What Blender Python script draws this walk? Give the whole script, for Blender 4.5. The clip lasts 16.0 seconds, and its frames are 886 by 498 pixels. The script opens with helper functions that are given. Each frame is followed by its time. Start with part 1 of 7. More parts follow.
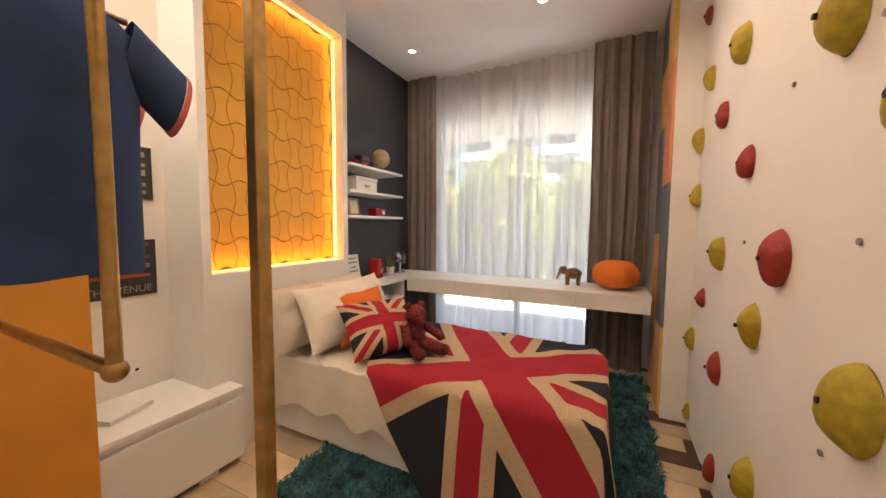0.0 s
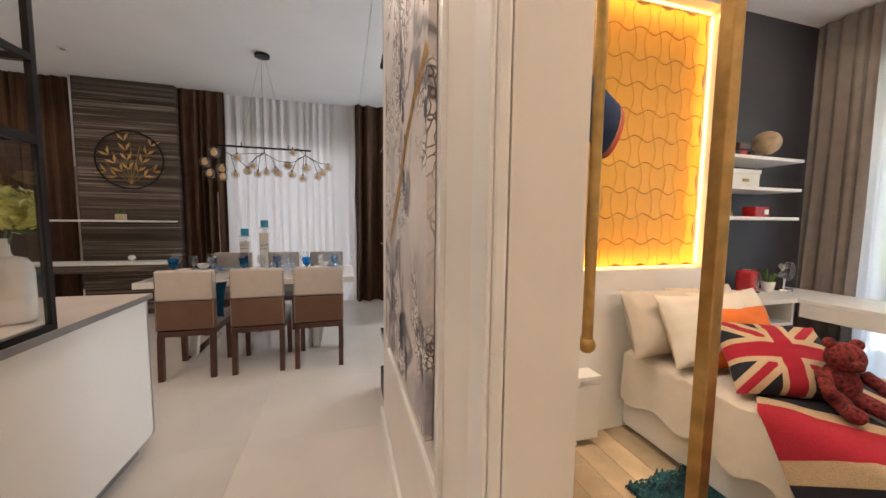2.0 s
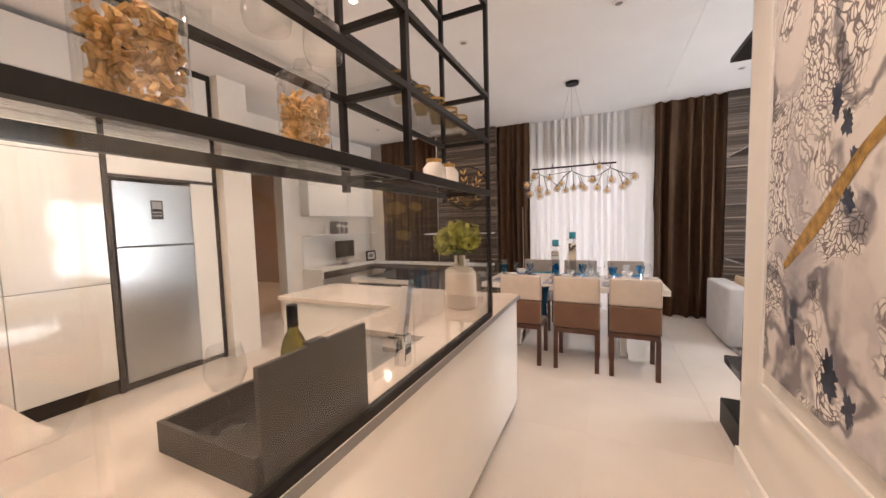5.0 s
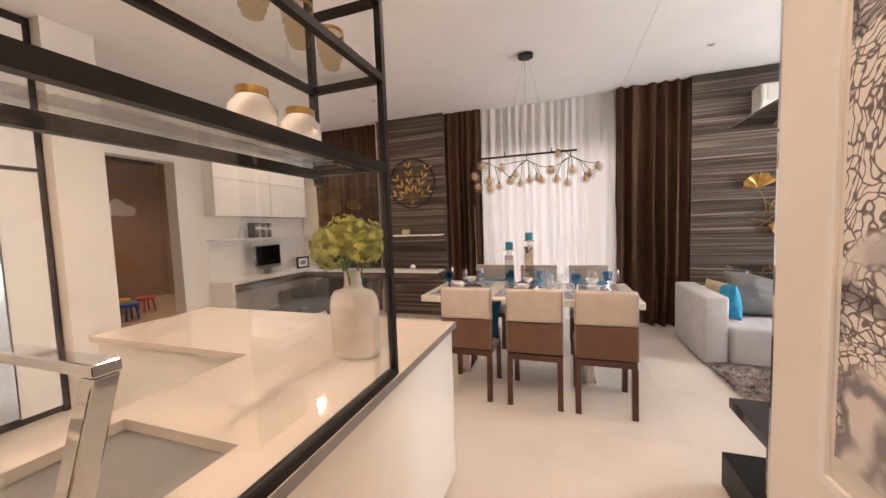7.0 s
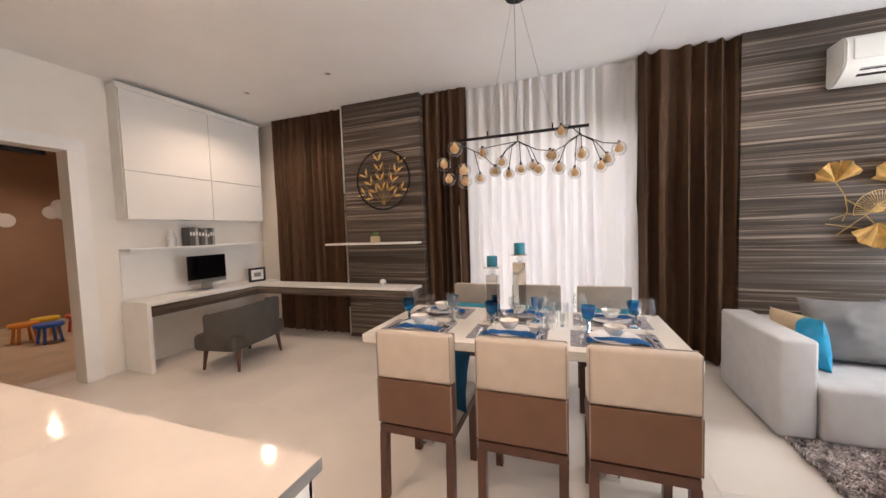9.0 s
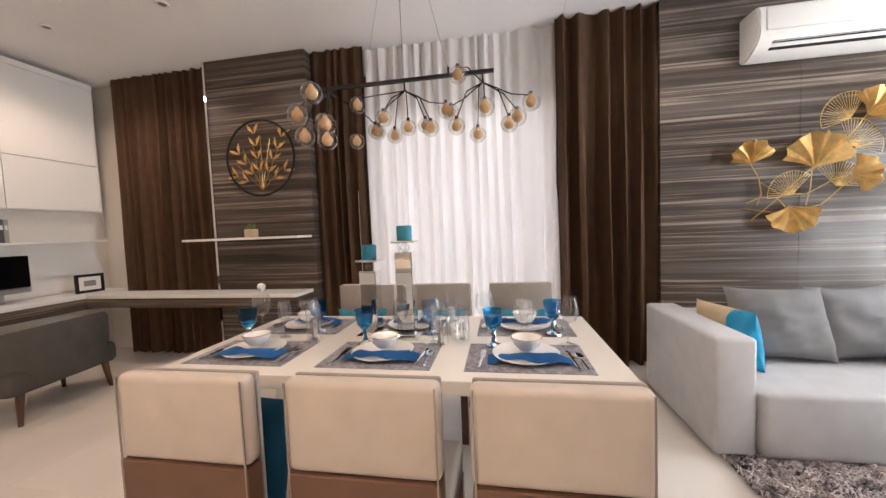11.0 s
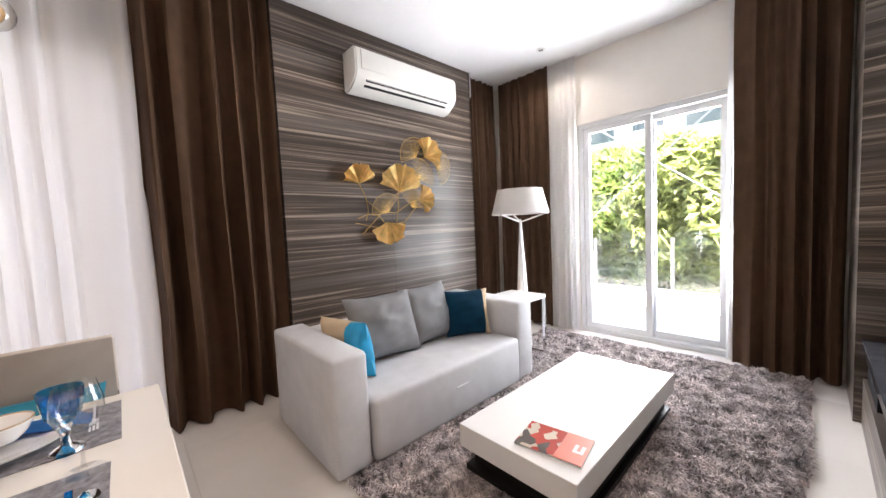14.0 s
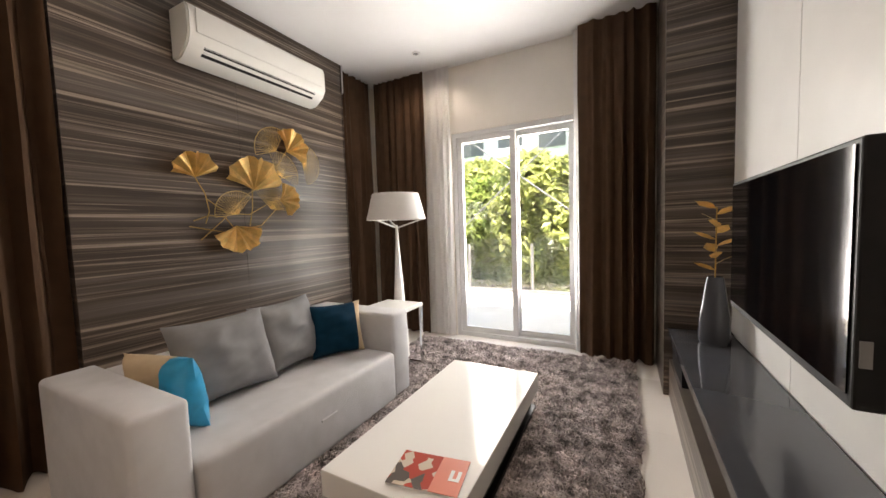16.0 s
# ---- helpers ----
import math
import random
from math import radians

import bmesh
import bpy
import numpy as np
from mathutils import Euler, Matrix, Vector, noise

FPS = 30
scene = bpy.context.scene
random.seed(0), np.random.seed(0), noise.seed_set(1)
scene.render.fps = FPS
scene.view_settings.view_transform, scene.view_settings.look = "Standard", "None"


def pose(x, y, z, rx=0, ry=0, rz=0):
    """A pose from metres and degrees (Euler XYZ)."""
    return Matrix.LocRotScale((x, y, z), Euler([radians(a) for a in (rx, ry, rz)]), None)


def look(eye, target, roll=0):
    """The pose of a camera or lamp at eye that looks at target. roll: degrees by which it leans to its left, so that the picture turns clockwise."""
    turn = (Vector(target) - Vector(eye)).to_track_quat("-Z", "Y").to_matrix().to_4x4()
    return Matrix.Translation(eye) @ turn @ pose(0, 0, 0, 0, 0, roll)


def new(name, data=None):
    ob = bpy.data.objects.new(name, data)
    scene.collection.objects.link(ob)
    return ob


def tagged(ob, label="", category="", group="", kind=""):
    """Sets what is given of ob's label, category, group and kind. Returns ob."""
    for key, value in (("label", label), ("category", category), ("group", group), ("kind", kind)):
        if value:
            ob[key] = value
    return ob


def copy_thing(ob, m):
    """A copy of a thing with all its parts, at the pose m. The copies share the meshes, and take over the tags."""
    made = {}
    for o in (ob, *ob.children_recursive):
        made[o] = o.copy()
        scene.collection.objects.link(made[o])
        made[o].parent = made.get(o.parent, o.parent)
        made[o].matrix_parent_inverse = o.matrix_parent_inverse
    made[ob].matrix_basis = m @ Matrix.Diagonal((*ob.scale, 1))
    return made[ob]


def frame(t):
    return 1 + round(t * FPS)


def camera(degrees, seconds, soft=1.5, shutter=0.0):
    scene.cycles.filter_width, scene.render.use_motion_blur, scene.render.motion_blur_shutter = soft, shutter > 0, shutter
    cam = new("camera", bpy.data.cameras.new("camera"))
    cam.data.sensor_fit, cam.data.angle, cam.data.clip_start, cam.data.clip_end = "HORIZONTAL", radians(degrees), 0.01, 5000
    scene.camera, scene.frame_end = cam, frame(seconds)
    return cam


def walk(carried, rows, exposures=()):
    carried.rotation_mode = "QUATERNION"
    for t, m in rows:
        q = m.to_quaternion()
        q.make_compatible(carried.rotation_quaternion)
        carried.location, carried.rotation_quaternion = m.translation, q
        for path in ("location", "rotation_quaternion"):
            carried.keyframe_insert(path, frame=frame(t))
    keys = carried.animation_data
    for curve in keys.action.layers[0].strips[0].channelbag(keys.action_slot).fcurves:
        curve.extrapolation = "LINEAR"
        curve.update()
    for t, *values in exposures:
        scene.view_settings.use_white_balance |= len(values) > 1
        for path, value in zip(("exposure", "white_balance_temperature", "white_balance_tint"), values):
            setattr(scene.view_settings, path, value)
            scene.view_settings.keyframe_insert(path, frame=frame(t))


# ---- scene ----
# camera and walk
cam = camera(103.9, 16.0)
PATH = [
    (0, (1.459, 1.541, 1.307), (0.588, 3.336, 1.172), 0.5),
    (0.5, (1.438, 1.536, 1.302), (0.257, 3.144, 1.163), 0.5),
    (1, (1.418, 1.497, 1.307), (-0.043, 2.856, 1.163), 0.7),
    (1.5, (1.377, 1.4, 1.313), (-0.344, 2.407, 1.158), 0.7),
    (2, (1.337, 1.266, 1.332), (-0.581, 1.811, 1.168), 0.7),
    (2.5, (1.332, 1.132, 1.351), (-0.661, 1.142, 1.191), 0.6),
    (3, (1.387, 1.037, 1.377), (-0.564, 0.626, 1.224), 0.4),
    (3.5, (1.509, 0.942, 1.403), (-0.378, 0.296, 1.262), 0.2),
    (4, (1.65, 0.873, 1.431), (-0.193, 0.109, 1.293), -0.1),
    (4.2, (1.692, 0.846, 1.443), (-0.135, 0.042, 1.305), -0.3),
    (6.3, (1.103, 0.765, 1.41), (-0.696, -0.097, 1.273), -1.9),
    (6.5, (1.012, 0.754, 1.413), (-0.822, -0.034, 1.277), -1.6),
    (7, (0.746, 0.75, 1.407), (-1.141, 0.102, 1.273), -2.0),
    (7.5, (0.459, 0.762, 1.425), (-1.434, 0.129, 1.293), -2.1),
    (8, (0.185, 0.758, 1.457), (-1.709, 0.129, 1.332), -2.0),
    (8.2, (0.082, 0.757, 1.467), (-1.812, 0.126, 1.339), -2.2),
    (10.3, (-0.887, 0.807, 1.31), (-2.733, 0.04, 1.236), -0.8),
    (10.5, (-0.943, 0.855, 1.324), (-2.798, 0.115, 1.225), -1.8),
    (11, (-1.082, 0.916, 1.283), (-3.051, 0.584, 1.172), -2.3),
    (11.5, (-1.242, 0.983, 1.239), (-3.238, 0.994, 1.121), -2.6),
    (12, (-1.355, 1.071, 1.231), (-3.333, 1.347, 1.117), -2.8),
    (12.5, (-1.423, 1.151, 1.24), (-3.297, 1.84, 1.123), -2.8),
    (13, (-1.474, 1.204, 1.265), (-3.205, 2.197, 1.138), -2.8),
    (13.5, (-1.477, 1.253, 1.275), (-3.077, 2.447, 1.15), -2.7),
    (14, (-1.462, 1.294, 1.298), (-2.925, 2.652, 1.166), -2.7),
    (14.5, (-1.475, 1.326, 1.296), (-2.831, 2.789, 1.162), -2.6),
    (15, (-1.484, 1.398, 1.307), (-2.724, 2.962, 1.176), -2.3),
    (15.5, (-1.528, 1.459, 1.305), (-2.58, 3.154, 1.165), -2.1),
    (16, (-1.547, 1.498, 1.3), (-2.474, 3.266, 1.171), -1.9),
]
EXPOSURE = [(0, 2.55, 6800, 18), (1.0, 2.5, 6850, 19), (1.5, 2.6, 6350, 13), (2.0, 2.95, 6200, 12), (2.5, 3.2, 6200, 11), (3.0, 3.45, 6350, 13), (4.0, 3.5, 6500, 16), (7.0, 3.5, 7000, 19), (8.0, 3.55, 6800, 17), (10.5, 3.6, 6500, 16), (12.0, 3.4, 6550, 17), (13.0, 3.35, 6400, 15), (13.5, 3.45, 6400, 16), (14.5, 3.5, 6500, 17), (15.3, 3.15, 6950, 17), (16, 2.8, 7400, 17)]
walk(cam, [(t, look(eye, target, roll)) for t, eye, target, roll in PATH], EXPOSURE)

# ---- light ----
CEIL_Z = 3.105
world = bpy.data.worlds.new("sky")
scene.world = world
world.use_nodes = True
wn = world.node_tree.nodes
sky = wn.new("ShaderNodeTexSky")
sky.sky_type = "NISHITA"
sky.sun_disc = False
sky.sun_elevation, sky.sun_rotation = radians(70), radians(106)
wn["Background"].inputs["Strength"].default_value = 0.15
world.node_tree.links.new(sky.outputs[0], wn["Background"].inputs["Color"])
sun = new("sun", bpy.data.lights.new("sun", "SUN"))
sun.data.energy, sun.data.angle, sun.data.color = 5.0, radians(0.6), (1.0, 0.95, 0.87)
sun.matrix_world = look((4.0, 3.6, 14), (-1, 5, 0))


def area_light(name, eye, target, w, h, watts, colour):
    lamp = new(name, bpy.data.lights.new(name, "AREA"))
    lamp.data.shape, lamp.data.size, lamp.data.size_y = "RECTANGLE", w, h
    lamp.data.energy, lamp.data.color = watts, colour
    lamp.matrix_world = look(eye, target)
    return lamp


DAY = (0.93, 0.97, 1.0)
WARM = (1.0, 0.77, 0.59)
# the sky's light in the window openings
area_light("window_light_dining", (-4.60, 0.54, 1.25), (0, 0.54, 1.45), 1.80, 2.35, 0.8, DAY)
area_light("window_light_bedroom", (0.55, 5.32, 1.35), (0.55, 0, 1.0), 1.7, 2.3, 1.3, DAY)
area_light("window_light_living", (-2.63, 5.38, 1.45), (-3.2, 0, 2.0), 1.25, 1.9, 16.0, DAY)


def spot_light(x, y, z, watts, colour=WARM, spread=150):
    lamp = new("downlight_and_fill_beam", bpy.data.lights.new("downlight_and_fill_beam", "SPOT"))
    lamp.data.energy, lamp.data.color = watts * 0.27, colour
    lamp.data.spot_size, lamp.data.spot_blend, lamp.data.shadow_soft_size = radians(spread), 0.6, 0.04
    lamp.matrix_world = look((x, y, z), (x, y, 0))


# recessed ceiling lamps; (0.30, 0.85), (1.75, 0.75), (0.4, -1.9), (1.6, -1.9) are added fill
for x, y, w in ((-1.54, 0.88, 10), (-1.52, -0.40, 12), (-0.58, -0.90, 16), (0.30, 0.85, 32), (1.75, 0.75, 38), (-3.47, -1.60, 9), (-3.50, -2.77, 24), (0.4, -1.9, 38), (1.6, -1.9, 40)):
    spot_light(x, y, CEIL_Z - 0.012, w)
# (-1.9, 2.2) is added fill
for x, y, w in ((-3.50, 2.17, 10), (-3.47, 4.70, 12), (-1.9, 2.2, 9)):
    spot_light(x, y, CEIL_Z - 0.012, w, (1.0, 0.90, 0.78))
# (0.9, 2.5) and (1.3, 3.3) are added fill without a fixture
for x, y, w in ((-0.29, 4.44, 6), (0.95, 4.2, 6), (0.9, 2.5, 22), (1.3, 3.3, 28)):
    spot_light(x, y, 2.928, w, (1.0, 0.75, 0.52))
# added fill for the play room, without a fixture
spot_light(-3.0, -6.3, CEIL_Z - 0.012, 45)

# ---- materials ----
def mat(name, col, rough=0.5, metal=0.0, var=0.06, scale=6.0, bump=0.0, bscale=120.0, spec=0.5, **more):
    """A plain surface with slight two-scale variation of colour and roughness, and fine relief."""
    m = bpy.data.materials.new(name)
    m.use_nodes = True
    nt = m.node_tree
    b = nt.nodes["Principled BSDF"]
    b.inputs["Roughness"].default_value, b.inputs["Metallic"].default_value = rough, metal
    b.inputs["Specular IOR Level"].default_value = spec
    for k, v in more.items():
        b.inputs[k.replace("_", " ")].default_value = v
    tc = nt.nodes.new("ShaderNodeTexCoord")
    n1 = nt.nodes.new("ShaderNodeTexNoise")
    n1.inputs["Scale"].default_value, n1.inputs["Detail"].default_value = scale, 6
    nt.links.new(tc.outputs["Object"], n1.inputs["Vector"])
    ramp = nt.nodes.new("ShaderNodeValToRGB")
    lo = [max(0, c * (1 - var * 2)) for c in col[:3]]
    hi = [min(1, c * (1 + var)) for c in col[:3]]
    ramp.color_ramp.elements[0].position, ramp.color_ramp.elements[1].position = 0.3, 0.7
    ramp.color_ramp.elements[0].color, ramp.color_ramp.elements[1].color = (*lo, 1), (*hi, 1)
    nt.links.new(n1.outputs["Fac"], ramp.inputs["Fac"])
    nt.links.new(ramp.outputs["Color"], b.inputs["Base Color"])
    if bump:
        n2 = nt.nodes.new("ShaderNodeTexNoise")
        n2.inputs["Scale"].default_value, n2.inputs["Detail"].default_value = bscale, 4
        nt.links.new(tc.outputs["Object"], n2.inputs["Vector"])
        bp = nt.nodes.new("ShaderNodeBump")
        bp.inputs["Strength"].default_value, bp.inputs["Distance"].default_value = bump, 0.01
        nt.links.new(n2.outputs["Fac"], bp.inputs["Height"])
        nt.links.new(bp.outputs["Normal"], b.inputs["Normal"])
    return m


def striped(name, dark, light, rough=0.35, freq=1.0):
    """Wood veneer with the grain lying level: broad grey and brown bands, and thin pale streaks drawn out along the wall."""
    m = mat(name, dark, rough, spec=0.35)
    nt = m.node_tree
    b = nt.nodes["Principled BSDF"]
    tc = nt.nodes.new("ShaderNodeTexCoord")

    def grain(scale, detail, rough_, distort):
        mp = nt.nodes.new("ShaderNodeMapping")
        mp.inputs["Scale"].default_value = scale
        nt.links.new(tc.outputs["Object"], mp.inputs["Vector"])
        n = nt.nodes.new("ShaderNodeTexNoise")
        n.inputs["Scale"].default_value, n.inputs["Detail"].default_value = 1.0, detail
        n.inputs["Roughness"].default_value, n.inputs["Distortion"].default_value = rough_, distort
        nt.links.new(mp.outputs[0], n.inputs["Vector"])
        return n.outputs["Fac"]

    def ramp(src, stops):
        r = nt.nodes.new("ShaderNodeValToRGB")
        els = r.color_ramp.elements
        els[0].position, els[0].color = stops[0][0], (*stops[0][1], 1)
        els[1].position, els[1].color = stops[-1][0], (*stops[-1][1], 1)
        for p, c in stops[1:-1]:
            els.new(p).color = (*c, 1)
        nt.links.new(src, r.inputs["Fac"])
        return r.outputs["Color"]

    grey = [(d * 0.8 + l * 0.2) * f for d, l, f in zip(dark, light, (0.92, 1.0, 1.08))]
    base = ramp(grain((0.22, 0.22, 11 * freq), 3, 0.5, 0.4), [(0.34, [d * 0.7 for d in dark]), (0.48, dark), (0.62, grey)])
    mask = ramp(grain((0.34, 0.34, 31 * freq), 4, 0.6, 0.7), [(0.49, (0, 0, 0)), (0.56, (0.26, 0.26, 0.26)), (0.66, (1, 1, 1))])
    fine = grain((4, 4, 240), 2, 0.5, 0)
    streak = nt.nodes.new("ShaderNodeMixRGB")
    streak.inputs["Color2"].default_value = (*light, 1)
    nt.links.new(mask, streak.inputs["Fac"])
    nt.links.new(base, streak.inputs["Color1"])
    mix = nt.nodes.new("ShaderNodeMixRGB")
    mix.blend_type = "OVERLAY"
    mix.inputs["Fac"].default_value = 0.45
    nt.links.new(streak.outputs["Color"], mix.inputs["Color1"])
    nt.links.new(fine, mix.inputs["Color2"])
    nt.links.new(mix.outputs["Color"], b.inputs["Base Color"])
    bp = nt.nodes.new("ShaderNodeBump")
    bp.inputs["Strength"].default_value, bp.inputs["Distance"].default_value = 0.15, 0.004
    nt.links.new(fine, bp.inputs["Height"])
    nt.links.new(bp.outputs["Normal"], b.inputs["Normal"])
    return m


def glassy(name, tint=(1, 1, 1), rough=0.0, ior=1.45):
    m = bpy.data.materials.new(name)
    m.use_nodes = True
    b = m.node_tree.nodes["Principled BSDF"]
    b.inputs["Base Color"].default_value = (*tint, 1)
    b.inputs["Roughness"].default_value, b.inputs["IOR"].default_value = rough, ior
    b.inputs["Transmission Weight"].default_value = 1.0
    return m


def pane_glass(name, tint=(0.97, 0.98, 0.97), gloss=0.5):
    """A thin pane: clear, with a Fresnel-weighted mirror on it."""
    m = bpy.data.materials.new(name)
    m.use_nodes = True
    nt = m.node_tree
    out = nt.nodes["Material Output"]
    tr = nt.nodes.new("ShaderNodeBsdfTransparent")
    tr.inputs["Color"].default_value = (*tint, 1)
    gl = nt.nodes.new("ShaderNodeBsdfGlossy")
    gl.inputs["Roughness"].default_value = 0.0
    lw = nt.nodes.new("ShaderNodeLayerWeight")
    lw.inputs["Blend"].default_value = 0.5
    pw = nt.nodes.new("ShaderNodeMath")
    pw.operation, pw.inputs[1].default_value = "POWER", 4.0
    nt.links.new(lw.outputs["Facing"], pw.inputs[0])
    ma = nt.nodes.new("ShaderNodeMath")
    ma.operation, ma.inputs[1].default_value, ma.inputs[2].default_value = "MULTIPLY_ADD", 0.85, 0.10 * gloss
    nt.links.new(pw.outputs[0], ma.inputs[0])
    mx = nt.nodes.new("ShaderNodeMixShader")
    nt.links.new(ma.outputs[0], mx.inputs["Fac"])
    nt.links.new(tr.outputs[0], mx.inputs[1])
    nt.links.new(gl.outputs[0], mx.inputs[2])
    nt.links.new(mx.outputs[0], out.inputs["Surface"])
    return m


def sheer(name, col, open_part, dense=0.45):
    """A thin woven voile: partly open, partly translucent."""
    m = bpy.data.materials.new(name)
    m.use_nodes = True
    nt = m.node_tree
    out = nt.nodes["Material Output"]
    tr = nt.nodes.new("ShaderNodeBsdfTransparent")
    tl = nt.nodes.new("ShaderNodeBsdfTranslucent")
    df = nt.nodes.new("ShaderNodeBsdfDiffuse")
    tl.inputs["Color"].default_value = df.inputs["Color"].default_value = (*col, 1)
    a = nt.nodes.new("ShaderNodeMixShader")
    a.inputs["Fac"].default_value = dense
    nt.links.new(tl.outputs[0], a.inputs[1])
    nt.links.new(df.outputs[0], a.inputs[2])
    tc = nt.nodes.new("ShaderNodeTexCoord")
    mp = nt.nodes.new("ShaderNodeMapping")
    mp.inputs["Scale"].default_value = (260, 260, 260)
    nt.links.new(tc.outputs["Object"], mp.inputs["Vector"])
    n = nt.nodes.new("ShaderNodeTexNoise")
    n.inputs["Scale"].default_value = 1.0
    nt.links.new(mp.outputs[0], n.inputs["Vector"])
    mr = nt.nodes.new("ShaderNodeMapRange")
    mr.inputs["From Min"].default_value, mr.inputs["From Max"].default_value = 0.3, 0.7
    mr.inputs["To Min"].default_value, mr.inputs["To Max"].default_value = 1 - open_part - 0.025, 1 - open_part + 0.025
    nt.links.new(n.outputs["Fac"], mr.inputs["Value"])
    b = nt.nodes.new("ShaderNodeMixShader")
    nt.links.new(mr.outputs[0], b.inputs["Fac"])
    nt.links.new(tr.outputs[0], b.inputs[1])
    nt.links.new(a.outputs[0], b.inputs[2])
    nt.links.new(b.outputs[0], out.inputs["Surface"])
    return m


def glow(name, col, strength):
    m = bpy.data.materials.new(name)
    m.use_nodes = True
    b = m.node_tree.nodes["Principled BSDF"]
    b.inputs["Base Color"].default_value = (*col, 1)
    b.inputs["Emission Color"].default_value = (*col, 1)
    b.inputs["Emission Strength"].default_value = strength
    return m


M_WALL = mat("cream_wall_paint", (0.80, 0.76, 0.70), 0.6, var=0.02, scale=3, bump=0.05, bscale=300)
M_WHITE = mat("white_wall_paint", (0.82, 0.81, 0.79), 0.55, var=0.02, scale=3, bump=0.05, bscale=300)
M_CEIL = mat("white_ceiling_paint", (0.87, 0.87, 0.87), 0.7, var=0.015, scale=2)
M_DARKWALL = mat("charcoal_wall_paint", (0.045, 0.045, 0.055), 0.5, var=0.05, scale=3, bump=0.05, bscale=300)
M_STRIPE = striped("streaked_grey_wood_paper", (0.056, 0.039, 0.029), (0.28, 0.225, 0.18), 0.32, 1.2)
M_LACQ = mat("white_lacquer", (0.82, 0.81, 0.78), 0.08, var=0.01, scale=2)
M_SATIN = mat("white_satin_board", (0.80, 0.79, 0.76), 0.35, var=0.02, scale=4)
M_STONE = mat("white_quartz_top", (0.78, 0.74, 0.70), 0.10, var=0.03, scale=7)
M_BLACK = mat("black_powder_steel", (0.009, 0.008, 0.008), 0.45, spec=0.25, var=0.1, scale=30)
M_STEEL = mat("brushed_steel", (0.50, 0.51, 0.52), 0.28, 1.0, var=0.05, scale=40)
M_CHROME = mat("chrome", (0.75, 0.75, 0.76), 0.06, 1.0, var=0.02)
M_BRASS = mat("aged_brass", (0.46, 0.30, 0.11), 0.3, 1.0, var=0.12, scale=25)
M_GOLD = mat("brushed_gold_leaf", (0.90, 0.63, 0.25), 0.45, 0.75, var=0.12, scale=18, bump=0.25, bscale=60)
M_GREY = mat("grey_satin", (0.22, 0.22, 0.22), 0.4)
M_SOFA = mat("pale_grey_linen", (0.56, 0.56, 0.57), 0.9, var=0.04, scale=8, bump=0.3, bscale=500)
M_PALE = mat("beige_leatherette", (0.56, 0.49, 0.42), 0.45, var=0.04, scale=8, bump=0.1, bscale=350)
M_BROWN = mat("brown_leatherette", (0.15, 0.075, 0.045), 0.4, var=0.06, scale=9, bump=0.1, bscale=350)
M_LEG = mat("dark_stained_wood", (0.085, 0.034, 0.020), 0.32, var=0.15, scale=14)
M_CURTAIN = mat("brown_curtain_cloth", (0.080, 0.044, 0.025), 0.75, spec=0.15, var=0.08, scale=10, bump=0.2, bscale=500)
M_CURTGREY = mat("taupe_curtain_cloth", (0.24, 0.21, 0.19), 0.8, var=0.06, scale=10, bump=0.2, bscale=500)
M_SHEER = sheer("white_voile", (0.84, 0.83, 0.82), 0.07)
# denser than M_SHEER, to keep the dining window from burning out
M_SHEERD = sheer("dense_white_voile", (0.84, 0.83, 0.82), 0.02, 0.80)
M_SHEERB = sheer("fine_white_voile", (0.80, 0.81, 0.85), 0.36)
M_ALU = mat("white_aluminium", (0.72, 0.72, 0.72), 0.35, 0.0, var=0.02)
M_GLASS = pane_glass("window_glass")
M_RACKGLASS = pane_glass("smoked_shelf_glass", (0.97, 0.98, 0.975), 0.55)
M_WINE = pane_glass("clear_drinking_glass", (0.965, 0.972, 0.972), 1.3)
M_BLUEGLASS = glassy("turquoise_glass", (0.05, 0.42, 0.72), 0.03)
M_BLUESTEM = glassy("deep_turquoise_glass", (0.02, 0.24, 0.52), 0.05)
M_TV = mat("black_screen", (0.003, 0.003, 0.004), 0.05, var=0.0)
M_ORANGE = mat("ochre_orange_laminate", (0.70, 0.30, 0.035), 0.45, var=0.04, scale=3)
M_YELLOW = mat("yellow_relief_panel", (0.76, 0.40, 0.06), 0.5, var=0.04, scale=3)
M_PLASTIC = mat("white_plastic", (0.80, 0.79, 0.74), 0.3, var=0.02)
M_CONSOLE = mat("grey_glass_top", (0.055, 0.057, 0.065), 0.06, var=0.02)
M_LINEN = mat("cream_cotton", (0.74, 0.68, 0.58), 0.9, var=0.04, scale=8, bump=0.25, bscale=300)


def leafy(name, col):
    """A thin leaf: diffuse in front, glowing through when the sun is behind it."""
    m = mat(name, col, 0.55, var=0.35, scale=2.5)
    nt = m.node_tree
    b = nt.nodes["Principled BSDF"]
    tl = nt.nodes.new("ShaderNodeBsdfTranslucent")
    nt.links.new(b.inputs["Base Color"].links[0].from_socket, tl.inputs["Color"])
    mx = nt.nodes.new("ShaderNodeMixShader")
    mx.inputs["Fac"].default_value = 0.5
    nt.links.new(b.outputs[0], mx.inputs[1])
    nt.links.new(tl.outputs[0], mx.inputs[2])
    nt.links.new(mx.outputs[0], nt.nodes["Material Output"].inputs["Surface"])
    return m

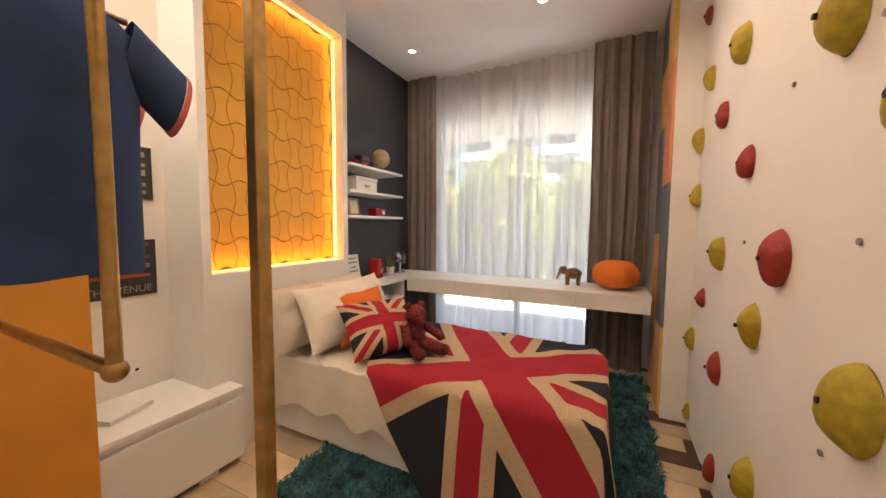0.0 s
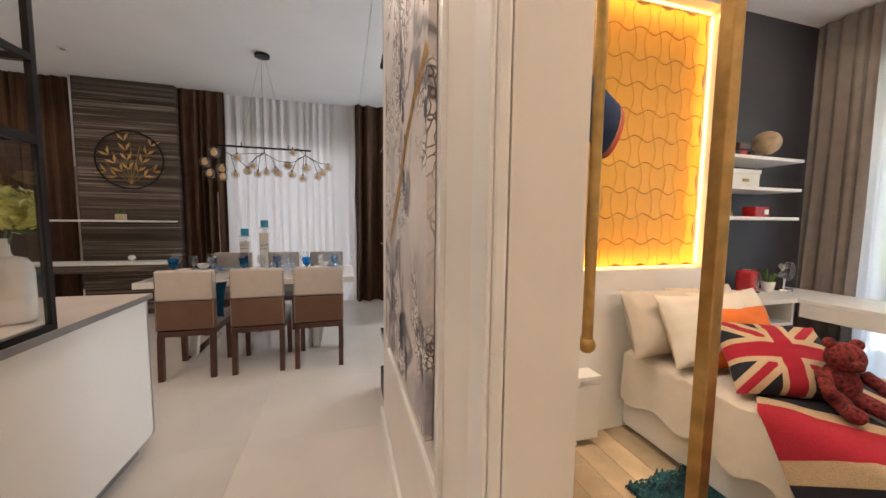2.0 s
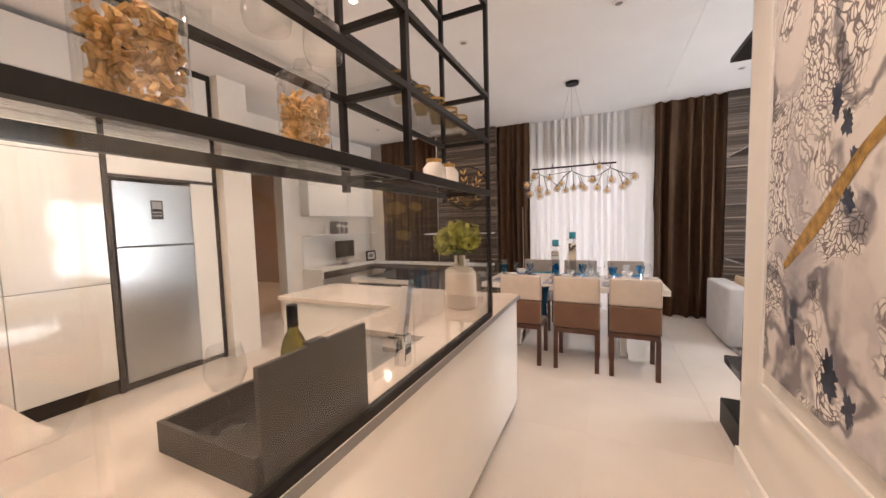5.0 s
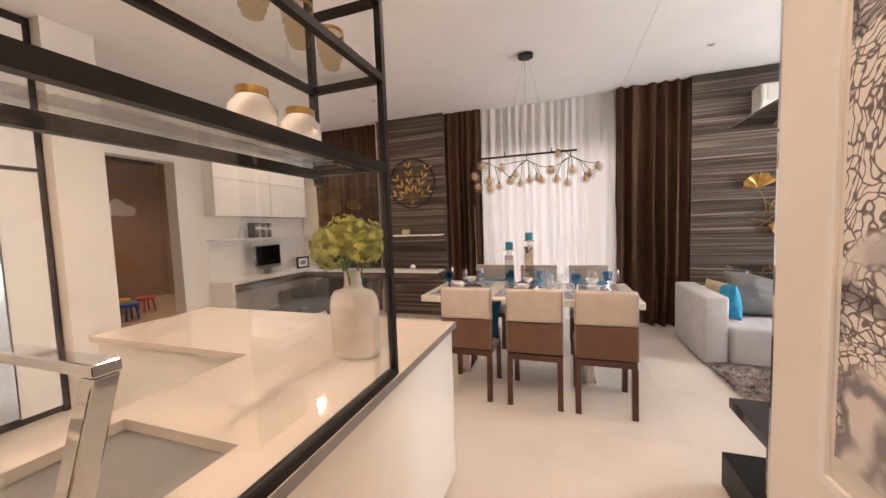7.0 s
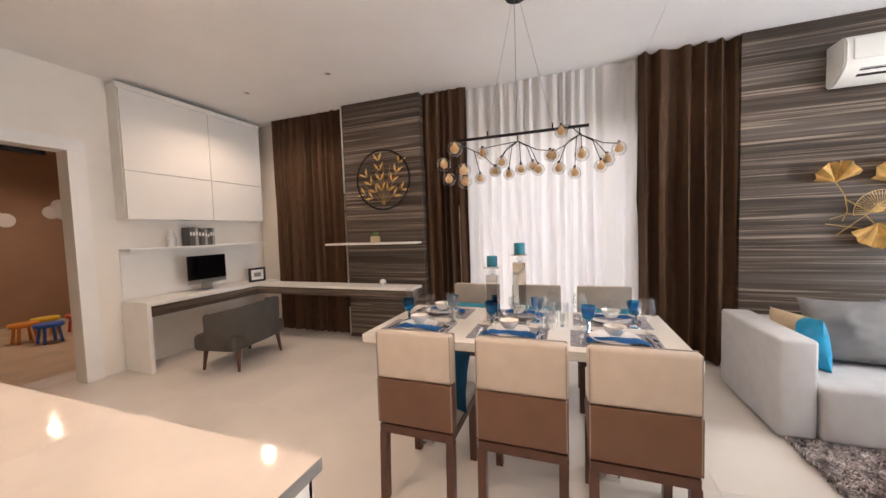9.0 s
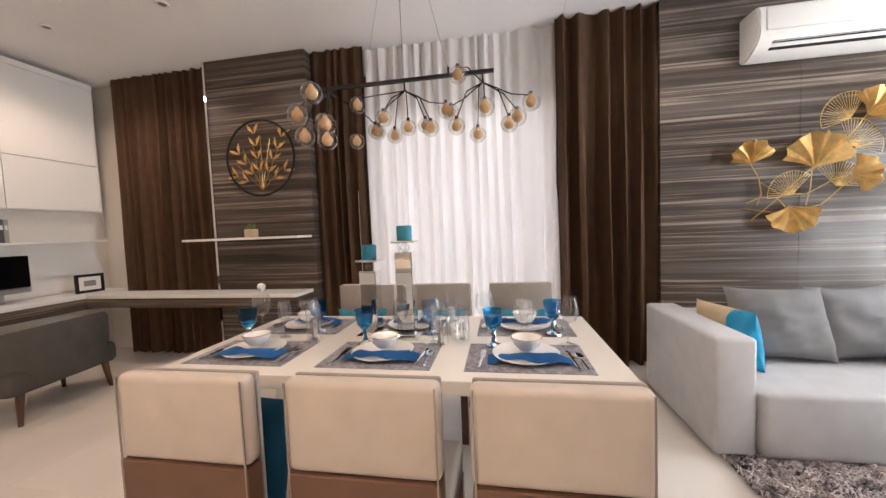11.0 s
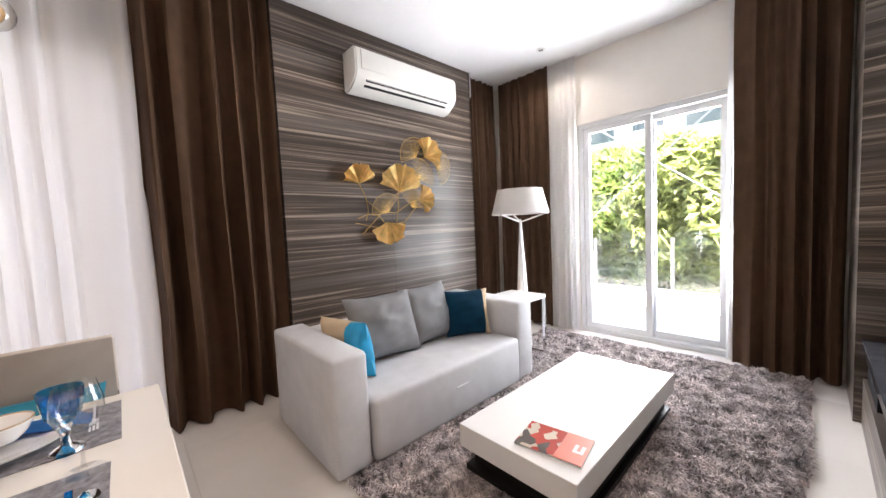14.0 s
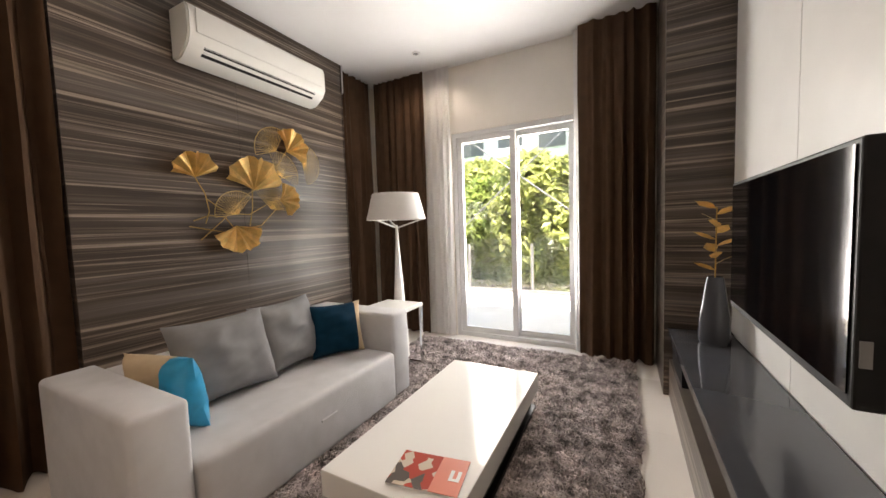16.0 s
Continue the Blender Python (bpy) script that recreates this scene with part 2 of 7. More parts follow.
# ---- building helpers ----
def finish(bm, name, material, smooth=False):
    me = bpy.data.meshes.new(name)
    bmesh.ops.recalc_face_normals(bm, faces=bm.faces)
    bm.to_mesh(me)
    bm.free()
    me.materials.append(material)
    if smooth:
        for p in me.polygons:
            p.use_smooth = True
        me.set_sharp_from_angle(angle=radians(40))
    return me


def part(name, bm, material, parent=None, label="", smooth=False):
    ob = new(name, finish(bm, name, material, smooth))
    if parent is not None:
        ob.parent = parent
    return tagged(ob, label)


def thing(name, label, category, at=(0, 0, 0), rz=0, group="", kind=""):
    ob = new(name)
    ob.empty_display_size = 0.1
    ob.matrix_world = pose(*at, 0, 0, rz)
    return tagged(ob, label, category, group, kind)


def setting(name, bm, material, label, category, smooth=False):
    return tagged(part(name, bm, material, smooth=smooth), label, category, kind="structure")


def box(x0, x1, y0, y1, z0, z1, bevel=0.0, seg=2, bm=None):
    bm = bm or bmesh.new()
    m = Matrix.Translation(((x0 + x1) / 2, (y0 + y1) / 2, (z0 + z1) / 2)) @ Matrix.Diagonal((abs(x1 - x0), abs(y1 - y0), abs(z1 - z0), 1))
    made = bmesh.ops.create_cube(bm, size=1, matrix=m)["verts"]
    if bevel:
        edges = list({e for v in made for e in v.link_edges})
        bmesh.ops.bevel(bm, geom=edges, offset=bevel, segments=seg, affect="EDGES", profile=0.5)
    return bm


def tube(p, q, r, r2=None, seg=12, bm=None, caps=True):
    """A round bar from p to q."""
    bm = bm or bmesh.new()
    p, q = Vector(p), Vector(q)
    d = q - p
    m = Matrix.Translation((p + q) / 2) @ d.to_track_quat("Z", "Y").to_matrix().to_4x4()
    bmesh.ops.create_cone(bm, cap_ends=caps, segments=seg, radius1=r, radius2=r if r2 is None else r2, depth=d.length, matrix=m)
    return bm


def bar(p, q, w, bm=None):
    """A square bar from p to q."""
    bm = bm or bmesh.new()
    p, q = Vector(p), Vector(q)
    d = q - p
    m = Matrix.Translation((p + q) / 2) @ d.to_track_quat("Z", "Y").to_matrix().to_4x4() @ Matrix.Diagonal((w, w, d.length, 1))
    bmesh.ops.create_cube(bm, size=1, matrix=m)
    return bm


def lathe(rows, seg=20, at=(0, 0, 0), bm=None):
    """Turns (radius, height) rows about the z axis."""
    bm = bm or bmesh.new()
    rings = []
    for r, z in rows:
        if r < 1e-5:
            rings.append([bm.verts.new((at[0], at[1], at[2] + z))])
        else:
            rings.append([bm.verts.new((at[0] + r * math.cos(2 * math.pi * i / seg), at[1] + r * math.sin(2 * math.pi * i / seg), at[2] + z)) for i in range(seg)])
    for a, b in zip(rings, rings[1:]):
        for i in range(seg):
            j = (i + 1) % seg
            if len(a) == 1 and len(b) == 1:
                continue
            if len(a) == 1:
                bm.faces.new((a[0], b[i], b[j]))
            elif len(b) == 1:
                bm.faces.new((a[i], a[j], b[0]))
            else:
                bm.faces.new((a[i], a[j], b[j], b[i]))
    return bm


def ball(c, r, bm=None, u=16, v=10, scale=(1, 1, 1)):
    bm = bm or bmesh.new()
    bmesh.ops.create_uvsphere(bm, u_segments=u, v_segments=v, radius=r, matrix=Matrix.Translation(c) @ Matrix.Diagonal((*scale, 1)))
    return bm


def cushion(w, h, t, bm=None, n=22, m=None, sag=0.14):
    """A stuffed cushion: w wide (x), h high (z), t thick (y), pinched to a seam, with drawn-in sides."""
    bm = bm or bmesh.new()
    m = m or Matrix()
    for side in (-1, 1):
        grid = []
        for i in range(n + 1):
            row = []
            for j in range(n + 1):
                u, v = 2 * i / n - 1, 2 * j / n - 1
                thick = (max(0, 1 - abs(u) ** 2.6) * max(0, 1 - abs(v) ** 2.6)) ** 0.5
                x = u * w / 2 * (1 - sag * (1 - v * v) * abs(u) ** 3 * 0.6)
                z = v * h / 2 * (1 - sag * (1 - u * u) * abs(v) ** 3 * 0.6)
                wob = 0.045 * noise.noise(Vector((x * 8 + w * 7, z * 8 + t * 31, side * 3))) + 0.035 * noise.noise(Vector((x * 6 + z * 14, z * 20 - x * 9, t * 17 + side)))
                row.append(bm.verts.new(m @ Vector((x, side * t / 2 * thick * (1 + wob * 4), z))))
            grid.append(row)
        for i in range(n):
            for j in range(n):
                q = (grid[i][j], grid[i + 1][j], grid[i + 1][j + 1], grid[i][j + 1])
                bm.faces.new(q if side < 0 else q[::-1])
    bmesh.ops.remove_doubles(bm, verts=bm.verts, dist=0.0006)
    return bm


def drape(p, q, z0, z1, fold=0.11, depth=0.05, seed=1, res=10, flare=1.0):
    """A hanging cloth from p to q (x, y) in vertical folds, between z0 and z1."""
    bm = bmesh.new()
    p, q = Vector((*p, 0)), Vector((*q, 0))
    along = q - p
    length = along.length
    along.normalize()
    side = Vector((-along.y, along.x, 0))
    cols, rows = max(8, int(length / fold * res)), 10
    grid = []
    for i in range(cols + 1):
        s = i / cols * length
        ph = s / fold + 1.1 * noise.noise(Vector((s * 2.3, seed * 5.1, 0))) + 0.35 * noise.noise(Vector((s * 7.1, seed * 3.3, 2)))
        col = []
        for k in range(rows + 1):
            v = k / rows
            z = z1 + (z0 - z1) * v
            amp = depth * (0.45 + 0.55 * min(1, v * 1.7)) * (0.75 + 0.8 * noise.noise(Vector((s * 5, v * 1.1, seed))))
            w = math.sin(2 * math.pi * (ph + 0.10 * flare * noise.noise(Vector((s * 4, v * 2.2, seed + 9)))))
            w = math.copysign(abs(w) ** 0.85, w) + 0.22 * math.sin(2 * math.pi * (ph * 2.3 + v * 0.35 * flare))
            col.append(bm.verts.new(p + along * (s + 0.012 * noise.noise(Vector((s * 5, v * 3, seed + 4)))) + side * (amp * w) + Vector((0, 0, z))))
        grid.append(col)
    for a, b in zip(grid, grid[1:]):
        for k in range(rows):
            bm.faces.new((a[k], b[k], b[k + 1], a[k + 1]))
    return bm

# ---- structure ----
CEIL, BCEIL = 3.105, 2.94
setting("floor", box(-4.9, 3.2, -4.4, 1.50, -0.2, 0), M_STONE, "cream polished porcelain floor", "floor")
setting("floor_living", box(-4.9, -0.7, 1.504, 5.25, -0.2, 0), M_STONE, "cream polished porcelain floor", "floor")
setting("floor_bedroom", box(-0.696, 2.3, 1.504, 5.25, -0.2, -0.002), M_LEG, "light oak plank floor", "floor")
setting("ceiling", box(-4.9, 3.2, -6.6, 1.5, CEIL, CEIL + 0.2), M_CEIL, "white painted plaster ceiling", "ceiling")
setting("ceiling_living", box(-4.9, -0.85, 1.504, 5.4, CEIL, CEIL + 0.2), M_CEIL, "white painted plaster ceiling", "ceiling")
setting("ceiling_bedroom", box(-0.84, 2.3, 1.60, 5.4, BCEIL, BCEIL + 0.2), M_CEIL, "white painted plaster ceiling", "ceiling")


def wall(name, bm, m=M_WALL, label="cream painted plaster wall"):
    return setting(name, bm, m, label, "wall")


# west wall, with the dining window's opening
bm = box(-4.85, -4.55, -4.4, -0.42, 0, CEIL)
box(-4.85, -4.55, 1.50, 5.4, 0, CEIL, bm=bm)
box(-4.85, -4.55, -0.42, 1.50, 2.45, CEIL, bm=bm)
box(-4.85, -4.55, -0.42, 1.50, 0, 0.02, bm=bm)
wall("wall_west", bm)
# north wall of the living room, with the sliding door's opening
bm = box(-4.55, -3.32, 5.18, 5.4, 0, CEIL)
box(-1.94, -0.7, 5.18, 5.4, 0, CEIL, bm=bm)
box(-3.32, -1.94, 5.18, 5.4, 2.36, CEIL, bm=bm)
wall("wall_north", bm)
# bedroom window wall
bm = box(-0.70, -0.4, 5.18, 5.4, 0, BCEIL)
box(1.5, 2.3, 5.18, 5.4, 0, BCEIL, bm=bm)
box(-0.4, 1.5, 5.18, 5.4, 2.55, BCEIL, bm=bm)
wall("wall_bedroom_window", bm)
# wall between living room and bedroom, the painting's wall with the door opening
wall("wall_television", box(-0.885, -0.85, 1.621, 5.18, 0, CEIL), M_WHITE, "white panelled television wall")
wall("wall_bedroom_west", box(-0.846, -0.70, 3.70, 5.18, 0, BCEIL), M_DARKWALL, "charcoal painted wall")
wall("wall_bedroom_poster", box(-0.846, -0.76, 1.633, 3.70, 0, BCEIL), M_WALL)
bm = box(-0.86, 0.87, 1.50, 1.632, 0, CEIL)
box(1.95, 3.2, 1.50, 1.632, 0, CEIL, bm=bm)
box(0.87, 1.95, 1.50, 1.632, 2.12, CEIL, bm=bm)
wall("wall_painting", bm)
wall("wall_climbing", box(1.95, 2.2, 1.633, 5.18, 0, BCEIL), M_WHITE, "white climbing wall with bolt holes")
wall("wall_east", box(3.0, 3.2, -6.6, 1.5, 0, CEIL))
wall("wall_kitchen", box(-0.86, 3.0, -3.9, -3.75, 0, CEIL))
bm = box(-4.55, -2.30, -3.95, -3.80, 0, CEIL)
box(-2.30, -1.3, -3.95, -3.80, 2.3, CEIL, bm=bm)
wall("wall_south", bm)
# streaked panels standing proud of the west wall
for i, (a, b) in enumerate(((-2.04, -0.93), (2.26, 3.2792), (3.2808, 4.47))):
    wall(f"wall_panel_{i + 1}", box(-4.55, -4.31, a, b, 0, CEIL - 0.003, 0.001, 1), M_STRIPE, "dark streaked wood-look wall panel")
wall("wall_panel_4", box(-1.29, -0.8855, 4.45, 5.15, 0, CEIL - 0.003), M_STRIPE, "dark streaked wood-look pillar")

# ---- outdoors ----
M_PAVE = mat("pale_terrace_tile", (0.62, 0.60, 0.57), 0.5, var=0.05, scale=2)
M_LEAF = leafy("bright_green_leaf", (0.44, 0.48, 0.17))
M_LEAF2 = leafy("deep_green_leaf", (0.30, 0.38, 0.11))
M_BARK = mat("brown_bark", (0.12, 0.08, 0.05), 0.9, var=0.2, scale=20)
M_GRASS = mat("green_lawn", (0.09, 0.15, 0.035), 0.95, var=0.3, scale=3)
M_FACADE = mat("pale_render", (0.55, 0.54, 0.52), 0.8, var=0.04)
M_FARGLASS = mat("dark_window_glass", (0.10, 0.10, 0.10), 0.5, spec=0.3)
setting("ground", box(-2500, 2500, -2500, 2500, -0.5, -0.3), M_GRASS, "green lawn reaching the horizon", "ground")
setting("terrace", box(-8, 4, 5.42, 8.3, -0.29, -0.03), M_PAVE, "pale tiled terrace floor", "terrace")
setting("soffit", box(-8, 4, 5.42, 6.6, 2.57, 2.8), M_WALL, "cream balcony slab overhead", "soffit")


# unseen wall and ground strip, added to cut the light reaching the dining voile
M_LIGHTBLOCK = mat("grey_light_blocker", (0.22, 0.21, 0.205), 0.85, var=0.12, scale=3, bump=0.2, bscale=80)
setting("light_blocking_wall", box(-6.6, -6.4, -6, 5.2, -0.3, 4.6), M_LIGHTBLOCK, "added grey wall blocking light outside the dining window", "wall")
setting("added_ground_strip", box(-6.399, -4.95, -6, 5.2, -0.299, -0.05), M_LIGHTBLOCK, "added grey ground strip outside the dining window", "path")


def leafy_tree(x, y, h, r, seed, material):
    rnd = random.Random(seed)
    tree = thing("tree", "bushy green tree beyond the terrace railing", "tree", (x, y, -0.3), group="trees")
    bm = tube((0, 0, 0), (0.05, 0, h * 0.55), 0.07, 0.035)
    for _ in range(5):
        a = rnd.uniform(0, 6.28)
        tube((0.03, 0, h * rnd.uniform(0.25, 0.5)), (r * 0.6 * math.cos(a), r * 0.6 * math.sin(a), h * rnd.uniform(0.6, 0.85)), 0.03, 0.01, 6, bm=bm)
    part("trunk", bm, M_BARK, tree)
    verts, faces = [], []
    for _ in range(4200):
        a, u = rnd.uniform(0, 6.28), rnd.random() ** 0.45
        t = rnd.uniform(0.06, 1.0)
        lump = 0.75 + 0.45 * noise.noise(Vector((math.cos(a) * 1.7, math.sin(a) * 1.7, t * 3 + seed)))
        rad = r * u * lump * math.sin(math.pi * min(0.97, t * 0.8 + 0.16)) ** 0.5
        c = Vector((rad * math.cos(a), rad * math.sin(a), h * t * (0.92 + 0.16 * lump * 0.5)))
        q = Euler((rnd.uniform(-1.0, 1.0), rnd.uniform(-1.0, 1.0), rnd.uniform(0, 6.28))).to_matrix()
        s = rnd.uniform(0.07, 0.17)
        k = len(verts)
        for px, py, pz in ((-s, 0, 0), (0, -s * 0.42, 0.02), (s, 0, -0.03), (0, s * 0.42, 0.02)):
            verts.append(c + q @ Vector((px, py, pz)))
        faces.append((k, k + 1, k + 2, k + 3))
    me = bpy.data.meshes.new("crown")
    me.from_pydata(verts, [], faces)
    me.materials.append(material)
    crown = new("crown", me)
    crown.parent = tree
    return tree


for i in range(11):
    leafy_tree(-8.2 + i * 1.12 + 0.3 * math.sin(i * 5), 9.6 + 0.7 * math.sin(i * 2.4), 3.05 + 0.22 * math.sin(i * 3.7), 1.2, 10 + i, M_LEAF if i % 3 else M_LEAF2)
for i in range(9):
    leafy_tree(-10 + i * 1.5 + 0.4 * math.sin(i * 3), 12.0 + 0.6 * math.sin(i * 1.4), 3.35 + 0.22 * math.sin(i * 2.7), 1.6, 40 + i, M_LEAF2 if i % 3 else M_LEAF)
# railing of glass and posts
rail = thing("glass_railing", "clear glass railing with dark metal posts on the terrace", "railing", (0, 8.1, -0.03))
for i in range(9):
    part("post", box(-7 + i * 1.3 - 0.025, -7 + i * 1.3 + 0.025, -0.03, 0.03, 0, 0.95), M_GREY, rail)
for i in range(8):
    part("pane", box(-7 + i * 1.3 + 0.04, -5.7 + i * 1.3 - 0.04, -0.006, 0.006, 0.06, 1.05), M_GLASS, rail)
part("base_rail", box(-7.1, 3.5, -0.05, 0.05, 0.001, 0.06), M_GREY, rail)
brace = thing("cable_brace", "thin dark crossed steel cables beside the terrace", "brace", (0, 7.6, -0.03))
for a, b in (((-4.7, 3.35), (-1.85, 1.15)), ((-4.7, 0.95), (-1.85, 3.35))):
    part("cable", tube((a[0], 0, a[1]), (b[0], 0, b[1]), 0.013, seg=6), M_GREY, brace)
for x in (-4.75, -1.8):
    part("post", box(x - 0.04, x + 0.04, -0.04, 0.04, 0, 3.6), M_GREY, brace)
# apartment block far behind the trees
block = thing("apartment_building", "pale apartment block with balconies behind the trees", "building", (-16, 44, -0.3))
part("wall", box(-26, 34, 0, 12, 0, 24), M_FACADE, block)
part("roof", box(-26.5, 34.5, -0.5, 12.5, 24.001, 24.6), M_GREY, block)
wbm, bbm = finish(box(-1.5, 1.5, -0.06, 0.06, 0, 1.8), "window", M_FARGLASS), finish(box(-2.1, 2.1, -1.2, 0, 0, 1.0), "balcony", M_WHITE)
for k in range(2, 7):
    for i in range(9):
        w = new("window", wbm)
        w.parent, w.location = block, (-13 + i * 5, -0.06, k * 3.2 + 0.9)
        if i % 2:
            w = new("balcony", bbm)
            w.parent, w.location = block, (-13 + i * 5, -0.061, k * 3.2 + 0.2)

# ---- windows and doors ----
sd = thing("sliding_door", "white aluminium sliding glass door to the terrace", "door", (-2.63, 5.2, 0), kind="structure")


def frame_rect(x0, x1, z0, z1, w, y0, y1):
    bm = box(x0, x0 + w, y0, y1, z0, z1)
    box(x1 - w, x1, y0, y1, z0, z1, bm=bm)
    box(x0 + w, x1 - w, y0, y1, z1 - w, z1, bm=bm)
    box(x0 + w, x1 - w, y0, y1, z0, z0 + w, bm=bm)
    return bm


part("door_frame", frame_rect(-0.69, 0.69, 0, 2.36, 0.05, 0.0, 0.14), M_ALU, sd)
for x0, x1, y in ((-0.64, 0.045, 0.02), (0.0, 0.64, 0.075)):
    leaf = part("sliding_leaf", frame_rect(x0, x1, 0.05, 2.31, 0.06, y, y + 0.045), M_ALU, sd)
    g = part("pane", box(x0 + 0.06, x1 - 0.06, y + 0.018, y + 0.026, 0.11, 2.25), M_GLASS, leaf)
    g.visible_shadow = False
for name, x0, x1, zt, y in (("window_bedroom", -0.4, 1.5, 2.55, 5.3),):
    w = thing(name, "white framed floor length window behind voile", "window", (0, y, 0), kind="structure")
    part("window_frame", frame_rect(x0, x1, 0, zt, 0.06, -0.03, 0.03), M_ALU, w)
    part("mullion", box(0.52, 0.58, -0.03, 0.03, 0.06, zt - 0.06), M_ALU, w)
    g = part("pane", box(x0 + 0.06, x1 - 0.06, -0.004, 0.004, 0.06, zt - 0.06), M_GLASS, w)
    g.visible_shadow = False
w = thing("window_dining", "white framed tall window behind voile", "window", (-4.7, 0, 0), kind="structure")
bm = frame_rect(-0.42, 1.5, 0.02, 2.45, 0.06, -0.03, 0.03)
bm.transform(pose(0, 0, 0, 0, 0, 90))
part("window_frame", bm, M_ALU, w)

# ---- curtains ----
def curtain(name, p, q, z1, m, label, fold=0.11, depth=0.05, seed=1, z0=0.015):
    return tagged(part(name, drape(p, q, z0, z1, fold, depth, seed), m, smooth=True), label, "curtain")


DARK = "dark brown floor-length curtain in deep vertical folds"
curtain("curtain", (-4.41, -3.37), (-4.41, -2.06), CEIL - 0.002, M_CURTAIN, DARK, 0.10, 0.045, 1)
curtain("curtain", (-4.40, -0.925), (-4.40, -0.37), CEIL - 0.002, M_CURTAIN, DARK, 0.10, 0.05, 2)
curtain("curtain", (-4.37, 1.44), (-4.37, 2.25), CEIL - 0.002, M_CURTAIN, DARK, 0.145, 0.10, 3)
curtain("curtain", (-4.40, 4.52), (-4.40, 5.04), CEIL - 0.002, M_CURTAIN, DARK, 0.10, 0.045, 4)
curtain("curtain", (-4.34, 5.10), (-3.63, 5.10), CEIL - 0.002, M_CURTAIN, DARK, 0.10, 0.04, 5)
curtain("curtain", (-1.93, 5.02), (-1.31, 5.02), CEIL - 0.002, M_CURTAIN, DARK, 0.12, 0.06, 6)
VOILE = "white voile curtain hanging in soft folds"
curtain("voile_curtain", (-4.49, -0.5), (-4.49, 1.58), CEIL - 0.002, M_SHEERD, VOILE, 0.125, 0.055, 7)
curtain("voile_curtain", (-3.64, 5.12), (-3.30, 5.12), CEIL - 0.002, M_SHEER, VOILE, 0.085, 0.03, 8)
curtain("voile_curtain", (-1.98, 5.09), (-1.88, 5.09), CEIL - 0.002, M_SHEER, VOILE, 0.05, 0.02, 9)
TAUPE = "taupe floor-length bedroom curtain in vertical folds"
curtain("curtain", (-0.68, 5.0), (-0.32, 5.0), BCEIL - 0.002, M_CURTGREY, TAUPE, 0.09, 0.035, 10)
curtain("curtain", (1.27, 5.0), (1.74, 5.0), BCEIL - 0.002, M_CURTGREY, TAUPE, 0.10, 0.04, 11)
curtain("voile_curtain", (-0.45, 5.10), (1.6, 5.10), BCEIL - 0.002, M_SHEERB, VOILE, 0.12, 0.055, 12)

# steel edge strips of the panels
for x, y in ((-4.30, -2.05), (-4.30, 4.485)):
    setting("trim", box(x - 0.25, x + 0.005, y - 0.012, y + 0.012, 0, CEIL - 0.004), M_CHROME, "polished steel edge strip of the panel", "trim")

# ---- living room ----
M_BLUECLOTH = mat("teal_velvet", (0.002, 0.030, 0.060), 0.8, spec=0.12, var=0.15, scale=12, bump=0.15, bscale=200)
M_CYAN = mat("turquoise_satin", (0.005, 0.28, 0.50), 0.35, var=0.1, scale=12)
M_GREYCLOTH = mat("grey_cotton", (0.20, 0.20, 0.205), 0.9, var=0.06, scale=9, bump=0.25, bscale=320)
M_TAN = mat("tan_cotton", (0.52, 0.40, 0.26), 0.85, var=0.06, scale=9, bump=0.2, bscale=320)
M_RUG = mat("mauve_grey_shag", (0.42, 0.36, 0.345), 0.95, var=0.45, scale=14)
M_PAPER = mat("white_paper", (0.78, 0.76, 0.73), 0.5, var=0.03)

sofa = thing("sofa", "pale grey linen sofa with wide square arms", "sofa", (0, 0, 0.025))
part("seat", box(-3.73, -3.05, 2.215, 3.555, 0.0, 0.36, 0.035, 3), M_SOFA, sofa, smooth=True)
part("backrest", box(-3.95, -3.74, 2.21, 3.555, 0.0, 0.60, 0.03, 3), M_SOFA, sofa, smooth=True)
for y in (2.0, 3.56):
    part("armrest", box(-3.95, -3.07, y, y + 0.205, 0.0, 0.635, 0.025, 3), M_SOFA, sofa, smooth=True)
for x in (-3.85, -3.2):
    for y in (2.1, 3.65):
        part("leg", box(x - 0.03, x + 0.03, y - 0.03, y + 0.03, -0.024, 0.001), M_BLACK, sofa)
part("pull_tab", box(-3.052, -3.042, 2.83, 2.95, 0.2, 0.215, 0.004), M_SOFA, sofa)


def pillow(name, label, w, h, t, x, y, z, rx, rz, material, back=None, band=0.36):
    ob = thing(name, label, "cushion", (x, y, z), rz)
    bm = cushion(w, h, t)
    bm.transform(pose(0, 0, h / 2, rx, 0, 0))
    if back:
        bmb = bm.copy()
        for b, keep in ((bm, -1), (bmb, 1)):
            n = Vector((1, 0, 0))
            c = Vector((w * band, 0, 0))
            bmesh.ops.delete(b, geom=[f for f in b.faces if (f.calc_center_median() - c).dot(n) * keep < 0], context="FACES")
        part("cover_back", bmb, back, ob, smooth=True)
    part("cover", bm, material, ob, smooth=True)
    return ob


pillow("cushion", "grey cotton cushion leaning on the sofa back", 0.53, 0.46, 0.23, -3.57, 2.63, 0.38, -20, 84, M_GREYCLOTH)
pillow("cushion", "grey cotton cushion leaning on the sofa back", 0.50, 0.46, 0.22, -3.59, 3.07, 0.38, -18, 95, M_GREYCLOTH)
pillow("cushion", "dark teal velvet cushion with a tan back", 0.38, 0.38, 0.17, -3.44, 3.37, 0.38, -14, 58, M_BLUECLOTH, M_TAN)
pillow("cushion", "turquoise satin cushion with a tan face", 0.42, 0.37, 0.18, -3.50, 2.31, 0.375, 10, 14, M_TAN, M_CYAN, 0.2)

